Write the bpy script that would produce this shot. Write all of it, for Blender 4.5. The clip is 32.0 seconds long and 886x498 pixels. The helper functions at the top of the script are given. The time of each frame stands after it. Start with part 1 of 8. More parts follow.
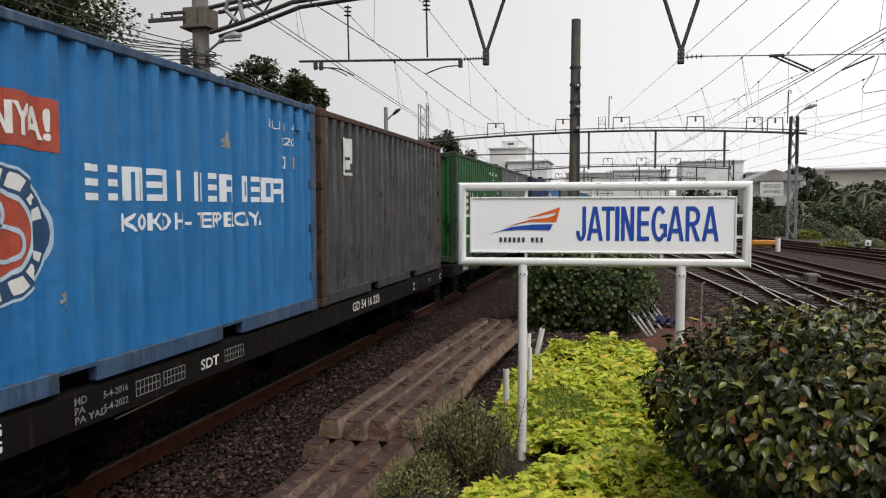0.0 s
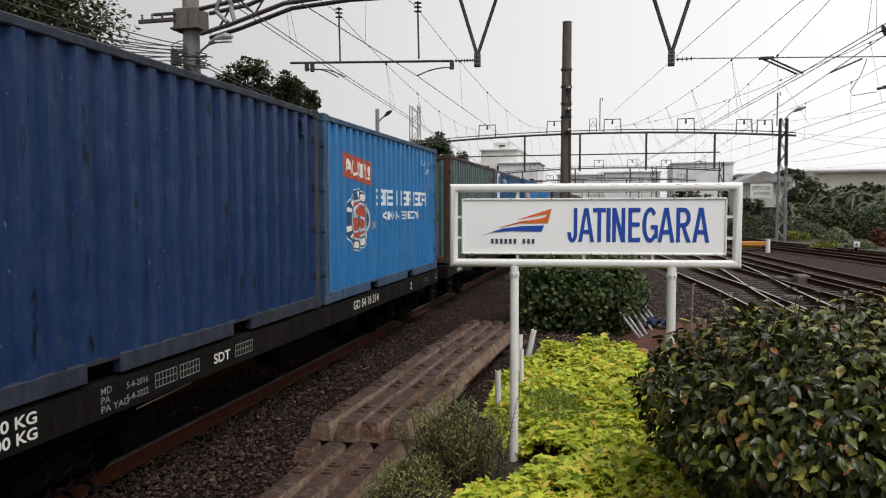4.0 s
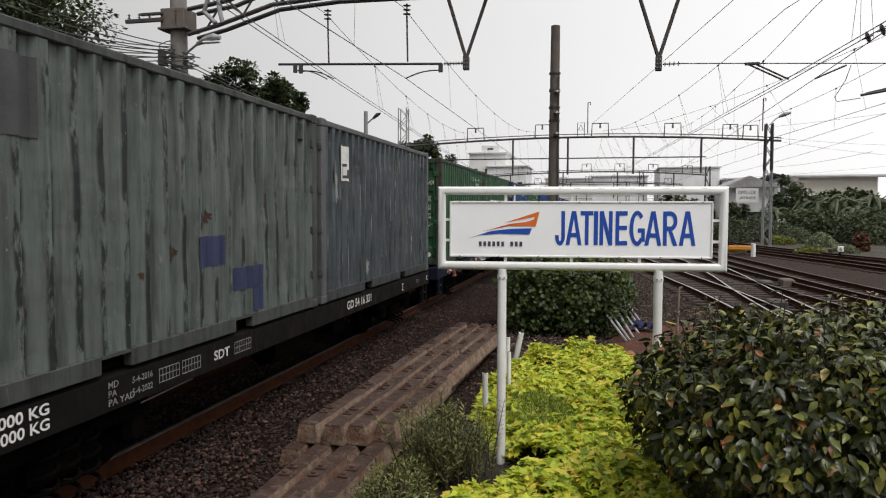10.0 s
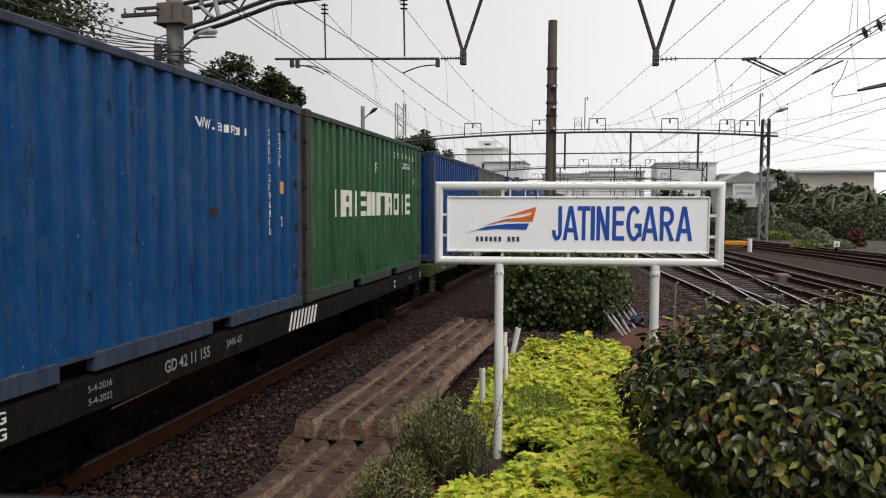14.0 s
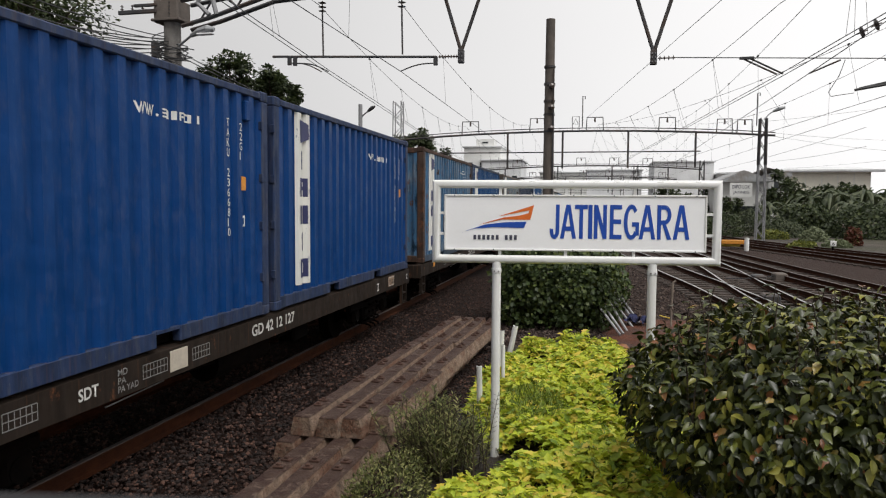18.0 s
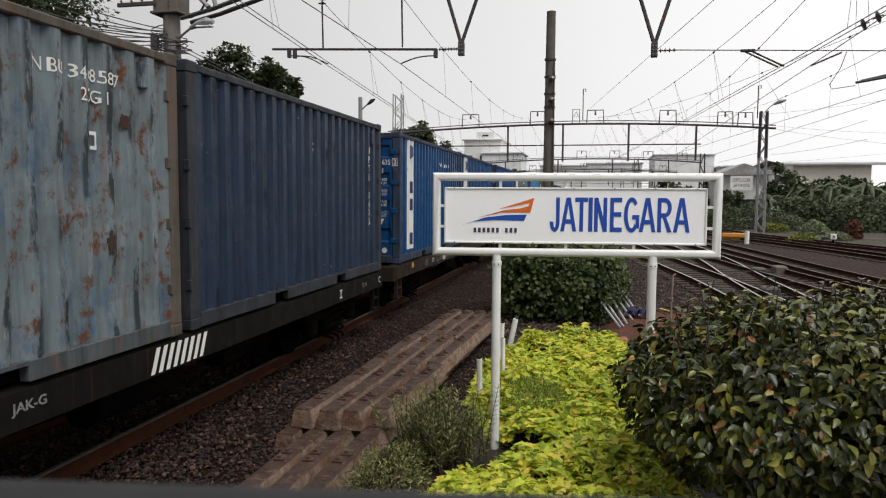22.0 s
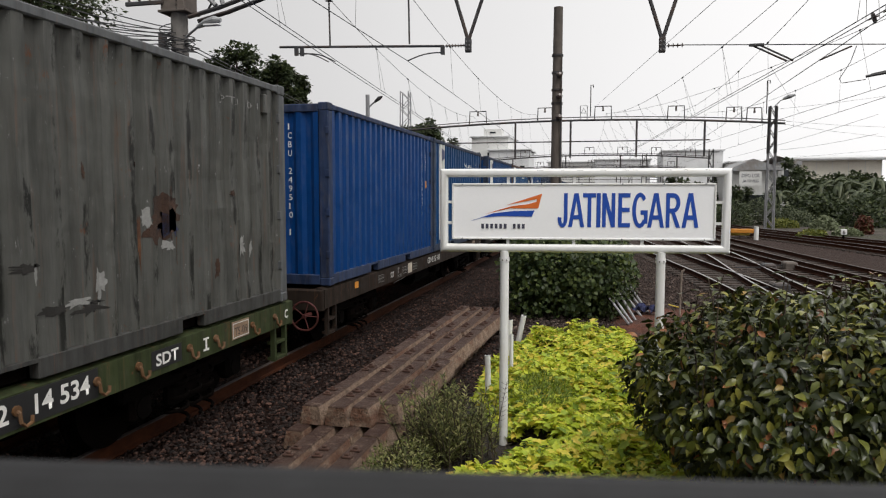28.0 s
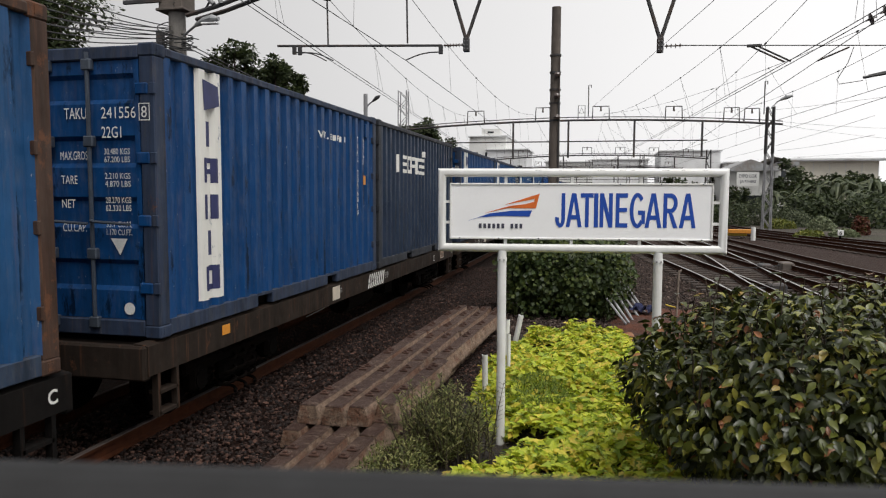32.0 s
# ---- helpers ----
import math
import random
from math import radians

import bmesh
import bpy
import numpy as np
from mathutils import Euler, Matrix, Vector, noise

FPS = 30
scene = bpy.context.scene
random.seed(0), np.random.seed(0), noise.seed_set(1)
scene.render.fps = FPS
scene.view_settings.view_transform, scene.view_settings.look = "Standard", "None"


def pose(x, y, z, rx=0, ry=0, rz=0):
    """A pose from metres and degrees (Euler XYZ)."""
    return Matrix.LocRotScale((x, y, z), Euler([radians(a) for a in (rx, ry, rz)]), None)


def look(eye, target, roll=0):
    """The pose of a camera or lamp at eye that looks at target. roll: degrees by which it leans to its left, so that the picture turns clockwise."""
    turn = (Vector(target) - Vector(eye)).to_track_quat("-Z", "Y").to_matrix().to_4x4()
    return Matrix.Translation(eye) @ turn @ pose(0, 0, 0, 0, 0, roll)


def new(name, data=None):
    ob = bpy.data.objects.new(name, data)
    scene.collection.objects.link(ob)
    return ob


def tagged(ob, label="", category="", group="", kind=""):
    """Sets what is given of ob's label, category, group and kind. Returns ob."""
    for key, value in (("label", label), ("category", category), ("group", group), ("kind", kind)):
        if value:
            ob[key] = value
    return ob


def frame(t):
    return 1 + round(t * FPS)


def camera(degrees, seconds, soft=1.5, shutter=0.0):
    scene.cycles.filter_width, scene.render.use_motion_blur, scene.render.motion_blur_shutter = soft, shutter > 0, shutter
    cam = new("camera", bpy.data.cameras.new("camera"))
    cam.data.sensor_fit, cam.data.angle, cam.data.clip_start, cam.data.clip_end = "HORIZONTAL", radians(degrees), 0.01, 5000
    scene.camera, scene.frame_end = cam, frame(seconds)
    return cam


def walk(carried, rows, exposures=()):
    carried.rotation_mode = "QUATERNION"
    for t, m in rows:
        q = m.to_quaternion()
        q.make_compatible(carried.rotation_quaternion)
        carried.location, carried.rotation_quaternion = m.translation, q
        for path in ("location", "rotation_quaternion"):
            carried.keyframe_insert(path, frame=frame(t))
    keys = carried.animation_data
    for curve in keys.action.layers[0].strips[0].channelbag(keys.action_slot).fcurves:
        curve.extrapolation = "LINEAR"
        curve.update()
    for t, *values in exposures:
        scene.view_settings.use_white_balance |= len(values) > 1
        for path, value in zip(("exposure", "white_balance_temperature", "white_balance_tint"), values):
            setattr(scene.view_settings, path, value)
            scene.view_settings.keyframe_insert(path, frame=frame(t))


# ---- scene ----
# seconds, yaw, pitch, roll, height of the eye
VIEW = (
    (0, 14.574, -3.434, 0.107, 2.3090),
    (0.5, 14.494, -3.610, 0.114, 2.3087),
    (1, 14.320, -3.620, -0.042, 2.3083),
    (1.5, 14.136, -3.543, 0.140, 2.3080),
    (2, 14.209, -3.785, 0.093, 2.3077),
    (2.5, 13.985, -3.662, 0.167, 2.3073),
    (3, 13.844, -3.642, -0.123, 2.3070),
    (3.5, 13.959, -3.280, 0.071, 2.3067),
    (5.5, 13.679, -3.412, 0.070, 2.3053),
    (6, 13.557, -3.360, -0.125, 2.3050),
    (6.5, 13.964, -3.276, 0.096, 2.3047),
    (7, 13.830, -3.325, 0.038, 2.3043),
    (7.5, 13.729, -3.427, 0.078, 2.3040),
    (8, 13.662, -3.238, -0.053, 2.3037),
    (8.5, 13.431, -3.268, 0.046, 2.3033),
    (9, 13.195, -3.248, 0.116, 2.3030),
    (9.5, 13.121, -3.233, 0.024, 2.3027),
    (10, 12.901, -3.065, -0.177, 2.3024),
    (10.5, 12.955, -2.975, -0.050, 2.3021),
    (11, 12.990, -3.240, -0.159, 2.3017),
    (11.5, 13.147, -3.300, -0.064, 2.3014),
    (12, 13.010, -3.199, 0.202, 2.3011),
    (12.5, 12.833, -3.311, -0.011, 2.3008),
    (13, 12.684, -3.517, -0.232, 2.3005),
    (13.5, 12.671, -3.450, -0.203, 2.3004),
    (14, 12.657, -3.451, -0.195, 2.3003),
    (14.5, 12.449, -3.642, -0.086, 2.3001),
    (16.5, 12.145, -3.723, -0.390, 2.2996),
    (17, 12.187, -3.545, -0.323, 2.2995),
    (17.5, 12.326, -3.297, -0.387, 2.2994),
    (18, 12.448, -3.583, -0.334, 2.2992),
    (18.5, 12.731, -3.996, -0.578, 2.2991),
    (19, 13.056, -4.117, -0.417, 2.2990),
    (19.5, 13.224, -4.125, -0.352, 2.2985),
    (20, 12.781, -4.003, -0.287, 2.2980),
    (20.5, 12.769, -3.872, -0.295, 2.2975),
    (21, 12.665, -4.058, -0.145, 2.2970),
    (21.5, 12.340, -4.551, -0.249, 2.2965),
    (22, 12.457, -4.142, -0.328, 2.2960),
    (22.5, 12.373, -4.157, -0.226, 2.2955),
    (23, 12.640, -4.154, -0.202, 2.2950),
    (23.5, 12.645, -4.044, -0.224, 2.2941),
    (24, 12.716, -3.864, -0.292, 2.2932),
    (24.5, 12.748, -4.200, -0.285, 2.2923),
    (25, 12.823, -4.473, -0.314, 2.2914),
    (25.5, 12.866, -4.265, -0.252, 2.2905),
    (27.5, 12.946, -3.997, -0.142, 2.2869),
    (28, 13.096, -4.362, -0.042, 2.2860),
    (28.5, 12.875, -4.315, -0.104, 2.2861),
    (29, 13.087, -3.892, -0.285, 2.2862),
    (29.5, 13.120, -3.931, -0.301, 2.2864),
    (30, 12.970, -4.337, -0.260, 2.2865),
    (30.5, 13.034, -4.344, -0.280, 2.2866),
    (31, 12.819, -4.432, -0.333, 2.2868),
    (31.5, 12.861, -4.358, -0.276, 2.2869),
    (32, 12.893, -4.403, -0.226, 2.2870),
)

EYE_X, EYE_Y = 0.0, 0.0
cam = camera(64.7, 32.0, soft=1.15)
cam.data.dof.use_dof, cam.data.dof.focus_distance, cam.data.dof.aperture_fstop = True, 12.0, 5.6


def view_pose(yaw, pitch, roll, z):
    return pose(EYE_X, EYE_Y, z, 90 + pitch, 0, yaw) @ pose(0, 0, 0, 0, 0, -roll)


walk(cam, [(t, view_pose(a, b, c, z)) for t, a, b, c, z in VIEW], exposures=((0, 0.0), (32, 0.0)))

# ---- light: a bright overcast sky with a weak, wide sun high over the yard ----
world = bpy.data.worlds.new("overcast_sky")
scene.world = world
world.use_nodes = True
wt = world.node_tree
wn = wt.nodes
sky = wn.new("ShaderNodeTexSky")
sky.sky_type, sky.sun_disc = "NISHITA", False
sky.sun_elevation, sky.sun_rotation = radians(60), radians(135)
sky.dust_density, sky.air_density = 4.0, 1.0
grey = wn.new("ShaderNodeHueSaturation")
grey.inputs["Saturation"].default_value = 0.06
cloud = wn.new("ShaderNodeMix")
cloud.data_type = "RGBA"
cloud.inputs[0].default_value = 0.9
cloud.inputs[7].default_value = (8.6, 8.5, 8.5, 1)
cn = wn.new("ShaderNodeTexNoise")
cn.inputs["Scale"].default_value = 1.6
cn.inputs["Detail"].default_value = 3
cr = wn.new("ShaderNodeMapRange")
cr.inputs["To Min"].default_value, cr.inputs["To Max"].default_value = 0.9, 1.06
cm = wn.new("ShaderNodeMix")
cm.data_type, cm.blend_type = "RGBA", "MULTIPLY"
cm.inputs[0].default_value = 1
wt.links.new(sky.outputs[0], grey.inputs["Color"])
wt.links.new(grey.outputs[0], cloud.inputs[6])
wt.links.new(cn.outputs["Fac"], cr.inputs["Value"])
wt.links.new(cloud.outputs[2], cm.inputs[6])
wt.links.new(cr.outputs[0], cm.inputs[7])
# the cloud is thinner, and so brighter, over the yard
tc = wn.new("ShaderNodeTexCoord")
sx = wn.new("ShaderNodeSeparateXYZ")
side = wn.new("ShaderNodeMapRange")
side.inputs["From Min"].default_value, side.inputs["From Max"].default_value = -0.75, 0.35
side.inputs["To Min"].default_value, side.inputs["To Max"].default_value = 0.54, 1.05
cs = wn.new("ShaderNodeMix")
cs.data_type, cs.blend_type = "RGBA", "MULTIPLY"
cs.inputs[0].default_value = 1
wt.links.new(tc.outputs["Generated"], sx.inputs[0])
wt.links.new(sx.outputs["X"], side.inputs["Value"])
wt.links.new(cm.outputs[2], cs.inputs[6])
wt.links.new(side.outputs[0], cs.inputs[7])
# the unseen sky at the back is dimmed too, to darken faces turned that way
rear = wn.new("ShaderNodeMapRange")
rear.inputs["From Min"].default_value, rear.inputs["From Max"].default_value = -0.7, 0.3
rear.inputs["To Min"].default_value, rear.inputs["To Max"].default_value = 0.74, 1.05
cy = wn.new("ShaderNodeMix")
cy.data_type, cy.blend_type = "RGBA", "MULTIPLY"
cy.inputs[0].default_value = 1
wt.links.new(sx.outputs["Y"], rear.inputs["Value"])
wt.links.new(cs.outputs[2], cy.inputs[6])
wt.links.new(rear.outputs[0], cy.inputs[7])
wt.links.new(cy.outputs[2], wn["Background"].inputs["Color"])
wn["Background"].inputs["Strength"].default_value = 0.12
sun = new("sun", bpy.data.lights.new("sun", "SUN"))
sun.data.energy, sun.data.angle, sun.data.color = 2.5, radians(36), (1, 0.97, 0.93)
sun.matrix_world = look((11.2, -3.2, 27.4), (0, 8, 0))

# ---- materials ----


class Nodes:
    """A small builder for one material."""

    def __init__(self, name):
        self.mat = bpy.data.materials.new(name)
        self.mat.use_nodes = True
        self.t = self.mat.node_tree
        self.bsdf = self.t.nodes["Principled BSDF"]
        tc = self.t.nodes.new("ShaderNodeTexCoord")
        oi = self.t.nodes.new("ShaderNodeObjectInfo")
        add = self.t.nodes.new("ShaderNodeVectorMath")
        mul = self.t.nodes.new("ShaderNodeMath")
        mul.operation = "MULTIPLY"
        mul.inputs[1].default_value = 37.0
        self.link(oi.outputs["Random"], mul.inputs[0])
        self.link(tc.outputs["Object"], add.inputs[0])
        self.link(mul.outputs[0], add.inputs[1])
        self.co, self.rand = add.outputs[0], oi.outputs["Random"]

    def link(self, a, b):
        self.t.links.new(a, b)

    def noise(self, scale, detail=4, rough=0.6, stretch=None, lo=0.0, hi=1.0, frm=0.3, to=0.7, voronoi=False):
        co = self.co
        if stretch:
            m = self.t.nodes.new("ShaderNodeMapping")
            m.inputs["Scale"].default_value = stretch
            self.link(co, m.inputs[0])
            co = m.outputs[0]
        n = self.t.nodes.new("ShaderNodeTexVoronoi" if voronoi else "ShaderNodeTexNoise")
        n.inputs["Scale"].default_value = scale
        if not voronoi:
            n.inputs["Detail"].default_value, n.inputs["Roughness"].default_value = detail, rough
        self.link(co, n.inputs["Vector"])
        r = self.t.nodes.new("ShaderNodeMapRange")
        for key, v in (("From Min", frm), ("From Max", to), ("To Min", lo), ("To Max", hi)):
            r.inputs[key].default_value = v
        self.link(n.outputs[0], r.inputs["Value"])
        return r.outputs[0]

    def mix(self, fac, a, b, blend="MIX"):
        m = self.t.nodes.new("ShaderNodeMix")
        m.data_type, m.blend_type = "RGBA", blend
        for sock, v in ((m.inputs[0], fac), (m.inputs[6], a), (m.inputs[7], b)):
            if isinstance(v, (tuple, list)):
                sock.default_value = (*v[:3], 1)
            elif isinstance(v, (int, float)):
                sock.default_value = v
            else:
                self.link(v, sock)
        return m.outputs[2]

    def times(self, a, b):
        m = self.t.nodes.new("ShaderNodeMath")
        m.operation = "MULTIPLY"
        self.link(a, m.inputs[0])
        self.link(b, m.inputs[1])
        return m.outputs[0]

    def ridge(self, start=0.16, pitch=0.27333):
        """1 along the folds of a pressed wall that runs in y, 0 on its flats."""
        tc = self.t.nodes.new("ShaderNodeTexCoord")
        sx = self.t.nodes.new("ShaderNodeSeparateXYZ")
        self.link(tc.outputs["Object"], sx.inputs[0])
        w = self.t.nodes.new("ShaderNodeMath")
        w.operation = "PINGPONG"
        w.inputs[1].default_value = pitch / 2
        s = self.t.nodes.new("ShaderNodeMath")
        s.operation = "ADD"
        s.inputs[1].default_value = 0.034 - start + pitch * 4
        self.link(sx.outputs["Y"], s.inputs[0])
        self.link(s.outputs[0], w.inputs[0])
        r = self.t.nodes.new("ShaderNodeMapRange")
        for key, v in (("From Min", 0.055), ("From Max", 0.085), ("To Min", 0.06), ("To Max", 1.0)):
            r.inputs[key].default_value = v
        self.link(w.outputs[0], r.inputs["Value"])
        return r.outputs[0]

    def grey(self, v):
        c = self.t.nodes.new("ShaderNodeCombineColor")
        for i in range(3):
            self.link(v, c.inputs[i])
        return c.outputs[0]

    def bump(self, height, strength=0.3, dist=0.01):
        b = self.t.nodes.new("ShaderNodeBump")
        b.inputs["Strength"].default_value, b.inputs["Distance"].default_value = strength, dist
        self.link(height, b.inputs["Height"])
        if self.bsdf.inputs["Normal"].is_linked:
            self.link(self.bsdf.inputs["Normal"].links[0].from_socket, b.inputs["Normal"])
        self.link(b.outputs[0], self.bsdf.inputs["Normal"])

    def done(self, color, rough=0.6, metal=0.0, spec=None):
        for key, v in (("Base Color", color), ("Roughness", rough), ("Metallic", metal), ("Specular IOR Level", spec)):
            if v is None:
                continue
            s = self.bsdf.inputs[key]
            if isinstance(v, (tuple, list)):
                s.default_value = (*v[:3], 1)
            elif isinstance(v, (int, float)):
                s.default_value = v
            else:
                self.link(v, s)
        return self.mat


def dim(c, k):
    return tuple(min(1, v * k) for v in c)


def plain(name, col, rough=0.6, metal=0.0, var=0.25, scale=6.0, bump=0.15, bscale=60.0, dist=0.004, col2=None, spec=None):
    """Two-scale mottled surface."""
    n = Nodes(name)
    a = n.mix(n.noise(scale, 5), dim(col, 1 - var), dim(col, 1 + var * 0.6))
    if col2:
        a = n.mix(n.noise(scale * 0.37, 6, 0.7, frm=0.48, to=0.66), a, col2)
    b = n.mix(n.noise(bscale, 3), dim((1, 1, 1), 1 - var * 0.8), (1, 1, 1))
    a = n.mix(1.0, a, b, "MULTIPLY")
    if bump:
        n.bump(n.noise(bscale, 4), bump, dist)
    return n.done(a, rough, metal, spec)


RUST = (0.11, 0.045, 0.022)


def paint(name, col, rust=0.1, fade=0.3, dirt=0.4, rough=0.5, peel_shade=0.0, under=None, spec=0.3):
    """Weathered enamel on pressed steel: fading, vertical grime, rust spots, dents, and peeled paint with fold shade
    painted along the ridges.
    """
    n = Nodes(name)
    g = min(1.0, max(col) * 8)  # dust shows less on oily black paint
    pale = tuple(0.7 * v + 0.3 * 0.26 * g for v in col)
    a = n.mix(n.noise(1.1, 4, 0.6, lo=0, hi=fade), col, pale)
    a = n.mix(n.noise(3.0, 5, 0.65, (3.2, 3.2, 0.28), 0, min(1, dirt * 1.5), 0.42, 0.72), a, dim(col, 0.38))
    if under:
        a = n.mix(n.noise(1.3, 7, 0.72, (1, 1, 0.5), 0, 0.85, 0.5, 0.62), a, under)
    a = n.mix(n.noise(7.0, 4, 0.7, (2.0, 2.0, 0.5), 0, dirt * 0.6, 0.5, 0.8), a, (0.16 * g, 0.14 * g, 0.12 * g))
    spots = n.noise(5.5, 8, 0.75, (1, 1, 0.7), 0, 1, 0.70 - 0.18 * rust, 0.78 - 0.18 * rust)
    a = n.mix(spots, a, RUST)
    streak = n.noise(4.0, 5, 0.6, (5, 5, 0.22), 0, min(1, rust * 0.9), 0.58, 0.8)
    a = n.mix(streak, a, dim(RUST, 1.6))
    scuff = n.noise(6.5, 7, 0.72, (2.2, 2.2, 0.45), 0, min(0.35 + fade, 0.06 + 2.6 * fade), 0.66 - 0.06 * fade, 0.72 - 0.06 * fade)
    a = n.mix(scuff, a, tuple(0.45 * v + 0.55 * 0.3 * g for v in col))
    if peel_shade:
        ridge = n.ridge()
        # dark marks on the folds: lost paint, and groove shade put into the colour
        fold_dark = n.noise(2.6, 8, 0.74, (1.6, 1.6, 0.5), 0, 1, 0.57 - 0.1 * peel_shade, 0.63 - 0.1 * peel_shade)
        a = n.mix(n.times(ridge, fold_dark), a, dim(col, 0.2))
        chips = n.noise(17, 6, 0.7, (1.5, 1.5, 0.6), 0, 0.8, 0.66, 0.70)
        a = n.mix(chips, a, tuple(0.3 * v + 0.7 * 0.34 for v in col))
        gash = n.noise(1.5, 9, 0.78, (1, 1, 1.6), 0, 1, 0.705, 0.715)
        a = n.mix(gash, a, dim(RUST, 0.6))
    n.bump(n.noise(1.6, 3), 0.35, 0.04)
    n.bump(n.noise(5.0, 4), 0.15, 0.012)
    n.bump(n.noise(45, 3), 0.08, 0.003)
    return n.done(a, n.noise(4, 4, lo=rough - 0.1, hi=rough + 0.15), 0.0, spec)


M = {}
M["rail_rust"] = plain("rusty_rail_steel", (0.054, 0.0160, 0.0056), 0.9, 0.0, 0.4, 9, 0.3, 120, 0.002, (0.036, 0.012, 0.005), 0.15)
M["rail_top"] = plain("polished_rail_head", (0.36, 0.35, 0.34), 0.34, 0.85, 0.15, 4, 0.05, 200, 0.001)
M["rail_worn"] = plain("dull_rail_head", (0.12, 0.095, 0.085), 0.5, 0.5, 0.3, 4, 0.05, 200, 0.001)
# almost black, so that the colour itself holds the shade under the wagons
M["frame_black"] = plain("near_black_underframe", (0.0035, 0.0027, 0.0023), 0.95, 0.0, 0.5, 3, 0.3, 40, 0.004, (0.007, 0.004, 0.0028), 0.04)
M["sill_black"] = paint("black_sill_paint", (0.0062, 0.0052, 0.0048), 0.2, 0.03, 0.5, 0.75, spec=0.12)
M["sill_navy"] = paint("navy_sill_paint", (0.0078, 0.0105, 0.022), 0.2, 0.03, 0.3, 0.7, spec=0.1)
M["sill_brown"] = paint("brown_sill_paint", (0.024, 0.017, 0.013), 0.5, 0.05, 0.5, 0.75, spec=0.12)
M["sill_green"] = paint("lime_sill_paint", (0.036, 0.047, 0.018), 0.5, 0.1, 0.6, 0.7, spec=0.15)
M["hook"] = paint("orange_red_hook_paint", (0.24, 0.048, 0.026), 0.3, 0.2, 0.4, 0.55)
M["wheel_red"] = paint("dull_red_handwheel_paint", (0.070, 0.012, 0.010), 0.5, 0.2, 0.4, 0.6)
M["rod_pale"] = plain("rubbed_brake_rod", (0.20, 0.19, 0.18), 0.5, 0.4, 0.3, 9, 0.05, 90, 0.001)
M["hook_gold"] = paint("rusty_gold_hook_paint", (0.12, 0.058, 0.022), 0.6, 0.2, 0.4, 0.6)
M["sill_plate"] = plain("black_number_panel", (0.010, 0.010, 0.011), 0.6, 0, 0.3, 6, 0.05, 60, 0.001)
# wheels are blackened likewise for the shade below the deck
M["wheel"] = plain("darkened_wheel_steel", (0.0042, 0.003, 0.0024), 0.95, 0.0, 0.4, 8, 0.2, 80, 0.003, None, 0.04)
M["lettering"] = plain("worn_white_lettering", (0.72, 0.71, 0.68), 0.6, 0, 0.12, 9, 0.05, 90, 0.001)
M["lettering_sill"] = plain("greyed_white_lettering", (0.58, 0.57, 0.54), 0.6, 0, 0.2, 9, 0.05, 90, 0.001)
M["lettering_dull"] = plain("dull_white_lettering", (0.27, 0.265, 0.26), 0.6, 0, 0.5, 30, 0.05, 90, 0.001)


def flaking(name, col, under):
    n = Nodes(name)
    a = n.mix(n.noise(9, 6, 0.7, (1, 1, 0.55), 0, 1, 0.62, 0.68), col, under)
    a = n.mix(n.noise(2.5, 4, lo=0, hi=0.3), a, dim(col, 0.7))
    return n.done(a, 0.6)


M["white_panel"] = flaking("flaking_white_panel", (0.70, 0.69, 0.65), (0.10, 0.13, 0.22))
M["white_on_green"] = flaking("flaking_white_on_green", (0.66, 0.65, 0.58), (0.045, 0.13, 0.06))
M["white_on_sky"] = flaking("flaking_white_on_sky_blue", (0.70, 0.74, 0.78), (0.06, 0.25, 0.50))
M["letter_navy"] = plain("navy_lettering", (0.025, 0.03, 0.11), 0.55, 0, 0.2, 7, 0.05, 60, 0.001)
M["logo_red"] = plain("faded_red_lettering", (0.42, 0.07, 0.035), 0.6, 0, 0.25, 6, 0.05, 70, 0.001)
M["logo_blue"] = plain("pale_ring_blue", (0.45, 0.58, 0.70), 0.6, 0, 0.2, 6, 0.05, 70, 0.001)
M["badge_navy"] = plain("deep_badge_blue", (0.016, 0.060, 0.15), 0.6, 0, 0.25, 6, 0.05, 70, 0.001)
M["plate_orange"] = plain("orange_plate", (0.65, 0.26, 0.03), 0.5, 0, 0.2, 9, 0.05, 70, 0.001)
M["patch_blue"] = plain("dark_blue_repair_patch", (0.022, 0.030, 0.085), 0.6, 0, 0.3, 5, 0.1, 60, 0.002)
M["patch_steel"] = plain("slate_blue_repair_patch", (0.055, 0.085, 0.13), 0.6, 0, 0.3, 5, 0.1, 60, 0.002)
M["patch_dark"] = plain("dark_grey_repair_patch", (0.05, 0.052, 0.055), 0.65, 0, 0.3, 5, 0.1, 60, 0.002)
M["poster"] = plain("stained_white_poster", (0.66, 0.66, 0.64), 0.7, 0, 0.2, 6, 0.05, 70, 0.001)
M["plate_pale"] = plain("cream_inspection_plate", (0.52, 0.46, 0.38), 0.6, 0, 0.15, 9, 0.05, 70, 0.001)
M["plate_tan"] = plain("tan_stencil_plate", (0.26, 0.17, 0.11), 0.7, 0, 0.3, 9, 0.1, 70, 0.001)
M["steel_grey"] = plain("painted_lock_rod", (0.060, 0.075, 0.10), 0.5, 0.2, 0.3, 8, 0.1, 90, 0.001)

# ---- mesh helpers ----


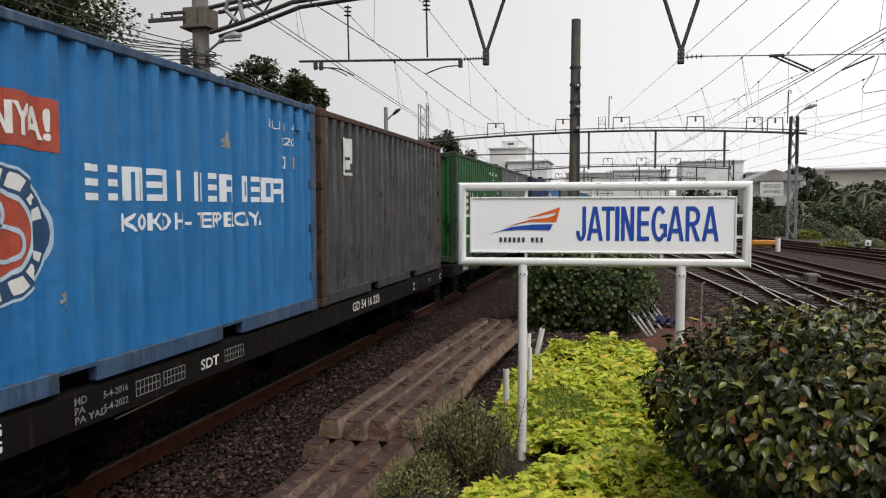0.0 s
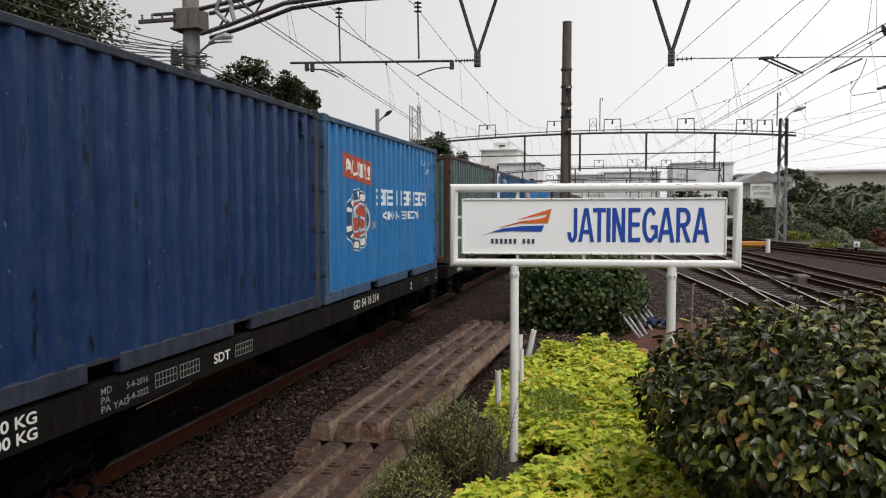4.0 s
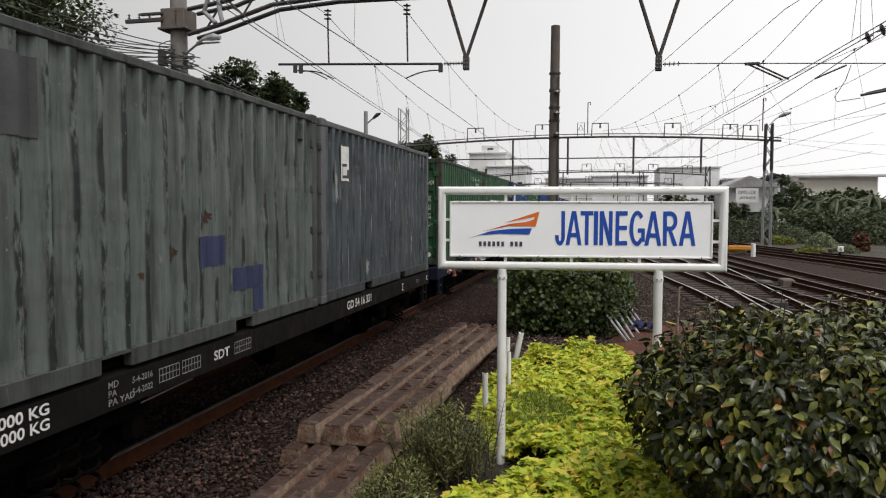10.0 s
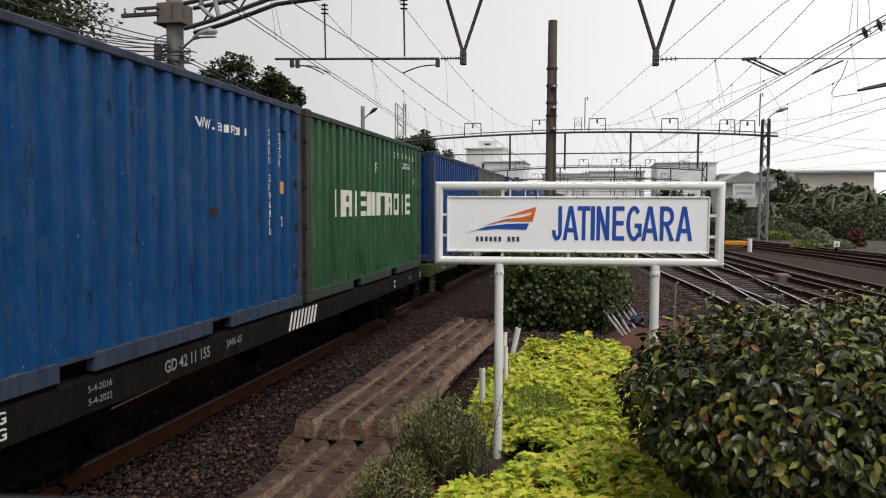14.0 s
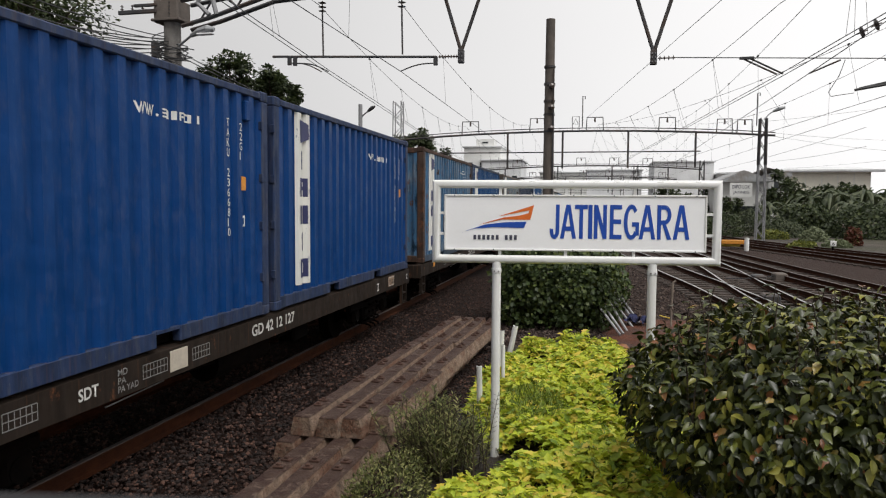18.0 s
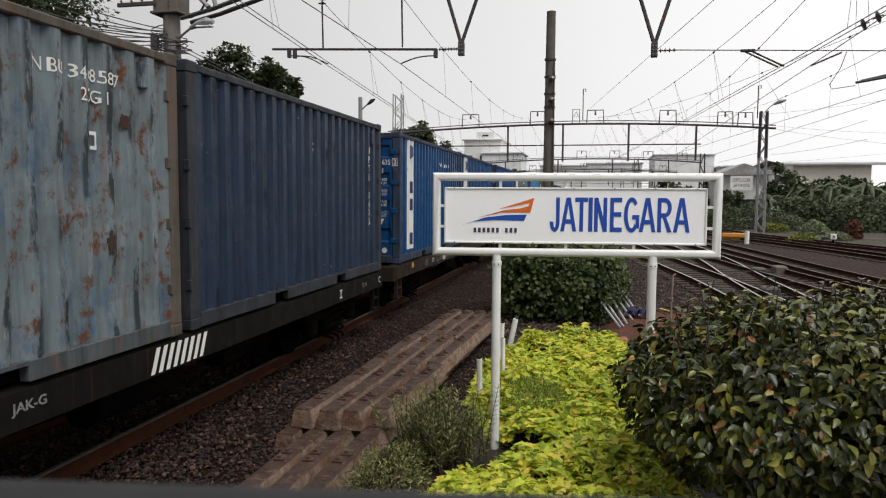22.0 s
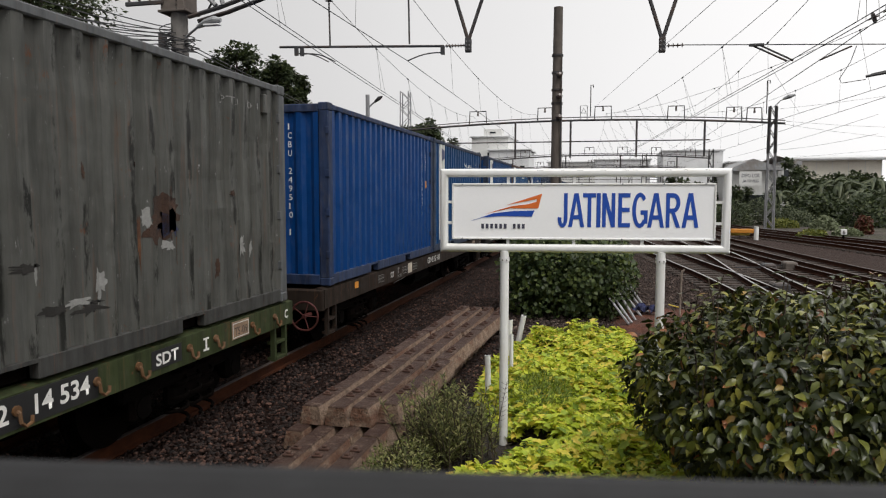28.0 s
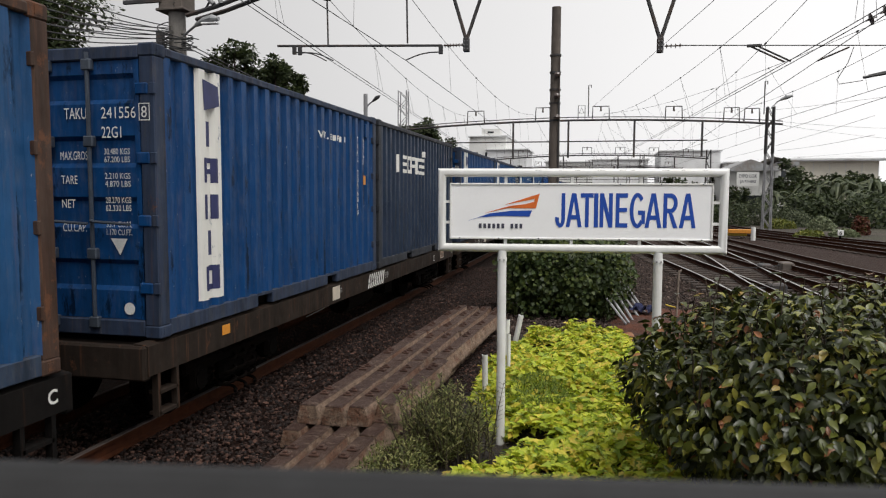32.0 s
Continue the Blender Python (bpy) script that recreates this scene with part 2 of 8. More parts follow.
class Mesh:
    """Collects quads and tubes, then becomes one mesh."""

    def __init__(self):
        self.v, self.f, self.smooth = [], [], False

    def quad(self, *pts):
        i = len(self.v)
        self.v += [tuple(p) for p in pts]
        self.f.append(tuple(range(i, i + len(pts))))

    def box(self, x0, x1, y0, y1, z0, z1, c=0.0, m=None):
        """A box whose long edges are chamfered by c on its top and sides."""
        if c <= 0:
            pts = [(x, y, z) for z in (z0, z1) for x, y in ((x0, y0), (x1, y0), (x1, y1), (x0, y1))]
            fs = [(3, 2, 1, 0), (4, 5, 6, 7), (0, 1, 5, 4), (1, 2, 6, 5), (2, 3, 7, 6), (3, 0, 4, 7)]
        else:
            ring = [(x0 + c, y0), (x1 - c, y0), (x1, y0 + c), (x1, y1 - c), (x1 - c, y1), (x0 + c, y1), (x0, y1 - c), (x0, y0 + c)]
            sm = [(min(max(x, x0 + c), x1 - c), min(max(y, y0 + c), y1 - c)) for x, y in ring]
            pts = [(*p, z0) for p in sm] + [(*p, z0 + c) for p in ring] + [(*p, z1 - c) for p in ring] + [(*p, z1) for p in sm]
            fs = [tuple(range(7, -1, -1)), tuple(range(24, 32))]
            for r in range(3):
                for k in range(8):
                    fs.append((r * 8 + k, r * 8 + (k + 1) % 8, r * 8 + 8 + (k + 1) % 8, r * 8 + 8 + k))
        i = len(self.v)
        self.v += [tuple(m @ Vector(p)) for p in pts] if m else pts
        self.f += [tuple(i + k for k in f) for f in fs]
        return self

    def tube(self, pts, r, n=8, closed=False, caps=True):
        """A round bar along points; r may be a list."""
        pts = [Vector(p) for p in pts]
        k = len(pts)
        rs = r if isinstance(r, (list, tuple)) else [r] * k
        i0 = len(self.v)
        up = None
        for j, p in enumerate(pts):
            if closed:
                d = pts[(j + 1) % k] - pts[j - 1]
            else:
                d = pts[min(j + 1, k - 1)] - pts[max(j - 1, 0)]
            d.normalize()
            if up is None:
                up = Vector((0, 0, 1)) if abs(d.z) < 0.9 else Vector((0, 1, 0))
            a = d.cross(up).normalized()
            b = a.cross(d).normalized()
            up = b if abs(b.dot(d)) < 0.9 else up
            for s in range(n):
                w = 2 * math.pi * s / n
                q = p + (a * math.cos(w) + b * math.sin(w)) * rs[j]
                self.v.append(tuple(q))
        for j in range(k if closed else k - 1):
            for s in range(n):
                a0, a1 = i0 + j * n, i0 + ((j + 1) % k) * n
                self.f.append((a0 + s, a0 + (s + 1) % n, a1 + (s + 1) % n, a1 + s))
        if caps and not closed:
            self.f.append(tuple(i0 + s for s in range(n - 1, -1, -1)))
            self.f.append(tuple(i0 + (k - 1) * n + s for s in range(n)))
        return self

    def extrude(self, prof, path):
        """A closed profile (side, up) swept along a level path."""
        path = [Vector(p) for p in path]
        i0, n, k = len(self.v), len(prof), len(path)
        for j, p in enumerate(path):
            d = path[min(j + 1, k - 1)] - path[max(j - 1, 0)]
            d.z = 0
            d.normalize()
            side = Vector((d.y, -d.x, 0))
            for a, b in prof:
                q = p + side * a
                self.v.append((q.x, q.y, q.z + b))
        for j in range(k - 1):
            for s in range(n):
                a0, a1 = i0 + j * n, i0 + (j + 1) * n
                self.f.append((a0 + s, a0 + (s + 1) % n, a1 + (s + 1) % n, a1 + s))
        self.f.append(tuple(i0 + s for s in range(n - 1, -1, -1)))
        self.f.append(tuple(i0 + (k - 1) * n + s for s in range(n)))
        return self

    def disc(self, c, nrm, r, n=16, r0=0.0):
        c, nrm = Vector(c), Vector(nrm).normalized()
        a = nrm.orthogonal().normalized()
        b = nrm.cross(a)
        ring = [c + (a * math.cos(6.2832 * s / n) + b * math.sin(6.2832 * s / n)) * r for s in range(n)]
        if r0:
            inner = [c + (p - c) * (r0 / r) for p in ring]
            for s in range(n):
                self.quad(ring[s], ring[(s + 1) % n], inner[(s + 1) % n], inner[s])
        else:
            self.quad(*ring)
        return self

    def data(self, name, smooth=False):
        me = bpy.data.meshes.new(name)
        me.from_pydata(self.v, [], self.f)
        if smooth or self.smooth:
            me.polygons.foreach_set("use_smooth", [True] * len(me.polygons))
        me.update()
        return me


def put(name, me, material, parent=None, label="", at=None, smooth_angle=None):
    """Link mesh data (or a Mesh) as one object, with its material held by the object."""
    if isinstance(me, Mesh):
        me = me.data(name)
    if not me.materials:
        me.materials.append(None)
    ob = new(name, me)
    ob.material_slots[0].link = "OBJECT"
    ob.material_slots[0].material = M[material] if isinstance(material, str) else material
    if parent:
        ob.parent = parent
    if at is not None:
        ob.matrix_basis = at
    if label:
        ob["label"] = label
    return ob


def part(name, me, material, parent, label="", at=None):
    return put(name, me, material, parent, label, at)


def thing(name, label, category, group="", at=None, kind=""):
    ob = new(name)
    ob.empty_display_size = 0.2
    tagged(ob, label, category, group, kind)
    if at is not None:
        ob.matrix_basis = at
    return ob


TEXTS = {}


def text_data(words, height, width=None, bold=0.0):
    """Flat lettering in the x-z plane with its lower left corner at the origin; its capitals are of that height."""
    key = (words, height, width, bold)
    if key in TEXTS:
        return TEXTS[key]
    cu = bpy.data.curves.new("text", "FONT")
    cu.body, cu.size, cu.resolution_u, cu.offset = words, 1.0, 3, bold
    ob = bpy.data.objects.new("text", cu)
    me = bpy.data.meshes.new_from_object(ob)
    bpy.data.objects.remove(ob)
    bpy.data.curves.remove(cu)
    n = len(me.vertices)
    co = np.zeros(n * 3)
    me.vertices.foreach_get("co", co)
    co = co.reshape(-1, 3)
    lo, hi = co.min(0), co.max(0)
    k = height / max(1e-6, hi[1] - lo[1]) if height else 1
    kx = width / (hi[0] - lo[0]) if width else k
    out = np.stack([(co[:, 0] - lo[0]) * kx, np.zeros(n), (co[:, 1] - lo[1]) * k], 1)
    me.vertices.foreach_set("co", out.ravel())
    me.update()
    TEXTS[key] = me
    return me

# ---- the goods train ----
TRAVEL = (0.00, 6.78, 13.55, 20.29, 27.02, 33.74, 40.50, 47.28, 54.10, 60.92, 67.76, 74.60, 81.45, 88.31, 95.19, 102.09, 109.01, 115.98, 123.02, 130.14, 137.34, 144.59, 151.87, 159.18, 166.53, 173.92, 181.38, 188.92, 196.53, 204.19, 211.89, 219.63, 227.41)  # metres the train has run, second by second
WAGON_AT = (2.18, 15.85, 29.57, 43.13, 56.90, 70.57, 84.12, 97.66, 111.10, 124.61, 138.20, 151.60, 165.06, 178.49, 192.16, 205.79, 219.33, 232.82, 246.12)  # where each wagon's first box begins at the start

SIDE_X, DECK_Z = -3.80, 1.0
TRACK_X = SIDE_X - 1.219
BOX_L, BOX_W, BOX_H, BOX_GAP = 6.058, 2.438, 2.591, 0.15
PITCH = (5.90 - 0.16) / 21
WAVE = ((0.0, -0.014), (0.102, -0.014), (0.137, -0.062), (0.238, -0.062), (PITCH, -0.014))


def wave_lines():
    out = [(0.16 + k * PITCH + a, d) for k in range(21) for a, d in WAVE[:4]]
    return out + [(5.90, -0.014)]


LINES = wave_lines()
LY = np.array([a for a, _ in LINES])
LD = np.array([b for _, b in LINES])


def wall_depth(y):
    return np.interp(y, LY, LD)


def container_meshes():
    """The pressed-steel parts that every box shares; x runs into the box, y along it, from its near lower corner."""
    g = {}
    m = Mesh()
    z0, z1 = 0.155, 2.50
    for (a, da), (b, db) in zip(LINES, LINES[1:]):
        m.quad((da, a, z0), (db, b, z0), (db, b, z1), (da, a, z1))
    g["side_wall"] = m.data("side_wall")
    m = Mesh()
    zs = np.linspace(z0, z1 - 0.05, 17)

    def dent(y, z):
        edge = min(1, (y - 0.16) * 3, (5.9 - y) * 3, (z - z0) * 4, (z1 - 0.05 - z) * 4)
        return -0.045 * edge * max(0.0, noise.noise(Vector((0.3, y * 1.3, z * 1.7))) - 0.05) - 0.022 * edge * max(0.0, noise.noise(Vector((7, y * 4.2, z * 2.6))) - 0.1)
    for (a, da), (b, db) in zip(LINES, LINES[1:]):
        for e, f in zip(zs, zs[1:]):
            m.quad((da + dent(a, e), a, e), (db + dent(b, e), b, e), (db + dent(b, f), b, f), (da + dent(a, f), a, f))
        m.quad((da, a, z1 - 0.05), (db, b, z1 - 0.05), (db, b, z1), (da, a, z1))
    g["dented_wall"] = m.data("side_wall")
    m = Mesh()
    for (a, da), (b, db) in zip(LINES, LINES[1:]):
        m.quad((-BOX_W - db, b, z0), (-BOX_W - da, a, z0), (-BOX_W - da, a, z1), (-BOX_W - db, b, z1))
    g["back_wall"] = m.data("side_wall")
    m = Mesh()
    xs = [-0.16 - k * (2.118 / 8) for k in range(9)]
    for a, b in zip(xs, xs[1:]):
        w = (a - b)
        pr = [(a, 0.015), (a - w * 0.28, 0.015), (a - w * 0.5, 0.055), (a - w * 0.78, 0.055), (b, 0.015)]
        for (p, dp), (q, dq) in zip(pr, pr[1:]):
            m.quad((q, dq, z0), (p, dp, z0), (p, dp, z1), (q, dq, z1))
    g["end_wall"] = m.data("end_wall")
    m = Mesh()
    for (a, da), (b, db) in zip(LINES[::2], LINES[2::2] + LINES[-1:]):
        m.quad((-0.03, a, 2.56 + 0.4 * da), (-0.03, b, 2.56 + 0.4 * db), (-BOX_W + 0.03, b, 2.56 + 0.4 * db), (-BOX_W + 0.03, a, 2.56 + 0.4 * da))
    g["roof"] = m.data("roof")
    m = Mesh().box(-0.155, -0.004, 0.004, 0.158, 0.11, 2.48, 0.012)
    for z in (0.45, 1.05, 1.6, 2.2):
        m.box(-0.05, 0.006, -0.012, 0.02, z - 0.05, z + 0.05, 0.006)
    g["corner_post"] = m.data("corner_post")
    m = Mesh().box(-0.162, 0, 0, 0.178, 0, 0.118, 0.014)
    m.box(-0.11, 0.003, 0.05, 0.128, 0.028, 0.09, 0.0)
    g["corner_casting"] = m.data("corner_casting")
    g["casting_hole"] = Mesh().box(-0.01, 0.002, 0.058, 0.118, 0.03, 0.088, 0.0).data("casting_hole")
    g["top_rail"] = Mesh().box(-0.065, -0.002, 0.17, BOX_L - 0.17, 2.495, 2.575, 0.012).data("top_rail")
    m = Mesh()
    last = 0.17
    for c in (BOX_L / 2 - 1.03, BOX_L / 2 + 1.03):
        m.box(-0.10, -0.009, last, c - 0.18, 0.01, 0.162, 0.008)
        m.box(-0.10, -0.011, c - 0.18, c + 0.18, 0.13, 0.160, 0.0)
        last = c + 0.18
    m.box(-0.10, -0.009, last, BOX_L - 0.17, 0.01, 0.162, 0.008)
    g["bottom_rail"] = m.data("bottom_rail")
    g["fork_pocket"] = Mesh().box(-0.5, -0.12, -0.18, 0.18, 0.012, 0.13).data("fork_pocket")
    g["end_header"] = Mesh().box(-BOX_W + 0.16, -0.16, 0.004, 0.10, 2.46, 2.575, 0.012).data("end_header")
    g["end_sill"] = Mesh().box(-BOX_W + 0.16, -0.16, 0.004, 0.10, 0.01, 0.16, 0.012).data("end_sill")
    m = Mesh()
    zs = [(0.165, 0), (0.42, 0), (0.46, 1), (0.66, 1), (0.70, 0), (0.98, 0), (1.02, 1), (1.22, 1), (1.26, 0), (1.52, 0), (1.56, 1), (1.76, 1), (1.80, 0), (2.08, 0), (2.12, 1), (2.30, 1), (2.34, 0), (2.455, 0)]
    for (a, da), (b, db) in zip(zs, zs[1:]):
        m.quad((-1.05, 0.03 + 0.03 * da, a), (0, 0.03 + 0.03 * da, a), (0, 0.03 + 0.03 * db, b), (-1.05, 0.03 + 0.03 * db, b))
    m.box(-1.05, -1.0, 0.018, 0.06, 0.165, 2.455)
    m.box(-0.05, 0, 0.018, 0.06, 0.165, 2.455)
    g["door"] = m.data("door")
    m = Mesh().tube([(0, -0.005, 0.09), (0, -0.005, 2.53)], 0.019, 8)
    for z in (0.13, 0.75, 1.75, 2.42):
        m.box(-0.05, 0.05, -0.03, 0.03, z - 0.05, z + 0.05, 0.01)
    m.tube([(0, -0.02, 1.05), (0.06, -0.05, 1.04), (0.42, -0.05, 1.02)], 0.014, 6)
    g["lock_rod"] = m.data("lock_rod")
    g["hinge"] = Mesh().box(-0.16, -0.03, -0.008, 0.03, -0.05, 0.05, 0.01).data("hinge")
    g["vent"] = Mesh().box(-0.05, 0.012, 0, 0.09, 0, 0.22, 0.012).data("vent")
    return g


BOX = container_meshes()


def on_wall(y0, y1, z0, z1, lift=0.004, skew=0.0):
    """A painted patch that follows the folds of the side wall."""
    m = Mesh()
    cuts = [y0] + [y for y in LY if y0 < y < y1] + [y1]
    for a, b in zip(cuts, cuts[1:]):
        da, db = wall_depth(a) + lift, wall_depth(b) + lift
        m.quad((da, a, z0 + skew * (a - y0)), (db, b, z0 + skew * (b - y0)), (db, b, z1 + skew * (b - y0)), (da, a, z1 + skew * (a - y0)))
    return m


def fold(me_in, y, z, lift=0.005, name="lettering"):
    """Lay flat lettering on the folds of the side wall, its lower left corner at (y, z)."""
    bm = bmesh.new()
    bm.from_mesh(me_in)
    for v in bm.verts:
        v.co = Vector((0, v.co.x + y, v.co.z + z))
    lo, hi = min(v.co.y for v in bm.verts), max(v.co.y for v in bm.verts)
    for c in LY:
        if lo < c < hi:
            bmesh.ops.bisect_plane(bm, geom=bm.verts[:] + bm.edges[:] + bm.faces[:], plane_co=(0, c, 0), plane_no=(0, 1, 0))
    for v in bm.verts:
        v.co.x = float(wall_depth(v.co.y)) + lift
    me = bpy.data.meshes.new(name)
    bm.to_mesh(me)
    bm.free()
    me.update()
    return me


FOLDED = {}


def words_on_wall(box, words, y, z, height, width=None, material="lettering", label="", lift=0.005, bold=0.0):
    key = (words, y, z, height, width, lift, bold)
    if key not in FOLDED:
        FOLDED[key] = fold(text_data(words, height, width, bold), y, z, lift)
    return part("lettering", FOLDED[key], material, box, label)


def column_words(box, words, y, z_top, h, step, material="lettering"):
    """Characters one below another."""
    for i, ch in enumerate(words):
        if ch != " ":
            words_on_wall(box, ch, y, z_top - h - i * step, h, h * (0.2 if ch in "1I" else 0.62), material)


def slotted(y0, y1, z0, z1, cuts):
    """A blocky mark: a rectangle with gaps cut out of it, in parts of its width and height."""
    m = Mesh()
    us = sorted({0, 1, *[c for a, b, _, _ in cuts for c in (a, b)]})
    vs = sorted({0, 1, *[c for _, _, a, b in cuts for c in (a, b)]})
    for a, b in zip(us, us[1:]):
        for c, d in zip(vs, vs[1:]):
            u, v = (a + b) / 2, (c + d) / 2
            if not any(p < u < q and r < v < s for p, q, r, s in cuts):
                w = on_wall(y0 + (y1 - y0) * a, y0 + (y1 - y0) * b, z0 + (z1 - z0) * c, z0 + (z1 - z0) * d)
                i = len(m.v)
                m.v += w.v
                m.f += [tuple(i + k for k in f) for f in w.f]
    return m


# plain shapes of bars, each as the gaps cut out of a rectangle: level bars, two posts, arch, frame, one post, comb
SHAPES = {
    "=": ((0, 1, 0.2, 0.4), (0, 1, 0.6, 0.8)), "H": ((0.3, 0.7, 0, 1),), "n": ((0.27, 0.73, 0, 0.36), (0.27, 0.73, 0.56, 0.8)), "o": ((0.28, 0.72, 0.22, 0.78),),
    "i": ((0, 0.3, 0, 1), (0.7, 1, 0, 1)), "w": ((0.22, 0.39, 0, 0.85), (0.61, 0.78, 0, 0.85)),
}
SLOTTED = {}


def block_marks(box, y0, y1, z0, z1, widths, material, gap=0.03, shapes="=Hnoi"):
    """A trade mark's lettering as plain barred blocks; a negative width is a space."""
    y = y0
    for i, w in enumerate(widths):
        dy = (y1 - y0) * abs(w) / sum(abs(v) for v in widths)
        if w > 0:
            kind = shapes[i % len(shapes)]
            key = (round(y, 3), round(dy, 3), z0, z1, kind, gap)
            if key not in SLOTTED:
                SLOTTED[key] = slotted(y + gap / 2, y + dy - gap / 2, z0, z1, SHAPES[kind]).data("trade_mark")
            part("trade_mark", SLOTTED[key], material, box)
        y += dy


PANEL = on_wall(0.68, 1.16, 0.24, 2.49).data("panel")
PANEL_MARKS = []


def stripe_panel(box, worn=0, rng=None):
    """The tall white panel with five dark marks one below another."""
    p = part("panel", PANEL, "white_panel", box, "tall flaking white panel")
    if not PANEL_MARKS:
        m = Mesh()
        m.quad((wall_depth(0.76) + 0.008, 0.76, 2.40), (wall_depth(0.78) + 0.008, 0.78, 2.10), (wall_depth(1.06) + 0.008, 1.06, 2.17), (wall_depth(1.04) + 0.008, 1.04, 2.36))
        PANEL_MARKS.append(m.data("mark"))
        for z0, kind in ((1.76, "i"), (1.40, "n"), (1.04, "H"), (0.68, "i"), (0.33, "o")):
            mm = slotted(0.765, 1.01, z0, z0 + 0.245, SHAPES[kind])
            mm.v = [(x + 0.004, y, z) for x, y, z in mm.v]
            PANEL_MARKS.append(mm.data("mark"))
    for i, me in enumerate(PANEL_MARKS):
        part("mark", me, "letter_navy", p)


def ring_logo(box, yc, zc, r):
    """The round works badge: two pale rims with marks between them, and a red disc with three pale rings."""
    n = 40

    def ring(r0, r1, lift, cy=0.0, cz=0.0, a0=0.0, a1=6.28319, k=n):
        m = Mesh()
        for s in range(k):
            a, b = a0 + (a1 - a0) * s / k, a0 + (a1 - a0) * (s + 1) / k
            m.quad(*[(cy + r * q * math.cos(w), 0, cz + r * q * math.sin(w)) for q, w in ((r0, a), (r1, a), (r1, b), (r0, b))])
        return fold(m.data("badge"), yc, zc, lift, "badge")
    disc_ = part("badge_disc", ring(0.01, 0.62, 0.005), "logo_red", box, "faded red badge disc")
    part("badge_rim", ring(0.60, 0.66, 0.008), "logo_blue", disc_)
    part("badge_band", ring(0.66, 0.96, 0.004), "badge_navy", box, "deep blue band of a round badge")
    part("badge_rim", ring(0.96, 1.0, 0.005), "logo_blue", box, "pale rim of a round badge")
    for k in range(18):
        if k in (0, 9):
            continue
        a = 6.28319 * k / 18
        part("badge_mark", ring(0.71, 0.91, 0.008, 0, 0, a - 0.125, a + 0.125 - 0.05 * (k % 3), 2), "lettering", box)
    for k in range(3):
        a = math.pi / 2 + k * 2.0944
        part("badge_loop", ring(0.21, 0.27, 0.011, r * 0.27 * math.cos(a), r * 0.27 * math.sin(a), k=24), "logo_blue", disc_)


def cement_marks(box, flip=False):
    """Works livery: slogan flag, round badge, two lines of lettering."""
    y = 0.70 if not flip else 4.18
    m = on_wall(y, y + (1.19 if not flip else 1.1), 1.78 if not flip else 1.68, 2.14 if not flip else 1.94, 0.004, -0.08 if not flip else 0.12)
    flag = part("slogan_flag", m, "logo_red", box, "red slogan flag with white lettering")
    tm = text_data("BAGUSNYA!", 0.22 if not flip else 0.17, 1.02 if not flip else 0.92, 0.03)
    me = fold(tm, y + 0.09, (1.85 if not flip else 1.73), 0.009)
    k = -0.08 if not flip else 0.12
    for v in me.vertices:
        v.co.z += k * (v.co.y - y)
    part("lettering", me, "lettering", flag)
    ring_logo(box, *((1.33, 1.14, 0.48) if not flip else (4.74, 1.12, 0.42)))
    y0, y1 = (2.09, 5.2) if not flip else (0.95, 4.0)
    block_marks(box, y0, y1, 1.365, 1.635, (1, 0.9, 1.25, 0.9, 1, -0.45, 0.85, 0.4, 1, 1.05, -0.4, 1, 1, 1, 1.05), "white_on_sky", 0.05, "==w=H ii=n o=on")
    words_on_wall(box, "KOKOH - TERPERCAYA", y0 + 0.45, 1.115, 0.15, y1 - y0 - 0.9, "white_on_sky", bold=0.02)


def box_codes(box, top, sub="22G1", side_y=4.86):
    words_on_wall(box, top, side_y, 2.19, 0.095, 0.75, "lettering")
    words_on_wall(box, sub, side_y + 0.36, 2.03, 0.09, 0.32, "lettering")
    p = part("class_plate", on_wall(5.42, 5.52, 1.76, 1.90, 0.006), "plate_orange", box, "orange class plate")
    m = slotted(5.22, 5.32, 1.76, 1.90, ((0.2, 0.8, 0.2, 0.8),))
    part("stencil", m, "lettering", box)


def end_words(box, words, x, z, h, w=None, material="lettering"):
    part("lettering", text_data(words, h, w), material, box, at=pose(x, 0.014, z))


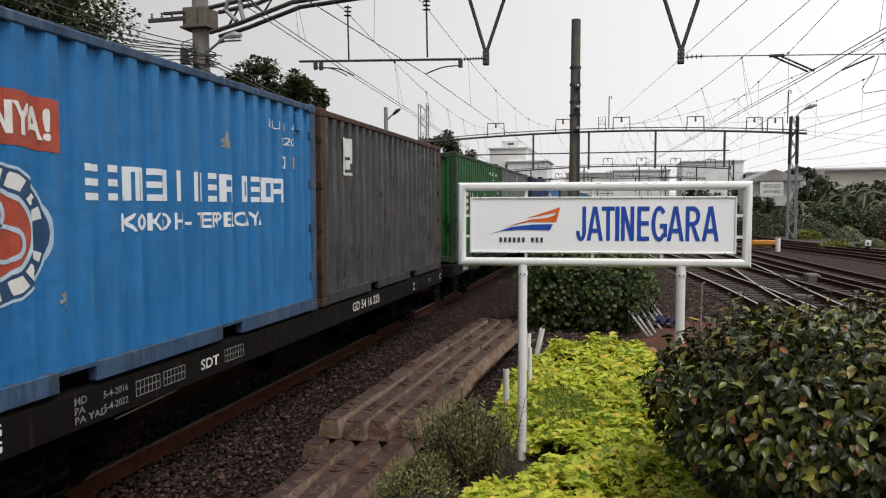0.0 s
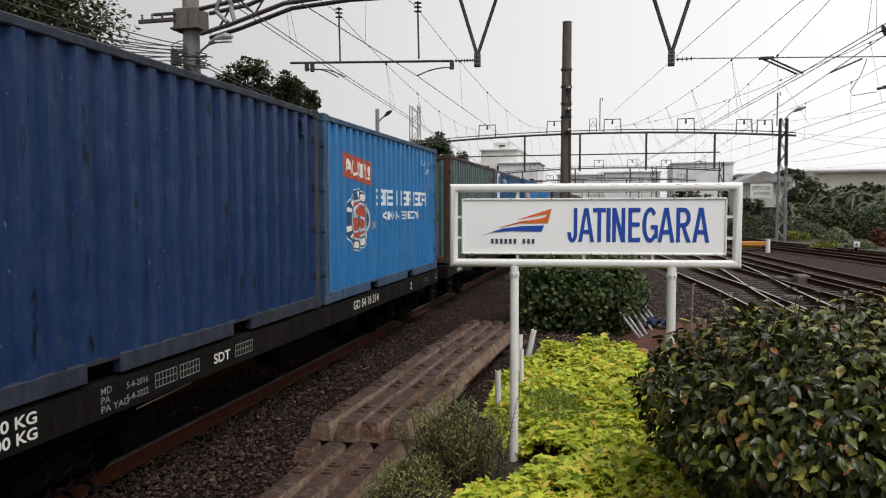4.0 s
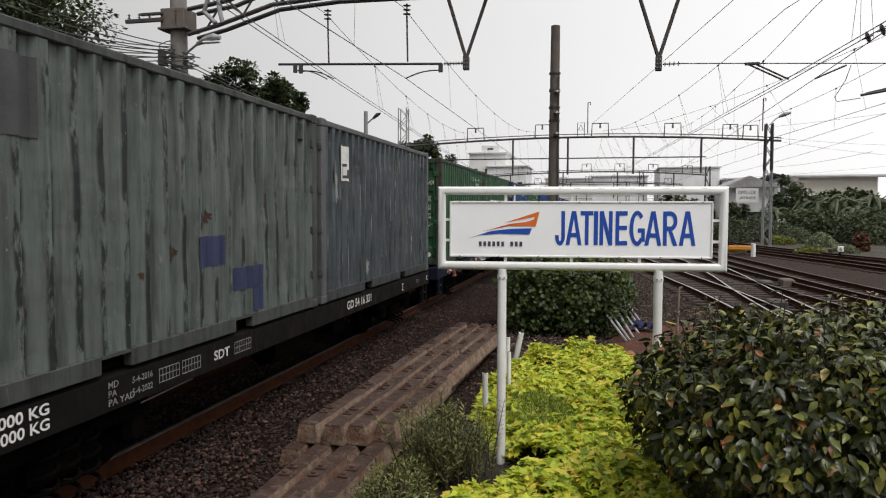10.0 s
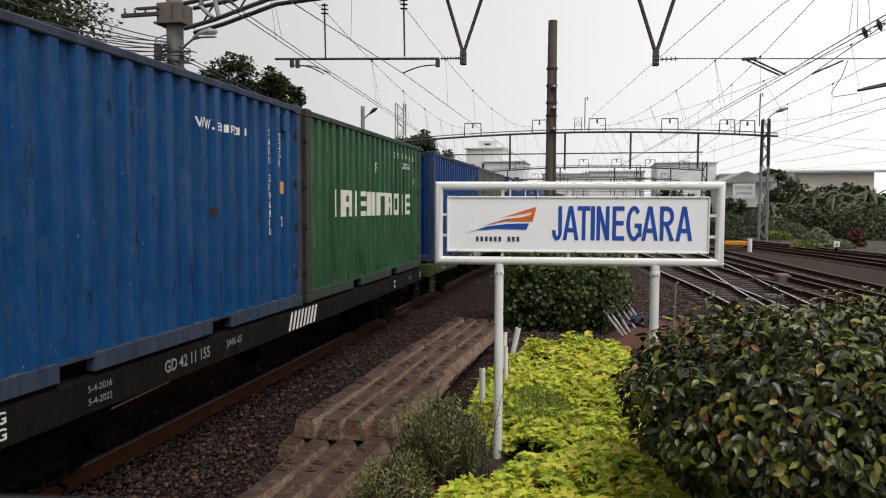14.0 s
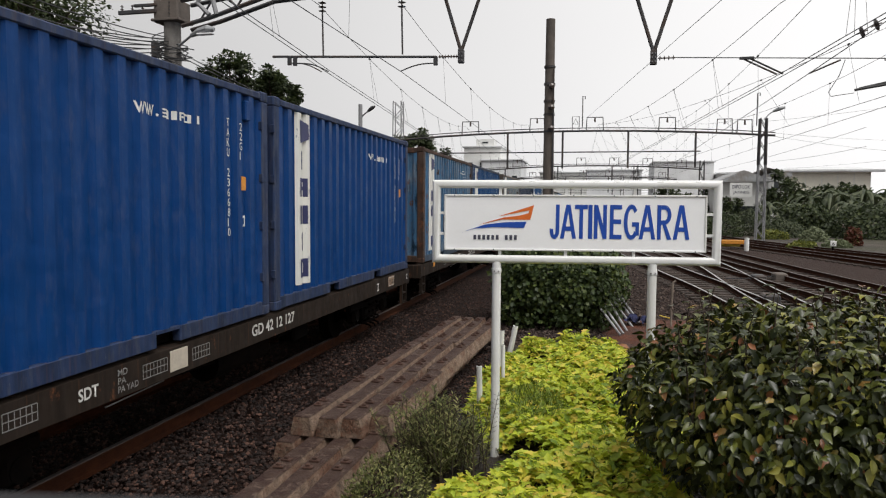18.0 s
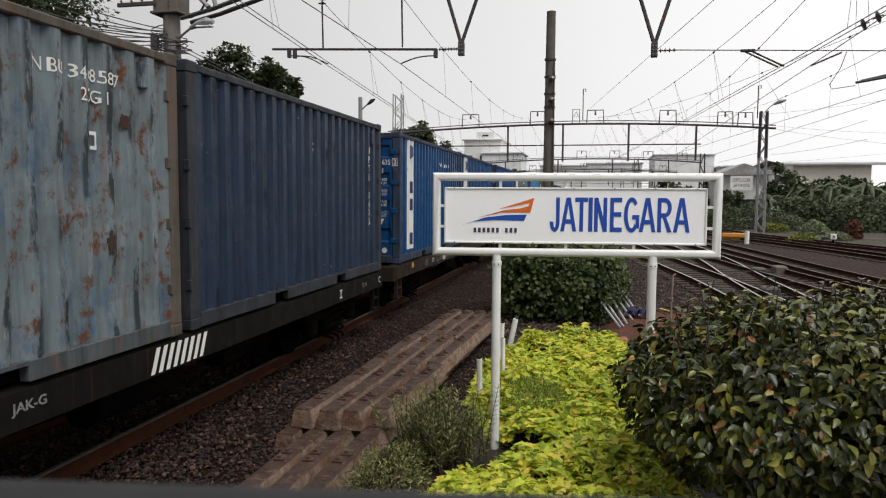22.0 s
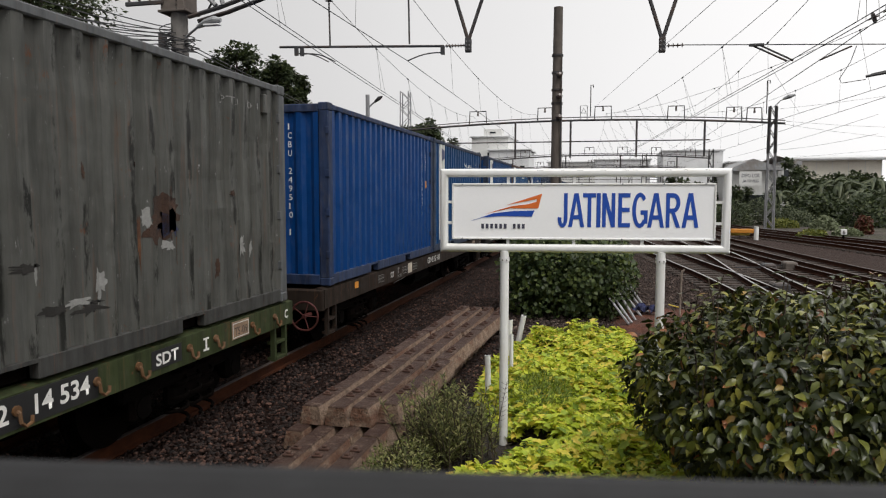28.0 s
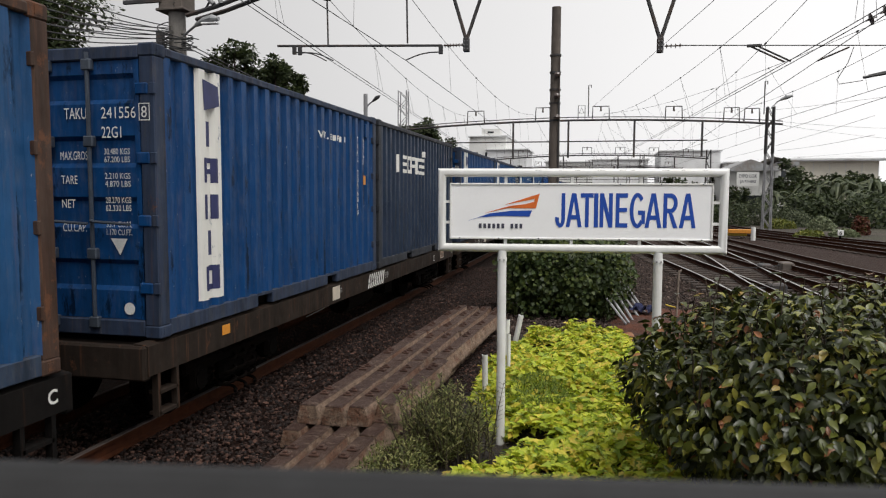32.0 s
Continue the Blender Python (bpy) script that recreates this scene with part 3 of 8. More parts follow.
def add_door_end(box, paint_name, number, check):
    for x, flip in ((-0.165, 1), (-1.225, 1)):
        d = part("door", BOX["door"], paint_name, box, at=pose(x, 0, 0))
        for z in (0.45, 1.05, 1.6, 2.2):
            part("hinge", BOX["hinge"], paint_name, d, at=pose(0.13 if x > -1 else -1.0 + 0.06, 0, z))
        for dx in (-0.50, -0.93):
            part("lock_rod", BOX["lock_rod"], "steel_grey", d, "grey lock rod", at=pose(dx, 0, 0))
    end_words(box, number, -0.55, 1.95, 0.10, 0.35)
    if check:
        part("lettering", text_data(check, 0.10, 0.055), "lettering", box, at=pose(-0.135, 0.001, 1.95))
        m = Mesh()
        for a, b, c, d in ((-0.16, -0.152, 1.925, 2.075), (-0.06, -0.052, 1.925, 2.075), (-0.152, -0.06, 1.925, 1.933), (-0.152, -0.06, 2.067, 2.075)):
            m.quad((a, 0.001, c), (b, 0.001, c), (b, 0.001, d), (a, 0.001, d))
        part("check_frame", m, "lettering", box)
    end_words(box, "22G1", -0.55, 1.78, 0.10, 0.2)
    end_words(box, "TAKU" if number[0] == "2" and number[:2] != "25" else "ICBU", -0.93, 1.95, 0.10, 0.23)
    for i, (k, a, b) in enumerate((("MAX.GROSS", "30.480 KGS", "67.200 LBS"), ("TARE", "2.210 KGS", "4.870 LBS"), ("NET", "28.270 KGS", "62.330 LBS"), ("CU.CAP.", "33.1 CU.M.", "1.170 CU.FT."))):
        z = 1.60 - i * 0.215
        end_words(box, k, -0.985, z - 0.01, 0.075, (0.31, 0.17, 0.14, 0.25)[i])
        end_words(box, a, -0.53, z + 0.035, 0.052, 0.26)
        end_words(box, b, -0.53, z - 0.035, 0.052, 0.26)
    m = Mesh()
    m.quad((-0.49, 0.016, 0.89), (-0.40, 0.016, 0.74), (-0.32, 0.016, 0.89))
    part("warning_triangle", m, "poster", box)
    part("seal_disc", Mesh().disc((-0.32, 0.016, 0.26), (0, -1, 0), 0.055, 18), "poster", box)


BOX_GROUP = "shipping containers on the goods train"


def make_box(label, paint_name, y, door=None, end_code=None, dark_edge=None, end_paint=None, post=None):
    box = thing("shipping_container", label, "container", BOX_GROUP, pose(SIDE_X, y, DECK_Z))
    edge = dark_edge or "dust_" + paint_name[4:]
    dented = PEEL_SHADE.get(paint_name[4:], 0) > 0.45
    part("side_wall", BOX["dented_wall"] if dented else BOX["side_wall"], paint_name, box)
    part("side_wall", BOX["back_wall"], paint_name, box)
    part("roof", BOX["roof"], paint_name, box)
    part("top_rail", BOX["top_rail"], edge, box)
    part("top_rail", BOX["top_rail"], edge, box, at=pose(-BOX_W + 0.065, 0, 0))
    part("bottom_rail", BOX["bottom_rail"], "dust_" + paint_name[4:], box, "dusty grey bottom rail")
    for c in (BOX_L / 2 - 1.03, BOX_L / 2 + 1.03):
        part("fork_pocket", BOX["fork_pocket"], "frame_black", box, "dark fork pocket", at=pose(0, c, 0))
    mirror = Matrix.Translation((-BOX_W, 0, 0)) @ Matrix.Rotation(math.pi, 4, "Z")
    for far in (0, 1):
        for back in (0, 1):
            m = pose(0 if not back else -BOX_W + 0.159, 0 if not far else BOX_L - 0.162, 0)
            part("corner_post", BOX["corner_post"], post or edge, box, at=m)
            for top in (0, 1):
                m = pose(0 if not back else -BOX_W + 0.162, 0 if not far else BOX_L - 0.178, 2.475 if top else 0)
                c = part("corner_casting", BOX["corner_casting"], post or edge, box, at=m)
                if not back:
                    part("casting_hole", BOX["casting_hole"], "frame_black", c)
    turn = pose(-BOX_W, BOX_L, 0, 0, 0, 180)
    part("end_wall", BOX["end_wall"], paint_name, box, at=turn)
    part("end_header", BOX["end_header"], edge, box, at=turn)
    part("end_header", BOX["end_header"], edge, box)
    part("end_sill", BOX["end_sill"], edge, box)
    part("vent", BOX["vent"], paint_name, box, at=pose(-0.02, 5.55, 2.22))
    if door:
        add_door_end(box, end_paint or paint_name, *door)
    else:
        part("end_wall", BOX["end_wall"], paint_name, box)
        if end_code:
            for i, ch in enumerate(end_code):
                if ch != " ":
                    end_words(box, ch, -0.62, 2.22 - i * 0.125, 0.085, 0.02 if ch in "1I" else 0.055)
    return box


COLORS = {
    "sky": ((0.022, 0.160, 0.39), 0.05, 0.15, 0.25), "grey": ((0.066, 0.067, 0.068), 0.25, 0.25, 0.5), "green": ((0.016, 0.102, 0.026), 0.2, 0.15, 0.5),
    "pale": ((0.145, 0.172, 0.164), 0.3, 0.3, 0.45), "navy": ((0.008, 0.030, 0.098), 0.12, 0.1, 0.35), "teal": ((0.078, 0.122, 0.122), 0.3, 0.4, 0.6),
    "blue": ((0.0018, 0.050, 0.158), 0.10, 0.05, 0.35), "slate": ((0.064, 0.078, 0.088), 0.25, 0.35, 0.6), "bottle": ((0.019, 0.084, 0.033), 0.25, 0.2, 0.6),
    "bright": ((0.0010, 0.040, 0.165), 0.04, 0.02, 0.25), "drab": ((0.110, 0.124, 0.104), 0.5, 0.3, 0.5), "worn": ((0.040, 0.125, 0.24), 0.7, 0.45, 0.45),
    "washed": ((0.15, 0.19, 0.21), 0.9, 0.5, 0.5), "ink": ((0.018, 0.032, 0.062), 0.1, 0.2, 0.4), "cyan": ((0.042, 0.185, 0.39), 0.2, 0.3, 0.3),
    "royal": ((0.0026, 0.046, 0.155), 0.15, 0.08, 0.4), "olive": ((0.080, 0.081, 0.074), 0.45, 0.3, 0.5), "ash": ((0.100, 0.120, 0.112), 0.3, 0.35, 0.6), "steel": ((0.013, 0.070, 0.182), 0.25, 0.2, 0.4),
}
PEEL_SHADE = {"ash": 1.0, "slate": 0.8, "drab": 0.9, "teal": 0.45, "pale": 0.6, "washed": 0.8, "worn": 0.45, "olive": 0.6, "grey": 0.5, "steel": 0.4, "bottle": 0.25, "green": 0.3, "blue": 0.2, "royal": 0.2, "navy": 0.2, "ink": 0.25, "cyan": 0.3}
UNDER = {"washed": (0.030, 0.085, 0.17), "worn": (0.16, 0.20, 0.24), "teal": (0.125, 0.165, 0.165), "drab": (0.055, 0.092, 0.090)}
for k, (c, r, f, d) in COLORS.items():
    M["box_" + k] = paint("container_paint_" + k, c, r, f, d, 0.45, PEEL_SHADE.get(k, 0.0), UNDER.get(k), 0.15)
for k, (c, r, f, d) in COLORS.items():
    M["dust_" + k] = paint("dusty_rail_paint_" + k, tuple(0.32 * v + 0.68 * 0.026 for v in c) if k != "bright" else tuple(0.45 * v + 0.55 * 0.022 for v in c), 0.25 + 0.5 * r, 0.3, 0.75, 0.65)
M["edge_rust"] = paint("rusty_corner_paint", (0.055, 0.028, 0.018), 0.9, 0.3, 0.6, 0.7)
M["edge_tan"] = paint("tan_rusted_corner_paint", (0.085, 0.070, 0.055), 0.7, 0.3, 0.6, 0.7)
M["edge_brown"] = paint("brown_rusted_post_paint", (0.040, 0.036, 0.026), 0.6, 0.2, 0.6, 0.7)
M["edge_grey"] = paint("greyed_corner_paint", (0.09, 0.095, 0.10), 0.4, 0.3, 0.5, 0.6)

# colour, livery, end (door number / end code), wording of the label
CARGO = (
    (("sky", "cement", None, "sky-blue steel shipping container with red badge and white lettering"), ("grey", "poster", None, "dark grey steel shipping container with a torn white poster")),
    (("green", "broken", None, "bright green shipping container with broken white lettering and blue patches"), ("pale", "patches", None, "pale grey dented shipping container with dark repair patches")),
    (("navy", "", "JPTU 071 1", "dark navy steel shipping container with white column lettering"), ("sky", "cement", None, "sky-blue steel shipping container with red badge and white lettering")),
    (("teal", "", "JPTU 0149", "weathered teal-grey shipping container on a black flat wagon"), ("steel", "stripe_r", None, "scuffed blue shipping container with a tall white panel")),
    (("sky", "cement", None, "sky-blue steel shipping container with red badge and white lettering"), ("sky", "cement_b", None, "sky-blue shipping container with its red badge at the far end")),
    (("ash", "patch_b", "JPTU 0141", "ash-grey weathered shipping container with blue repair patches"), ("slate", "poster", None, "slate-grey shipping container with a small white poster")),
    (("bottle", "hatsu", "36486401", "bottle-green shipping container with large white block lettering"), ("bottle", "ever", None, "bottle-green shipping container with bold white block lettering")),
    (("blue", "stripe", "239253 9", "blue shipping container with doors and a tall white panel"), ("bottle", "hatsu_s", None, "bottle-green shipping container with thin white block lettering")),
    (("bright", "col", None, "bright blue clean steel shipping container"), ("drab", "tear", None, "drab grey-green shipping container with a dark torn strip")),
    (("bright", "stripe", "242832 8", "bright blue shipping container with doors and a tall white panel"), ("bright", "stripe", None, "bright blue shipping container with a tall white panel")),
    (("worn", "stripe_r", "TAKU 2206172", "badly rusted faded blue shipping container with white panel"), ("blue", "stripe", None, "blue shipping container with a tall white panel")),
    (("washed", "stripe_i", "346858 7", "washed-out pale blue shipping container with rust stains"), ("ink", "f_mark", None, "ink-blue dark shipping container with one white letter")),
    (("blue", "stripe", "241635 3", "blue shipping container with doors and a tall white panel"), ("blue", "stripe", None, "blue shipping container with a tall white panel")),
    (("bright", "col", "250920 5", "bright blue shipping container with white column lettering"), ("washed", "stripe", None, "washed-out pale blue shipping container with white panel")),
    (("cyan", "rip", None, "light cyan-blue shipping container with torn white strips"), ("olive", "poster", None, "olive-grey shipping container with rust holes and white poster")),
    (("bright", "col", "ICBU 249510 1", "bright blue clean shipping container with end lettering"), ("blue", "stripe", None, "blue shipping container with a tall white panel")),
    (("royal", "stripe", "254484 4", "royal-blue shipping container with doors and a white panel"), ("steel", "stripe", None, "faded blue shipping container with peeling white panel")),
    (("royal", "stripe", "241556 8", "royal-blue shipping container with doors and a white panel"), ("ink", "mark", None, "ink-blue shipping container with a white slanted trade mark")),
    (("royal", "stripe", "241122 4", "royal-blue shipping container with a tall white panel"), ("blue", "stripe", None, "blue shipping container with a tall white panel")),
)


M["rust_patch"] = plain("flaky_brown_rust", (0.055, 0.026, 0.015), 0.9, 0, 0.5, 14, 0.5, 70, 0.004, (0.030, 0.017, 0.012))
M["rust_bright"] = plain("orange_brown_rust_streak", (0.15, 0.062, 0.026), 0.9, 0, 0.5, 14, 0.4, 70, 0.003, (0.07, 0.03, 0.016))
M["bare_pale"] = plain("bare_pale_primer", (0.27, 0.27, 0.26), 0.75, 0, 0.25, 12, 0.1, 70, 0.002)
M["hole_dark"] = plain("dark_torn_hole", (0.02, 0.018, 0.016), 0.9, 0, 0.3, 12, 0.2, 70, 0.002)
M["scrawl"] = plain("faded_orange_scrawl", (0.17, 0.055, 0.028), 0.8, 0, 0.3, 12, 0.1, 70, 0.002)


def blotch(box, y, z, w, h, material, seed, label=""):
    """An uneven patch of rust or bare metal that follows the folds."""
    m = Mesh()
    n = 30
    rim = []
    for i in range(n):
        a = 6.28319 * i / n
        q = Vector((math.cos(a), math.sin(a), seed))
        r = 0.62 + 0.42 * noise.noise(q * 1.7) + 0.34 * noise.noise(q * 5.1) + 0.22 * noise.noise(q * 11)
        if math.sin(a) < -0.5 and i % 3 == 0:
            r *= 1.35
        rim.append((w / 2 * (1 + r * math.cos(a)), 0, h / 2 * (1 + r * math.sin(a))))
    for i in range(n):
        m.quad((w / 2, 0, h / 2), rim[i], rim[(i + 1) % n])
    part("blotch", fold(m.data("blotch"), y, z, 0.0035, "blotch"), material, box, label)


WEAR = {"worn": (26, "rust_patch"), "washed": (18, "rust_patch"), "olive": (16, "rust_patch"), "drab": (8, "rust_patch"), "slate": (48, "bare_pale"), "teal": (10, "rust_patch"), "pale": (12, "rust_patch"), "ash": (12, "rust_patch"), "steel": (10, "rust_patch"), "green": (8, "bare_pale"), "bottle": (5, "bare_pale"), "grey": (9, "rust_patch"), "blue": (3, "rust_patch"), "royal": (4, "rust_patch"), "cyan": (5, "hole_dark"), "sky": (3, "bare_pale")}


def wear(box, col, rng):
    n, mt = WEAR.get(col, (0, ""))
    if col == "worn":
        for yy, zz, w, h in ((3.44, 0.60, 0.06, 0.40), (3.73, 0.55, 0.08, 1.3), (4.0, 0.55, 0.06, 0.75), (3.47, 0.16, 0.35, 0.34), (0.5, 0.3, 0.07, 1.2), (1.3, 0.25, 0.06, 0.7), (2.1, 0.4, 0.07, 0.9), (2.65, 0.3, 0.06, 1.5), (5.0, 0.8, 0.05, 0.5), (5.45, 0.9, 0.05, 1.0), (4.6, 0.35, 0.3, 0.12)):
            blotch(box, yy, zz, w, h, "rust_bright", yy * 3)
        part("patch", on_wall(4.93, 5.26, 0.41, 0.93, 0.006), "patch_steel", box, "slate-blue repair patch")
        part("patch", on_wall(4.5, 4.62, 0.35, 0.6, 0.006), "patch_blue", box, "dark blue repair patch")
    for k in range(int(n * 0.7)):
        tall = mt == "bare_pale" and col != "sky"
        w, h = (rng.uniform(0.02, 0.06), rng.uniform(0.2, 0.9)) if tall else (rng.uniform(0.03, 0.16), rng.uniform(0.05, 0.30))
        low = rng.random() ** 1.4
        yb = rng.uniform(0.25, 5.6) if not tall else 0.16 + PITCH * rng.randint(0, 20) + rng.choice((0.055, 0.075, 0.21))
        blotch(box, yb, min(0.2 + low * 2.0, 2.42 - h), w, h, mt, rng.uniform(0, 90))


def livery(box, kind, code, rng):
    if kind.startswith("cement"):
        cement_marks(box, kind.endswith("_b"))
        box_codes(box, "ICU 01 4 4")
    elif kind.startswith("stripe"):
        stripe_panel(box)
        if kind in ("stripe_r", "stripe_i"):
            words_on_wall(box, "INBU 346858 7" if kind == "stripe_i" else "TAKU 220617 2" if code else "TAKU 235832", 4.36 if code else 4.58, 2.18, 0.10, 0.95 if code else 0.83)
            words_on_wall(box, "22G1", 4.82 if code else 4.92, 2.02, 0.10, 0.3)
            part("stencil", slotted(4.93 + (0 if code else 0.14), 5.03 + (0 if code else 0.14), 1.66, 1.80, ((0.2, 0.8, 0.2, 0.8),)), "lettering", box)
            if kind == "stripe_i":
                return
            for ys in (3.20,) if code else (2.905, 3.19):
                p = part("sticker", on_wall(ys, ys + 0.09, 0.23, 0.62, 0.006), "poster", box, "white sticker with column lettering")
                for i, ch in enumerate("EMPTY"):
                    part("lettering", fold(text_data(ch, 0.060, 0.045), ys + 0.022, 0.54 - i * 0.075, 0.010), "sill_plate", p)
            if not code:
                words_on_wall(box, "www.", 1.62, 2.21, 0.10, 0.28, "lettering")
                block_marks(box, 1.92, 2.40, 2.21, 2.33, (1, 1, 1, 1, 1, 1, 0.6), "lettering", 0.025)
                words_on_wall(box, ".com", 2.40, 2.21, 0.12, 0.25, "lettering")
                part("class_plate", on_wall(5.66, 5.74, 1.70, 1.86, 0.006), "plate_orange", box, "orange class plate")
            return
        words_on_wall(box, "www.", 3.68, 2.07, 0.10, 0.3, "lettering")
        block_marks(box, 4.01, 4.66, 2.07, 2.15, (1, 1, 1, 1, 1), "lettering", 0.03)
        column_words(box, "TAKU " + str(rng.randint(210, 249)) + "6810", 5.128, 2.2, 0.085, 0.105)
        column_words(box, "22G1", 5.398, 2.18, 0.085, 0.105)
        part("class_plate", Mesh().box(-0.018, -0.009, 5.43, 5.525, 1.45, 1.60), "plate_orange", box, "orange class plate")
        part("stencil", slotted(5.488, 5.582, 1.05, 1.17, ((0.2, 0.8, 0.2, 0.8),)), "lettering", box)
    elif kind == "poster":
        if "rust holes" in box["label"]:
            blotch(box, 3.30, 0.80, 0.72, 0.60, "rust_patch", 3.0)
            blotch(box, 3.55, 0.92, 0.40, 0.30, "patch_blue", 8.0, "dark hole torn in the wall")
            for yy, zz, w, h, mt in ((3.32, 0.62, 0.07, 0.62, "rust_bright"), (3.80, 0.45, 0.06, 0.9, "rust_bright"), (3.62, 0.78, 0.2, 0.12, "bare_pale"), (3.36, 1.0, 0.12, 0.2, "bare_pale"), (1.95, 0.74, 0.36, 0.10, "hole_dark"), (2.2, 0.62, 0.06, 0.25, "bare_pale"), (2.2, 0.42, 0.3, 0.09, "hole_dark"), (2.5, 0.38, 0.45, 0.12, "hole_dark"), (2.45, 0.45, 0.3, 0.08, "bare_pale"), (2.8, 0.45, 0.1, 0.3, "bare_pale"), (5.02, 0.62, 0.06, 0.26, "bare_pale"), (5.2, 0.6, 0.12, 0.2, "bare_pale"), (4.5, 0.4, 0.05, 0.3, "rust_patch")):
                blotch(box, yy, zz, w, h, mt, yy * 3 + zz)
        p = part("poster", on_wall(0.75, 1.2, 1.76, 2.28, 0.006), "poster", box, "torn white poster")
        part("print", slotted(0.80, 1.12, 1.80, 2.02, ((0.35, 0.6, 0.2, 0.8), (0.6, 1, 0.6, 1))), "patch_dark", p).location.x = 0.004
        words_on_wall(box, "JPTU 101", 4.6, 2.22, 0.095, 0.8, "lettering_dull")
    elif kind == "broken":
        for y0, y1, z0, z1, kind_ in ((1.02, 1.38, 1.24, 1.68, "="), (2.36, 2.46, 1.55, 1.69, "i"), (2.38, 2.46, 1.26, 1.36, "i"), (3.24, 3.36, 1.28, 1.66, "="), (3.40, 3.56, 1.23, 1.69, "i"), (3.62, 3.84, 1.23, 1.36, "n"), (4.09, 4.22, 1.58, 1.68, "i"), (4.30, 4.52, 1.22, 1.66, "i"), (4.52, 4.72, 1.40, 1.52, "n"), (4.78, 5.02, 1.24, 1.66, "i")):
            part("trade_mark", slotted(y0, y1, z0, z1, SHAPES[kind_]), "white_on_green", box)
        m = Mesh()
        for a, b, c, d in ((1.57, 1.70, 1.70, 1.84), (1.84, 1.96, 1.70, 1.84)):
            m.quad((0, a - 1.57, 0.45), (0, c - 1.57, 0.0), (0, d - 1.57, 0.0), (0, b - 1.57, 0.45))
        m.v = [(y, 0, z) for _, y, z in m.v]
        part("trade_mark", fold(m.data("trade_mark"), 1.57, 1.24, 0.005, "trade_mark"), "white_on_green", box)
        words_on_wall(box, "F", 3.45, 1.83, 0.21, 0.15, bold=0.03)
        for y, z, w, h, skew in ((2.76, 0.46, 0.60, 0.26, 0.18), (3.37, 0.56, 0.55, 0.28, 0.1), (3.93, 0.59, 0.18, 0.35, 0.0), (5.04, 0.36, 0.66, 0.46, 0.0), (2.17, 0.43, 0.22, 0.26, 0.0), (2.48, 0.90, 0.21, 0.22, 0.0), (4.76, 0.98, 0.22, 0.31, 0.0), (4.18, 0.46, 0.22, 0.17, 0.0)):
            part("patch", on_wall(y, y + w, z, z + h, 0.007, skew), "patch_blue", box, "dark blue repair patch")
        for y, z, h in ((3.30, 0.35, 0.9), (3.62, 0.30, 0.85), (3.90, 0.32, 0.7), (2.72, 0.30, 0.9), (2.95, 0.2, 0.35), (5.88, 0.3, 0.5)):
            blotch(box, y, z, 0.045, h, "bare_pale", y * 3)
        words_on_wall(box, "EM CU 38 46 86 5", 4.1, 2.22, 0.10, 1.45)
        words_on_wall(box, "22 G1", 4.67, 2.02, 0.09, 0.43)
        part("stencil", slotted(5.56, 5.66, 1.72, 1.86, ((0.2, 0.8, 0.2, 0.8),)), "lettering", box)
        part("class_plate", on_wall(5.57, 5.66, 1.41, 1.57, 0.006), "plate_orange", box, "orange class plate")
    elif kind == "patches":
        for y, z, w, h in ((3.45, 1.15, 0.21, 0.22), (2.76, 0.99, 0.13, 0.17), (3.13, 0.81, 0.22, 0.23), (3.47, 0.82, 0.18, 0.18), (3.88, 0.37, 0.24, 0.22), (2.5, 0.7, 0.16, 0.2), (1.9, 0.95, 0.14, 0.12)):
            part("patch", on_wall(y, y + w, z, z + h, 0.007), "patch_dark", box, "dark grey repair patch")
        words_on_wall(box, "WF", 3.17, 2.22, 0.16, 0.26)
        for y, z, h in ((2.2, 0.5, 0.9), (2.75, 0.3, 0.6), (3.85, 0.45, 0.7), (4.4, 0.4, 0.8), (5.0, 0.3, 0.9)):
            blotch(box, y, z, 0.06, h, "patch_dark", y * 5, "dark scraped fold")
    elif kind == "patch_b":
        for y, z, w, h in ((3.2, 0.75, 0.5, 0.3), (3.9, 0.45, 0.62, 0.24), (4.26, 0.18, 0.26, 0.265), (0.7, 1.8, 0.55, 0.55)):
            part("patch", on_wall(y, y + w, z, z + h, 0.007), "patch_blue" if z < 1 else "patch_dark", box, "repair patch")
    elif kind == "tear":
        for y, h in ((0.3, 0.9), (2.6, 0.6), (2.9, 0.8), (4.9, 0.7)):
            blotch(box, y, 1.0, 0.08, h, "scrawl", y * 7, "faded orange scrawl")
        part("torn_strip", on_wall(0.95, 1.35, 0.95, 2.2, 0.007), "patch_dark", box, "dark torn strip")
        words_on_wall(box, "JTU 270", 4.6, 2.22, 0.095, 0.8, "lettering_dull")
    elif kind in ("hatsu", "hatsu_s"):
        z0, z1 = 1.145, 1.55
        block_marks(box, 1.0, 5.31, z0, z1, (1, 1.1, 0.9, 1, 1, -0.35, 1.3, 1.05, 1, 0.4, 1.05, 0.9), "white_on_green", 0.06, "Hni=H wnoiH=")
        words_on_wall(box, "F", 2.92, 1.88, 0.18, 0.12)
        words_on_wall(box, "EI SU 36 48 64 0", 4.05, 2.22, 0.11, 1.4)
        words_on_wall(box, "22 G1", 4.75, 2.05, 0.11, 0.4)
        part("stencil", slotted(5.5, 5.6, 1.75, 1.88, ((0.2, 0.8, 0.2, 0.8),)), "lettering", box)
    elif kind == "ever":
        block_marks(box, 1.3, 5.0, 1.24, 1.71, (0.85, 1, 0.85, 1, 1, 1, 0.85, 0.85, 1.05), "white_on_green", 0.06, "=H=o=o==H")
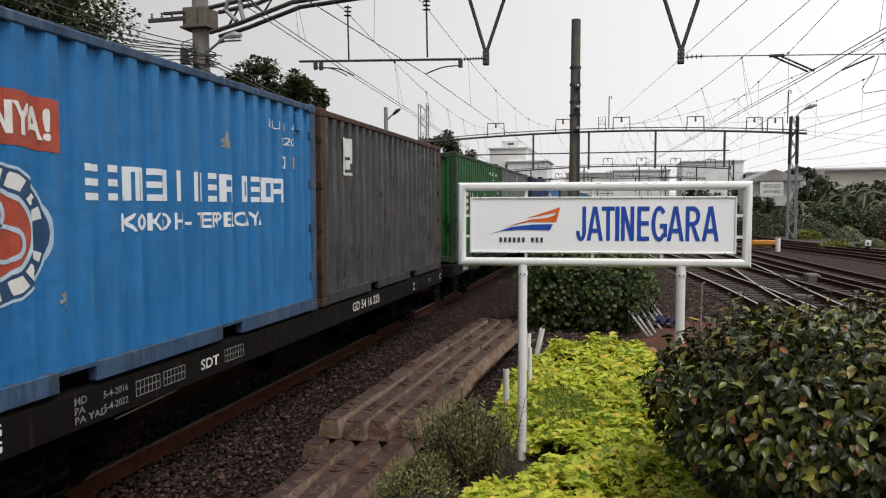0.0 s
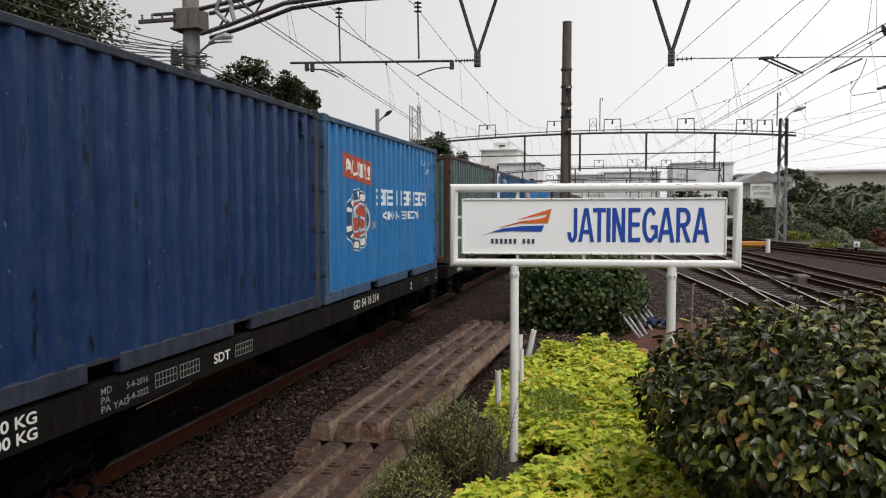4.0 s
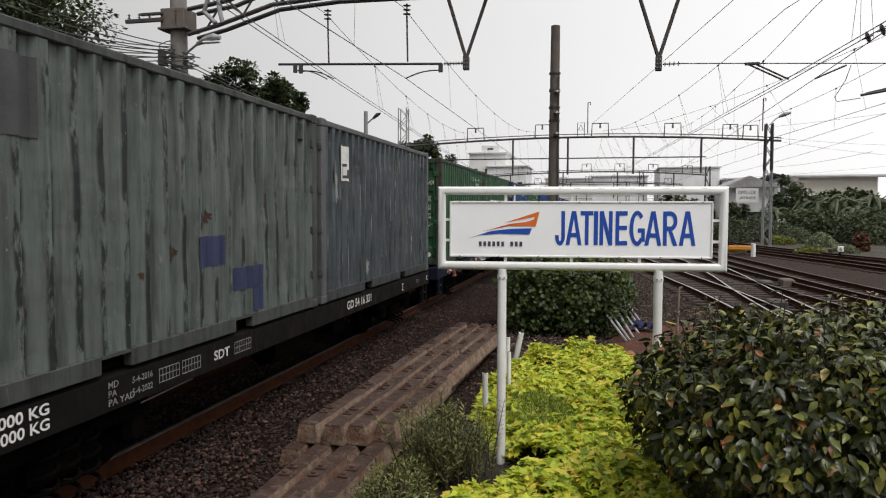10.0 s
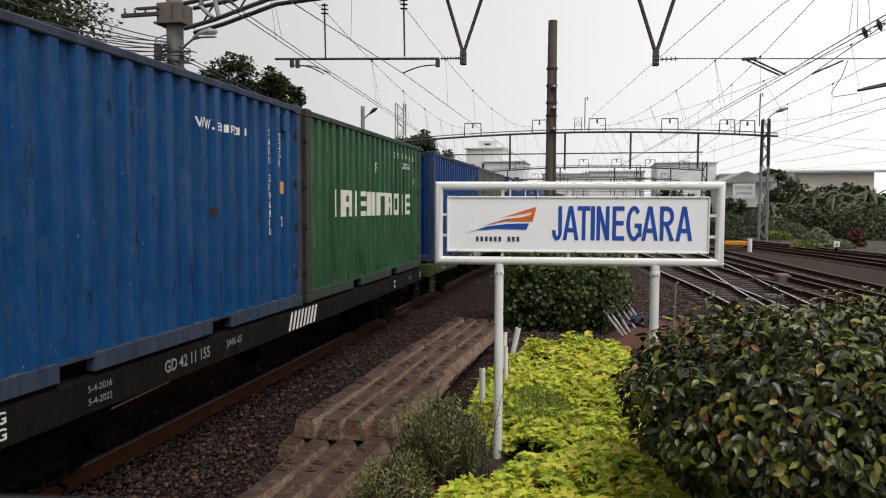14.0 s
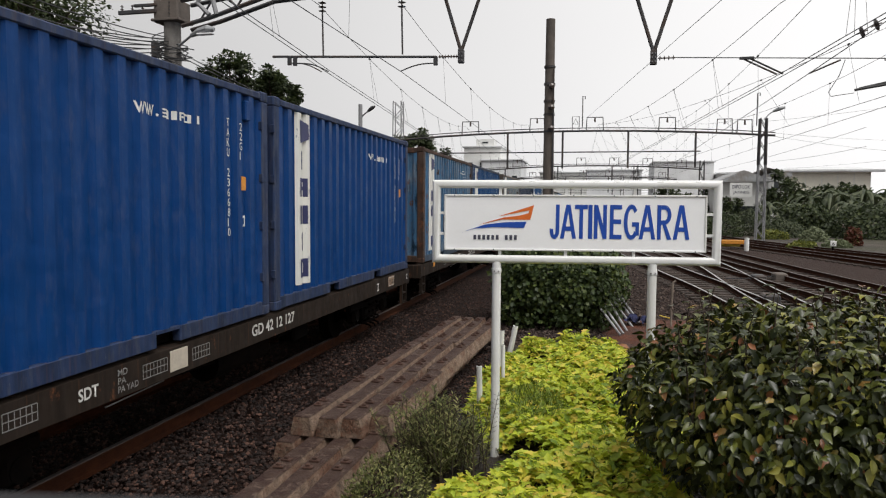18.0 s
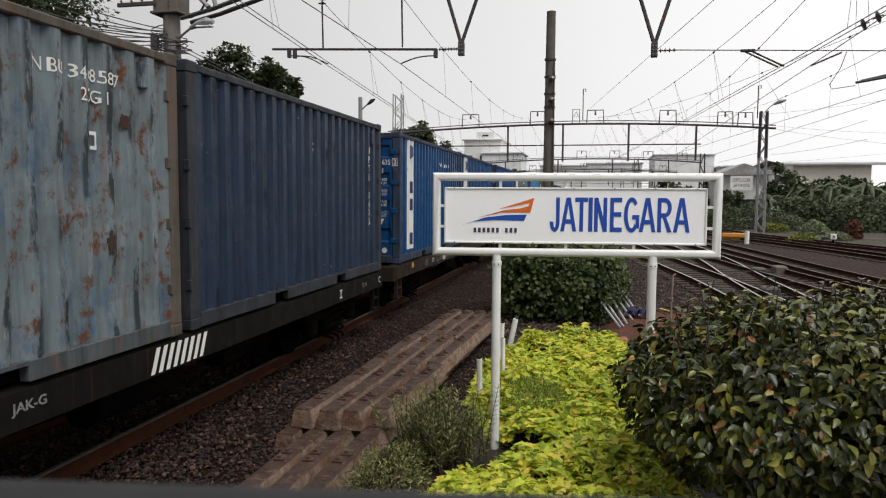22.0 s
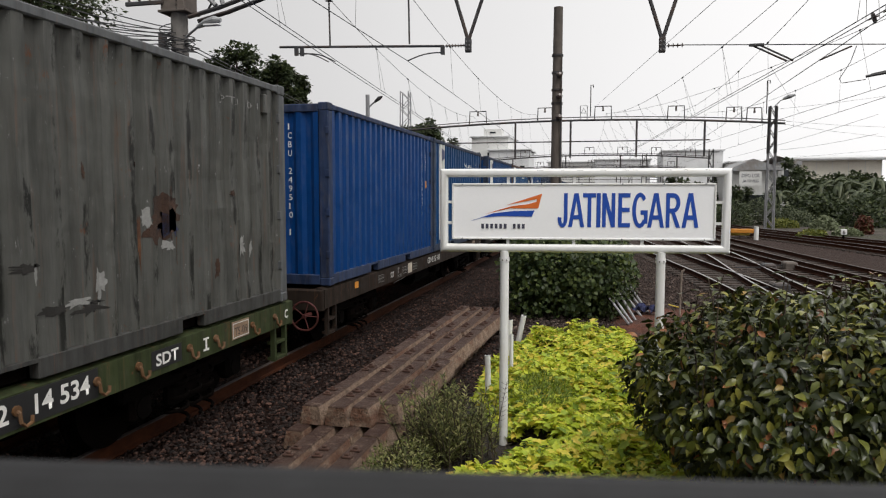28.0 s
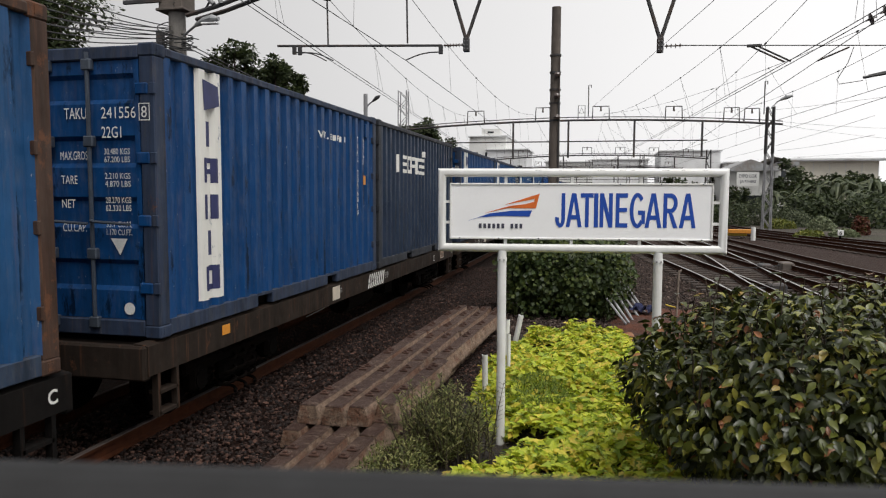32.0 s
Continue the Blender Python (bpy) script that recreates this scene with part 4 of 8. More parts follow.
        words_on_wall(box, "EI SU 37 33 51 0", 4.05, 2.22, 0.11, 1.4)
        words_on_wall(box, "22 G1", 4.75, 2.05, 0.11, 0.4)
        part("class_plate", on_wall(5.4, 5.5, 1.45, 1.6, 0.006), "plate_orange", box, "orange class plate")
        part("stencil", slotted(5.4, 5.5, 1.75, 1.88, ((0.2, 0.8, 0.2, 0.8),)), "lettering", box)
    elif kind == "f_mark":
        words_on_wall(box, "F", 3.0, 1.85, 0.2, 0.12)
        column_words(box, "JPTU 0675", 5.36, 2.15, 0.11, 0.15)
    elif kind == "col":
        column_words(box, "ICBU 248648 1", 5.128, 2.2, 0.085, 0.105)
        column_words(box, "22G1", 5.398, 2.18, 0.085, 0.105)
        part("class_plate", Mesh().box(-0.018, -0.009, 5.43, 5.525, 1.45, 1.60), "plate_orange", box, "orange class plate")
        part("stencil", slotted(5.488, 5.582, 1.05, 1.17, ((0.2, 0.8, 0.2, 0.8),)), "lettering", box)
    elif kind == "rip":
        for y in (5.15, 5.5):
            part("torn_strip", on_wall(y, y + 0.2, 0.25, 0.95 - 0.2 * (y < 5.3), 0.007), "poster", box, "torn white strip")
    elif kind == "mark":
        block_marks(box, 1.15, 3.2, 1.72, 2.06, (1, 0.9, 1, 1, 0.9, 1), "lettering", 0.04, "H=ono=")
        part("trade_mark", on_wall(3.1, 3.4, 2.1, 2.22, 0.006), "lettering", box)

# ---- flat wagons ----
WHEEL_R = 0.387
BOGIES = (1.75, 10.55)
AXLES = tuple(b + d for b in BOGIES for d in (-0.8, 0.8))


def wagon_meshes():
    g = {}
    sec = [(1.20, 0.70), (1.20, 0.965), (1.12, 0.985), (1.06, 0.985), (1.06, 0.95), (1.165, 0.94), (1.165, 0.725), (1.08, 0.715), (1.08, 0.70)]
    for s, key in ((1, "side_sill"), (-1, "back_sill")):
        m = Mesh()
        n = len(sec)
        for y in (-0.16, 12.43):
            m.v += [(s * a, y, z) for a, z in sec]
        m.f += [(k, (k + 1) % n, n + (k + 1) % n, n + k) for k in range(n)] + [tuple(range(n)), tuple(range(2 * n - 1, n - 1, -1))]
        g[key] = m.data("side_sill")
    m = Mesh()
    m.box(-1.06, 1.06, -0.1, 12.37, 0.90, 0.955)
    for y in np.arange(1.0, 12.0, 1.5):
        m.box(-1.08, 1.08, y - 0.06, y + 0.06, 0.72, 0.90)
    m.box(-0.28, 0.28, 0.2, 12.1, 0.55, 0.90)
    g["deck"] = m.data("deck")
    m = Mesh().box(-1.19, 1.19, -0.2, -0.1, 0.66, 0.97, 0.02)
    m.box(-0.22, 0.22, -0.28, -0.2, 0.70, 0.94, 0.02)
    g["headstock"] = m.data("headstock")
    m = Mesh().box(-0.09, 0.09, -0.52, -0.2, 0.76, 0.92, 0.02)
    m.box(-0.15, 0.15, -0.66, -0.46, 0.72, 0.96, 0.05)
    g["coupler"] = m.data("coupler")
    m = Mesh().tube([(0.4, -0.2, 0.68), (0.42, -0.34, 0.55), (0.36, -0.5, 0.42), (0.2, -0.62, 0.5), (0.1, -0.66, 0.62)], 0.022, 6)
    g["brake_hose"] = m.data("brake_hose")
    m = Mesh()
    for y in (0.0, 0.28):
        m.box(1.13, 1.19, y - 0.02, y + 0.02, 0.30, 0.74)
    for z in (0.31, 0.50):
        m.box(1.08, 1.19, 0.0, 0.28, z, z + 0.03)
    g["step"] = m.data("step")
    m = Mesh()
    for s in (-1, 1):
        x = s * 0.93
        m.box(x - 0.05, x + 0.05, -1.05, 1.05, 0.46, 0.60, 0.03)
        m.box(x - 0.06, x + 0.06, -0.36, 0.36, 0.24, 0.50, 0.04)
        for y in (-0.8, 0.8):
            m.box(x - 0.08, x + 0.08, y - 0.15, y + 0.15, 0.27, 0.52, 0.04)
    m.box(-0.95, 0.95, -0.18, 0.18, 0.40, 0.68, 0.03)
    g["bogie_frame"] = m.data("bogie_frame")
    m = Mesh()
    pts = [(0.11 * math.cos(a), 0.11 * math.sin(a), 0.02 * a) for a in np.linspace(0, 6.2832 * 4, 44)]
    m.tube(pts, 0.018, 5)
    g["spring"] = m.data("spring")
    m = Mesh()
    for s in (-1, 1):
        c = s * 0.567
        m.tube([(c - 0.065, 0, 0), (c + 0.065, 0, 0)], WHEEL_R, 26)
        m.tube([(c - s * 0.065, 0, 0), (c - s * 0.095, 0, 0)], WHEEL_R + 0.028, 26)
        m.tube([(c + s * 0.064, 0, 0), (c + s * 0.12, 0, 0)], [0.13, 0.11], 14)
    m.tube([(-0.98, 0, 0), (0.98, 0, 0)], 0.07, 10)
    g["wheelset"] = m.data("wheelset")
    g["axle_cap"] = Mesh().tube([(0.98, 0, 0), (1.02, 0, 0)], 0.10, 12).data("axle_cap")
    m = Mesh().tube([(1.21, 0, 0.85), (1.235, 0, 0.835), (1.245, 0, 0.77), (1.245, 0.04, 0.735), (1.245, 0.09, 0.75), (1.24, 0.10, 0.795)], 0.014, 6)
    m.tube([(1.20, 0.0, 0.85), (1.222, 0.0, 0.85)], 0.036, 10)
    g["hook"] = m.data("hook")
    m = Mesh().box(1.20, 1.245, -0.065, 0.065, 0.68, 0.90, 0.02)
    m.box(1.20, 1.27, -0.035, 0.035, 0.66, 0.76, 0.015)
    m.box(1.20, 1.28, -0.10, 0.10, 0.60, 0.66, 0.02)
    g["stake_pocket"] = m.data("stake_pocket")
    m = Mesh()
    for y in (2.6, 9.7):
        m.tube([(0.8, y, 0.62), (1.0, y + 3.0 * (1 if y < 5 else -1), 0.58)], 0.015, 5)
    m.tube([(0.85, 5.2, 0.55), (0.85, 6.4, 0.55)], 0.19, 14)
    m.box(0.75, 1.0, 7.2, 7.7, 0.42, 0.66, 0.03)
    g["brake_gear"] = m.data("brake_gear")
    g["pull_rod"] = Mesh().tube([(1.15, 2.42, 0.645), (1.15, 3.2, 0.675)], 0.006, 6).data("pull_rod")
    m = Mesh()
    ring = [(0.20 * math.cos(a), 0.0, 0.20 * math.sin(a)) for a in np.linspace(0, 6.2832, 25)[:-1]]
    m.tube(ring, 0.014, 6, closed=True)
    for a in range(5):
        m.tube([(0, 0, 0), (0.20 * math.cos(a * 1.2566), 0, 0.20 * math.sin(a * 1.2566))], 0.009, 5)
    m.tube([(0, -0.03, 0), (0, 0.2, 0)], 0.03, 8)
    g["handwheel"] = m.data("handwheel")
    return g


WAG = wagon_meshes()


def sill_words(w, words, y, z, h, width, material="lettering"):
    part("lettering", text_data(words, h, width, 0.022 if h > 0.08 else 0.012), material, w, at=pose(1.2045, y, z, 0, 0, 90))


def sill_grid(w, y, z, rows, cols, dy, dz):
    m = Mesh()
    t = 0.008
    for r in range(rows + 1):
        m.quad((1.2045, y, z + r * dz), (1.2045, y + cols * dy, z + r * dz), (1.2045, y + cols * dy, z + r * dz + t), (1.2045, y, z + r * dz + t))
    for c in range(cols + 1):
        m.quad((1.2047, y + c * dy, z), (1.2047, y + c * dy + t, z), (1.2047, y + c * dy + t, z + rows * dz), (1.2047, y + c * dy, z + rows * dz))
    part("inspection_grid", m, "lettering_dull", w)


def make_wagon(sill, number, y, hooks, stripes, wheel=False, gold=False):
    words = {"sill_black": "black", "sill_navy": "navy-blue", "sill_brown": "rusty brown", "sill_green": "lime-green"}[sill]
    w = thing("flat_wagon", words + " steel container flat wagon with two bogies", "wagon", "flat wagons of the goods train", pose(TRACK_X, y, 0))
    part("side_sill", WAG["side_sill"], sill, w)
    part("side_sill", WAG["back_sill"], sill, w)
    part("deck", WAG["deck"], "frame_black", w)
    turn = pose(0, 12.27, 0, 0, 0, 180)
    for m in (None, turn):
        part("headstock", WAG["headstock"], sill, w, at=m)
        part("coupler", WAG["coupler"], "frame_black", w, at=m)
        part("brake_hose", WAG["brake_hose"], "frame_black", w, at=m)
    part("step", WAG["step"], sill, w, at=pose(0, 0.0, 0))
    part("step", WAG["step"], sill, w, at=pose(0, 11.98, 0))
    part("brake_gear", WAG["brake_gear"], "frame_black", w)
    part("pull_rod", WAG["pull_rod"], "rod_pale", w, "pale brake pull rod", at=pose(0, 0.85 if sill == "sill_brown" else 0.0, 0))
    if wheel:
        part("handwheel", WAG["handwheel"], "wheel_red", w, "rusty brake handwheel", at=pose(0.98, -0.36, 0.62))
    for b in BOGIES:
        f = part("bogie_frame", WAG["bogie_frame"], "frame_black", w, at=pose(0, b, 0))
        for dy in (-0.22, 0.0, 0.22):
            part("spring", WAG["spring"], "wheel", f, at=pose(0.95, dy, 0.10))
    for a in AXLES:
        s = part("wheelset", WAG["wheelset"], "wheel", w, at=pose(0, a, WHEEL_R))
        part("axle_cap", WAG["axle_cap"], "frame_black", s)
    if gold:
        for q in (0.29, 0.81, 1.40, 2.0, 2.7, 3.39, 4.11, 4.62, 5.3, 5.9, 6.5, 7.2, 8.0, 8.8, 9.6, 10.4, 11.1, 11.7):
            part("lashing_hook", WAG["hook"], "hook_gold", w, "rusty gold lashing hook", at=pose(0, q - 0.06, 0))
    if hooks:
        lime = sill == "sill_green"
        for yy in (8.24, 9.0, 9.5, 10.24, 11.45) + ((10.70, 11.99, 7.0) if lime else (7.0,)):
            for q in (yy, 12.27 - yy):
                part("lashing_hook", WAG["hook"], "hook_gold" if lime else "hook", w, "rusty gold lashing hook" if lime else "orange-red lashing hook", at=pose(0, q - 0.06, 0))
        for yy in () if lime else (1.49, 10.78):
            part("stake_pocket", WAG["stake_pocket"], "hook", w, "orange-red folding stop", at=pose(0, yy, 0))
        part("number_panel", Mesh().box(1.196, 1.2035, 7.46, 8.96, 0.725, 0.955), "sill_plate", w, "black number panel")
        part("number_panel", Mesh().box(1.196, 1.2035, 9.62, 10.06, 0.76, 0.93), "sill_plate", w, "black code panel")
        sill_words(w, "SDT" if lime else "JAK-G", 9.68, 0.785, 0.11, 0.33)
    if hooks:
        first, last = number[:5], number[6:]
        sill_words(w, first, 7.56, 0.775, 0.145, 0.56)
        sill_words(w, last, 8.34, 0.775, 0.145, 0.53)
    else:
        y_number, wide = (5.64, 1.14) if sill == "sill_brown" else (3.07, 0.75) if stripes else (7.15, 0.8) if "42" in number else (7.27, 1.14)
        sill_words(w, number, y_number, 0.785, 0.115 if stripes else 0.135, wide, "lettering_dull" if gold or stripes else "lettering_sill")
        if stripes:
            sill_words(w, "JAK-G", 4.14, 0.80, 0.095, 0.31, "lettering_dull")
    brown = sill == "sill_brown"
    if hooks or not stripes:
        sill_words(w, "PPC" if hooks or sill == "sill_black" and "42" in number else "SDT", 4.75 if hooks or "42" in number and not brown else 2.91 if brown else 3.5, 0.785, 0.10, 0.36 if hooks else 0.22 if brown else 0.3, "lettering" if hooks else "lettering_sill")
    y_small = 3.36 if brown else 1.95
    if hooks or not stripes:
        sill_words(w, "MD", y_small, 0.88, 0.055, 0.12, "lettering_dull")
        sill_words(w, "PA", y_small, 0.81, 0.055, 0.10, "lettering_dull")
        sill_words(w, "PA YAD", y_small, 0.74, 0.055, 0.26 if brown else 0.32, "lettering_dull")
        for yy, cols in ((2.21, 6), (3.68, 7), (4.44, 6)) if brown else ((2.6, 6), (2.95, 6), (3.9, 7)):
            sill_grid(w, yy, 0.775, 2, cols, 0.05, 0.06)
    if not brown:
        sill_words(w, "5-4-2016", 2.24 if hooks or not stripes else 2.10, 0.86, 0.055, 0.27, "lettering_dull")
        sill_words(w, "5-4-2022", 2.24 if hooks or not stripes else 2.10, 0.76, 0.055, 0.27, "lettering_dull")
    mt = "lettering" if sill in ("sill_black", "sill_navy") else "lettering_dull"
    if sill != "sill_brown":
        sill_words(w, "15.200 KG" if hooks else "15.000 KG", 0.80 if hooks else 0.76, 0.86, 0.085, 0.58, mt)
        sill_words(w, "44.000 KG" if hooks else "57.000 KG", 0.80 if hooks else 0.76, 0.75, 0.085, 0.58, mt)
    sill_words(w, "C", 12.2, 0.78, 0.11, 0.09)
    m = Mesh()
    dy = 0.15 if hooks else 0.0
    for a, b, c, d in ((10.27, 10.37, 0.76, 0.78), (10.27, 10.37, 0.87, 0.89), (10.305, 10.335, 0.78, 0.87)):
        m.quad((1.2045, a + dy, c), (1.2045, b + dy, c), (1.2045, b + dy, d), (1.2045, a + dy, d))
    part("lettering", m, "lettering", w)
    if sill == "sill_black":
        sill_words(w, "TS 13", 11.3, 0.80, 0.075, 0.24, "lettering_dull")
    if sill in ("sill_brown", "sill_green"):
        p = part("plate", Mesh().box(1.198, 1.2075, 10.96, 11.32, 0.76, 0.95, 0.003), "plate_tan", w, "tan stencil plate")
        part("lettering", text_data("TS-06" if sill == "sill_brown" else "TS-09", 0.085, 0.27), "sill_plate", p, at=pose(1.2085, 11.005, 0.80, 0, 0, 90))
        m = Mesh()
        for a, b, c, d in ((10.975, 11.305, 0.775, 0.783), (10.975, 11.305, 0.925, 0.933), (10.975, 10.983, 0.783, 0.925), (11.297, 11.305, 0.783, 0.925)):
            m.quad((1.2085, a, c), (1.2085, b, c), (1.2085, b, d), (1.2085, a, d))
        part("plate_border", m, "poster", p)
    if sill == "sill_brown" and not gold:
        part("plate", Mesh().box(1.198, 1.2075, 4.08, 4.36, 0.745, 0.94, 0.003), "plate_pale", w, "cream inspection plate")
        part("plate", Mesh().box(1.198, 1.2075, 1.05, 1.2, 0.83, 0.93, 0.003), "plate_orange", w, "small yellow plate")
    if stripes:
        m = Mesh()
        for k in range(8):
            yy = (5.35 if hooks else 5.64) + k * (0.17 if hooks else 0.11)
            m.quad((1.2045, yy, 0.72), (1.2045, yy + 0.06, 0.72), (1.2045, yy + 0.15, 0.95), (1.2045, yy + 0.09, 0.95))
        part("warning_stripes", m, "lettering", w)
    return w


NUMBERS = ("GD 54 16 325", "GD 54 16 223", "GD 54 16 314", "GD 54 16 213", "GD 54 16 281", "GD 54 16 331", "GD 42 11 24", "GD 42 11 155", "GD 42 14 543", "GD 42 12 127",
           "GD 42 12 05", "GD 42 11 118", "GD 42 12 170", "GD 42 12 88", "GD 42 14 534", "GD 42 12 168", "GD 42 11 262", "GD 42 11 39", "GD 42 12 54")
SILLS = ["sill_black"] * 6 + ["sill_navy", "sill_black", "sill_green", "sill_brown", "sill_brown", "sill_black", "sill_brown", "sill_brown", "sill_green", "sill_brown", "sill_black", "sill_brown", "sill_brown"]
MOVERS = []  # object and its place along the track at the start
WHEELS = []
starts = list(WAGON_AT)
ahead = WAGON_AT[0] - 13.66
behind = [WAGON_AT[-1] + 13.45 * k for k in range(1, 6)]
rng = random.Random(5)
for j, y in enumerate([ahead] + starts + behind):
    k = 5 if j == 0 else j - 1 if j <= 19 else (12, 15, 9, 16, 13)[j - 20]
    hooks = SILLS[k] in ("sill_navy", "sill_green")
    w = make_wagon(SILLS[k], NUMBERS[k], y, hooks, hooks or k in (7, 11, 17), k in (11, 13, 15), k == 13)
    MOVERS.append((w, y, TRACK_X, 0.0))
    WHEELS.append([c for c in w.children if c.name.startswith("wheelset")])
    for b, (col, kind, end, label) in enumerate(CARGO[k]):
        yb = y + b * (BOX_L + BOX_GAP) + (0.06 if k in (5, 6, 11, 12, 16) else 0.0)
        door = None
        code = None
        if end and end[0].isdigit() and b == 0:
            door = (end.split()[0], end.split()[1] if " " in end else "")
        elif end:
            code = end
        edge = "edge_grey" if kind == "stripe_r" and not end else "edge_rust" if col in ("worn", "grey", "teal", "steel") else "edge_tan" if col == "washed" else "edge_grey" if col in ("slate", "drab", "washed", "olive") else None
        box = make_box(label, "box_" + col, yb, door, code, edge, "box_royal" if col == "washed" else None, "edge_brown" if col == "bottle" else None)
        livery(box, kind, end, rng)
        wear(box, col, rng)
        MOVERS.append((box, yb, SIDE_X, DECK_Z))

# ---- ground and tracks ----
def ballast_mat(name, a, b, scale=26, bump=0.9):
    n = Nodes(name)
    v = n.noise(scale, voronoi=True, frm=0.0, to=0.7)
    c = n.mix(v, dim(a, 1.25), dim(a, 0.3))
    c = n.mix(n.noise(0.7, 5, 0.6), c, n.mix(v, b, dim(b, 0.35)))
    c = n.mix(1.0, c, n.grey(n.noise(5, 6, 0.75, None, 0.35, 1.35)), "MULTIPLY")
    # shade beside the train is put into the colour: ballast pales away from it
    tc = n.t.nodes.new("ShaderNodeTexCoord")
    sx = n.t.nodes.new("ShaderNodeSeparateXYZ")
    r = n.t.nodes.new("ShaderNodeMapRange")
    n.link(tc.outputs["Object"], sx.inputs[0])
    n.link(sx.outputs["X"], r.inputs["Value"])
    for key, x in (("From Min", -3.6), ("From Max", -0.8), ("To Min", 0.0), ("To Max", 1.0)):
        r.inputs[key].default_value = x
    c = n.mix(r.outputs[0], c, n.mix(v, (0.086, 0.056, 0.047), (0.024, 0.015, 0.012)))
    n.bump(v, bump, 0.03)
    return n.done(c, 0.95, 0.0, 0.15)


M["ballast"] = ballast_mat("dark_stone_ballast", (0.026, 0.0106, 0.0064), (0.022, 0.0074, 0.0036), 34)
M["soil_red"] = plain("red_brown_soil", (0.125, 0.036, 0.015), 0.95, 0, 0.4, 3, 0.8, 30, 0.02, (0.06, 0.035, 0.028))
M["soil_dark"] = plain("dark_garden_soil", (0.026, 0.019, 0.013), 0.95, 0, 0.4, 3, 0.8, 30, 0.02)
M["grass_far"] = plain("weedy_far_soil", (0.070, 0.055, 0.042), 0.95, 0, 0.6, 0.5, 0.8, 8, 0.05, (0.045, 0.048, 0.020))
M["sleeper"] = plain("stained_concrete_sleeper", (0.040, 0.028, 0.022), 0.9, 0, 0.3, 4, 0.4, 50, 0.006, (0.06, 0.04, 0.03))
n_ = Nodes("rust_stained_concrete")
a_ = n_.mix(n_.noise(9, 6, 0.7), (0.080, 0.050, 0.032), (0.370, 0.255, 0.180))
a_ = n_.mix(n_.noise(3.6, 7, 0.7, (1.3, 0.6, 1.3), 0, 0.7, 0.48, 0.60), a_, (0.120, 0.038, 0.014))
# the tops are worn dark, with rust from the fastenings
z_ = n_.t.nodes.new("ShaderNodeTexCoord")
x_ = n_.t.nodes.new("ShaderNodeSeparateXYZ")
m_ = n_.t.nodes.new("ShaderNodeMapRange")
n_.link(z_.outputs["Object"], x_.inputs[0])
n_.link(x_.outputs["Z"], m_.inputs["Value"])
for key_, v_ in (("From Min", 0.178), ("From Max", 0.190), ("To Min", 0.0), ("To Max", 1.0)):
    m_.inputs[key_].default_value = v_
top_ = n_.mix(n_.noise(5, 6, 0.72, None, 0, 1, 0.42, 0.58), (0.060, 0.030, 0.019), (0.034, 0.0095, 0.004))
top_ = n_.mix(n_.noise(11, 6, 0.74, None, 0, 0.8, 0.53, 0.62), top_, (0.150, 0.100, 0.072))
a_ = n_.mix(m_.outputs[0], a_, top_)
a_ = n_.mix(n_.noise(60, 4, 0.7, None, 0, 0.85, 0.54, 0.64), a_, (0.028, 0.02, 0.015))
n_.bump(n_.noise(38, 6, 0.7), 0.9, 0.014)
n_.bump(n_.noise(7, 5), 0.5, 0.03)
M["bearer"] = n_.done(a_, 0.8)
M["white_steel"] = plain("white_gloss_painted_steel", (0.78, 0.78, 0.77), 0.32, 0, 0.05, 5, 0.04, 60, 0.001, (0.70, 0.69, 0.66))
M["sign_white"] = plain("white_sign_enamel", (0.92, 0.92, 0.93), 0.4, 0, 0.03, 3, 0.02, 60, 0.0005)
M["sign_blue"] = plain("deep_blue_sign_letter", (0.003, 0.060, 0.38), 0.6, 0, 0.05, 5, 0.02, 60, 0.0005)
M["sign_orange"] = plain("orange_sign_stripe", (0.70, 0.15, 0.018), 0.4, 0, 0.05, 5, 0.02, 60, 0.0005)
M["sign_ink"] = plain("dark_slate_sign_ink", (0.05, 0.05, 0.08), 0.5, 0, 0.05, 5, 0.02, 60, 0.0005)
M["chip"] = plain("chipped_dark_paint", (0.10, 0.09, 0.085), 0.8, 0, 0.3, 9)
M["mast_concrete"] = plain("weathered_mast_concrete", (0.23, 0.215, 0.20), 0.9, 0, 0.25, 3, 0.3, 40, 0.004, (0.15, 0.14, 0.13))
M["pole_brown"] = plain("brown_grey_pole_concrete", (0.15, 0.125, 0.108), 0.9, 0, 0.25, 3, 0.3, 40, 0.004, (0.10, 0.085, 0.075))
M["gantry"] = plain("dark_painted_gantry_steel", (0.062, 0.062, 0.066), 0.7, 0.2, 0.3, 4, 0.2, 60, 0.002, (0.09, 0.06, 0.045))
M["gantry_grey"] = plain("grey_galvanised_lattice", (0.30, 0.30, 0.31), 0.6, 0.3, 0.25, 4, 0.2, 60, 0.002)
M["wire"] = plain("dark_copper_wire", (0.06, 0.06, 0.062), 0.6, 0.3, 0.2, 4, 0)
M["insulator"] = plain("brown_porcelain_insulator", (0.10, 0.075, 0.065), 0.25, 0, 0.2, 9, 0)
M["lamp_grey"] = plain("grey_lamp_housing", (0.33, 0.34, 0.35), 0.45, 0.2, 0.1, 9, 0)

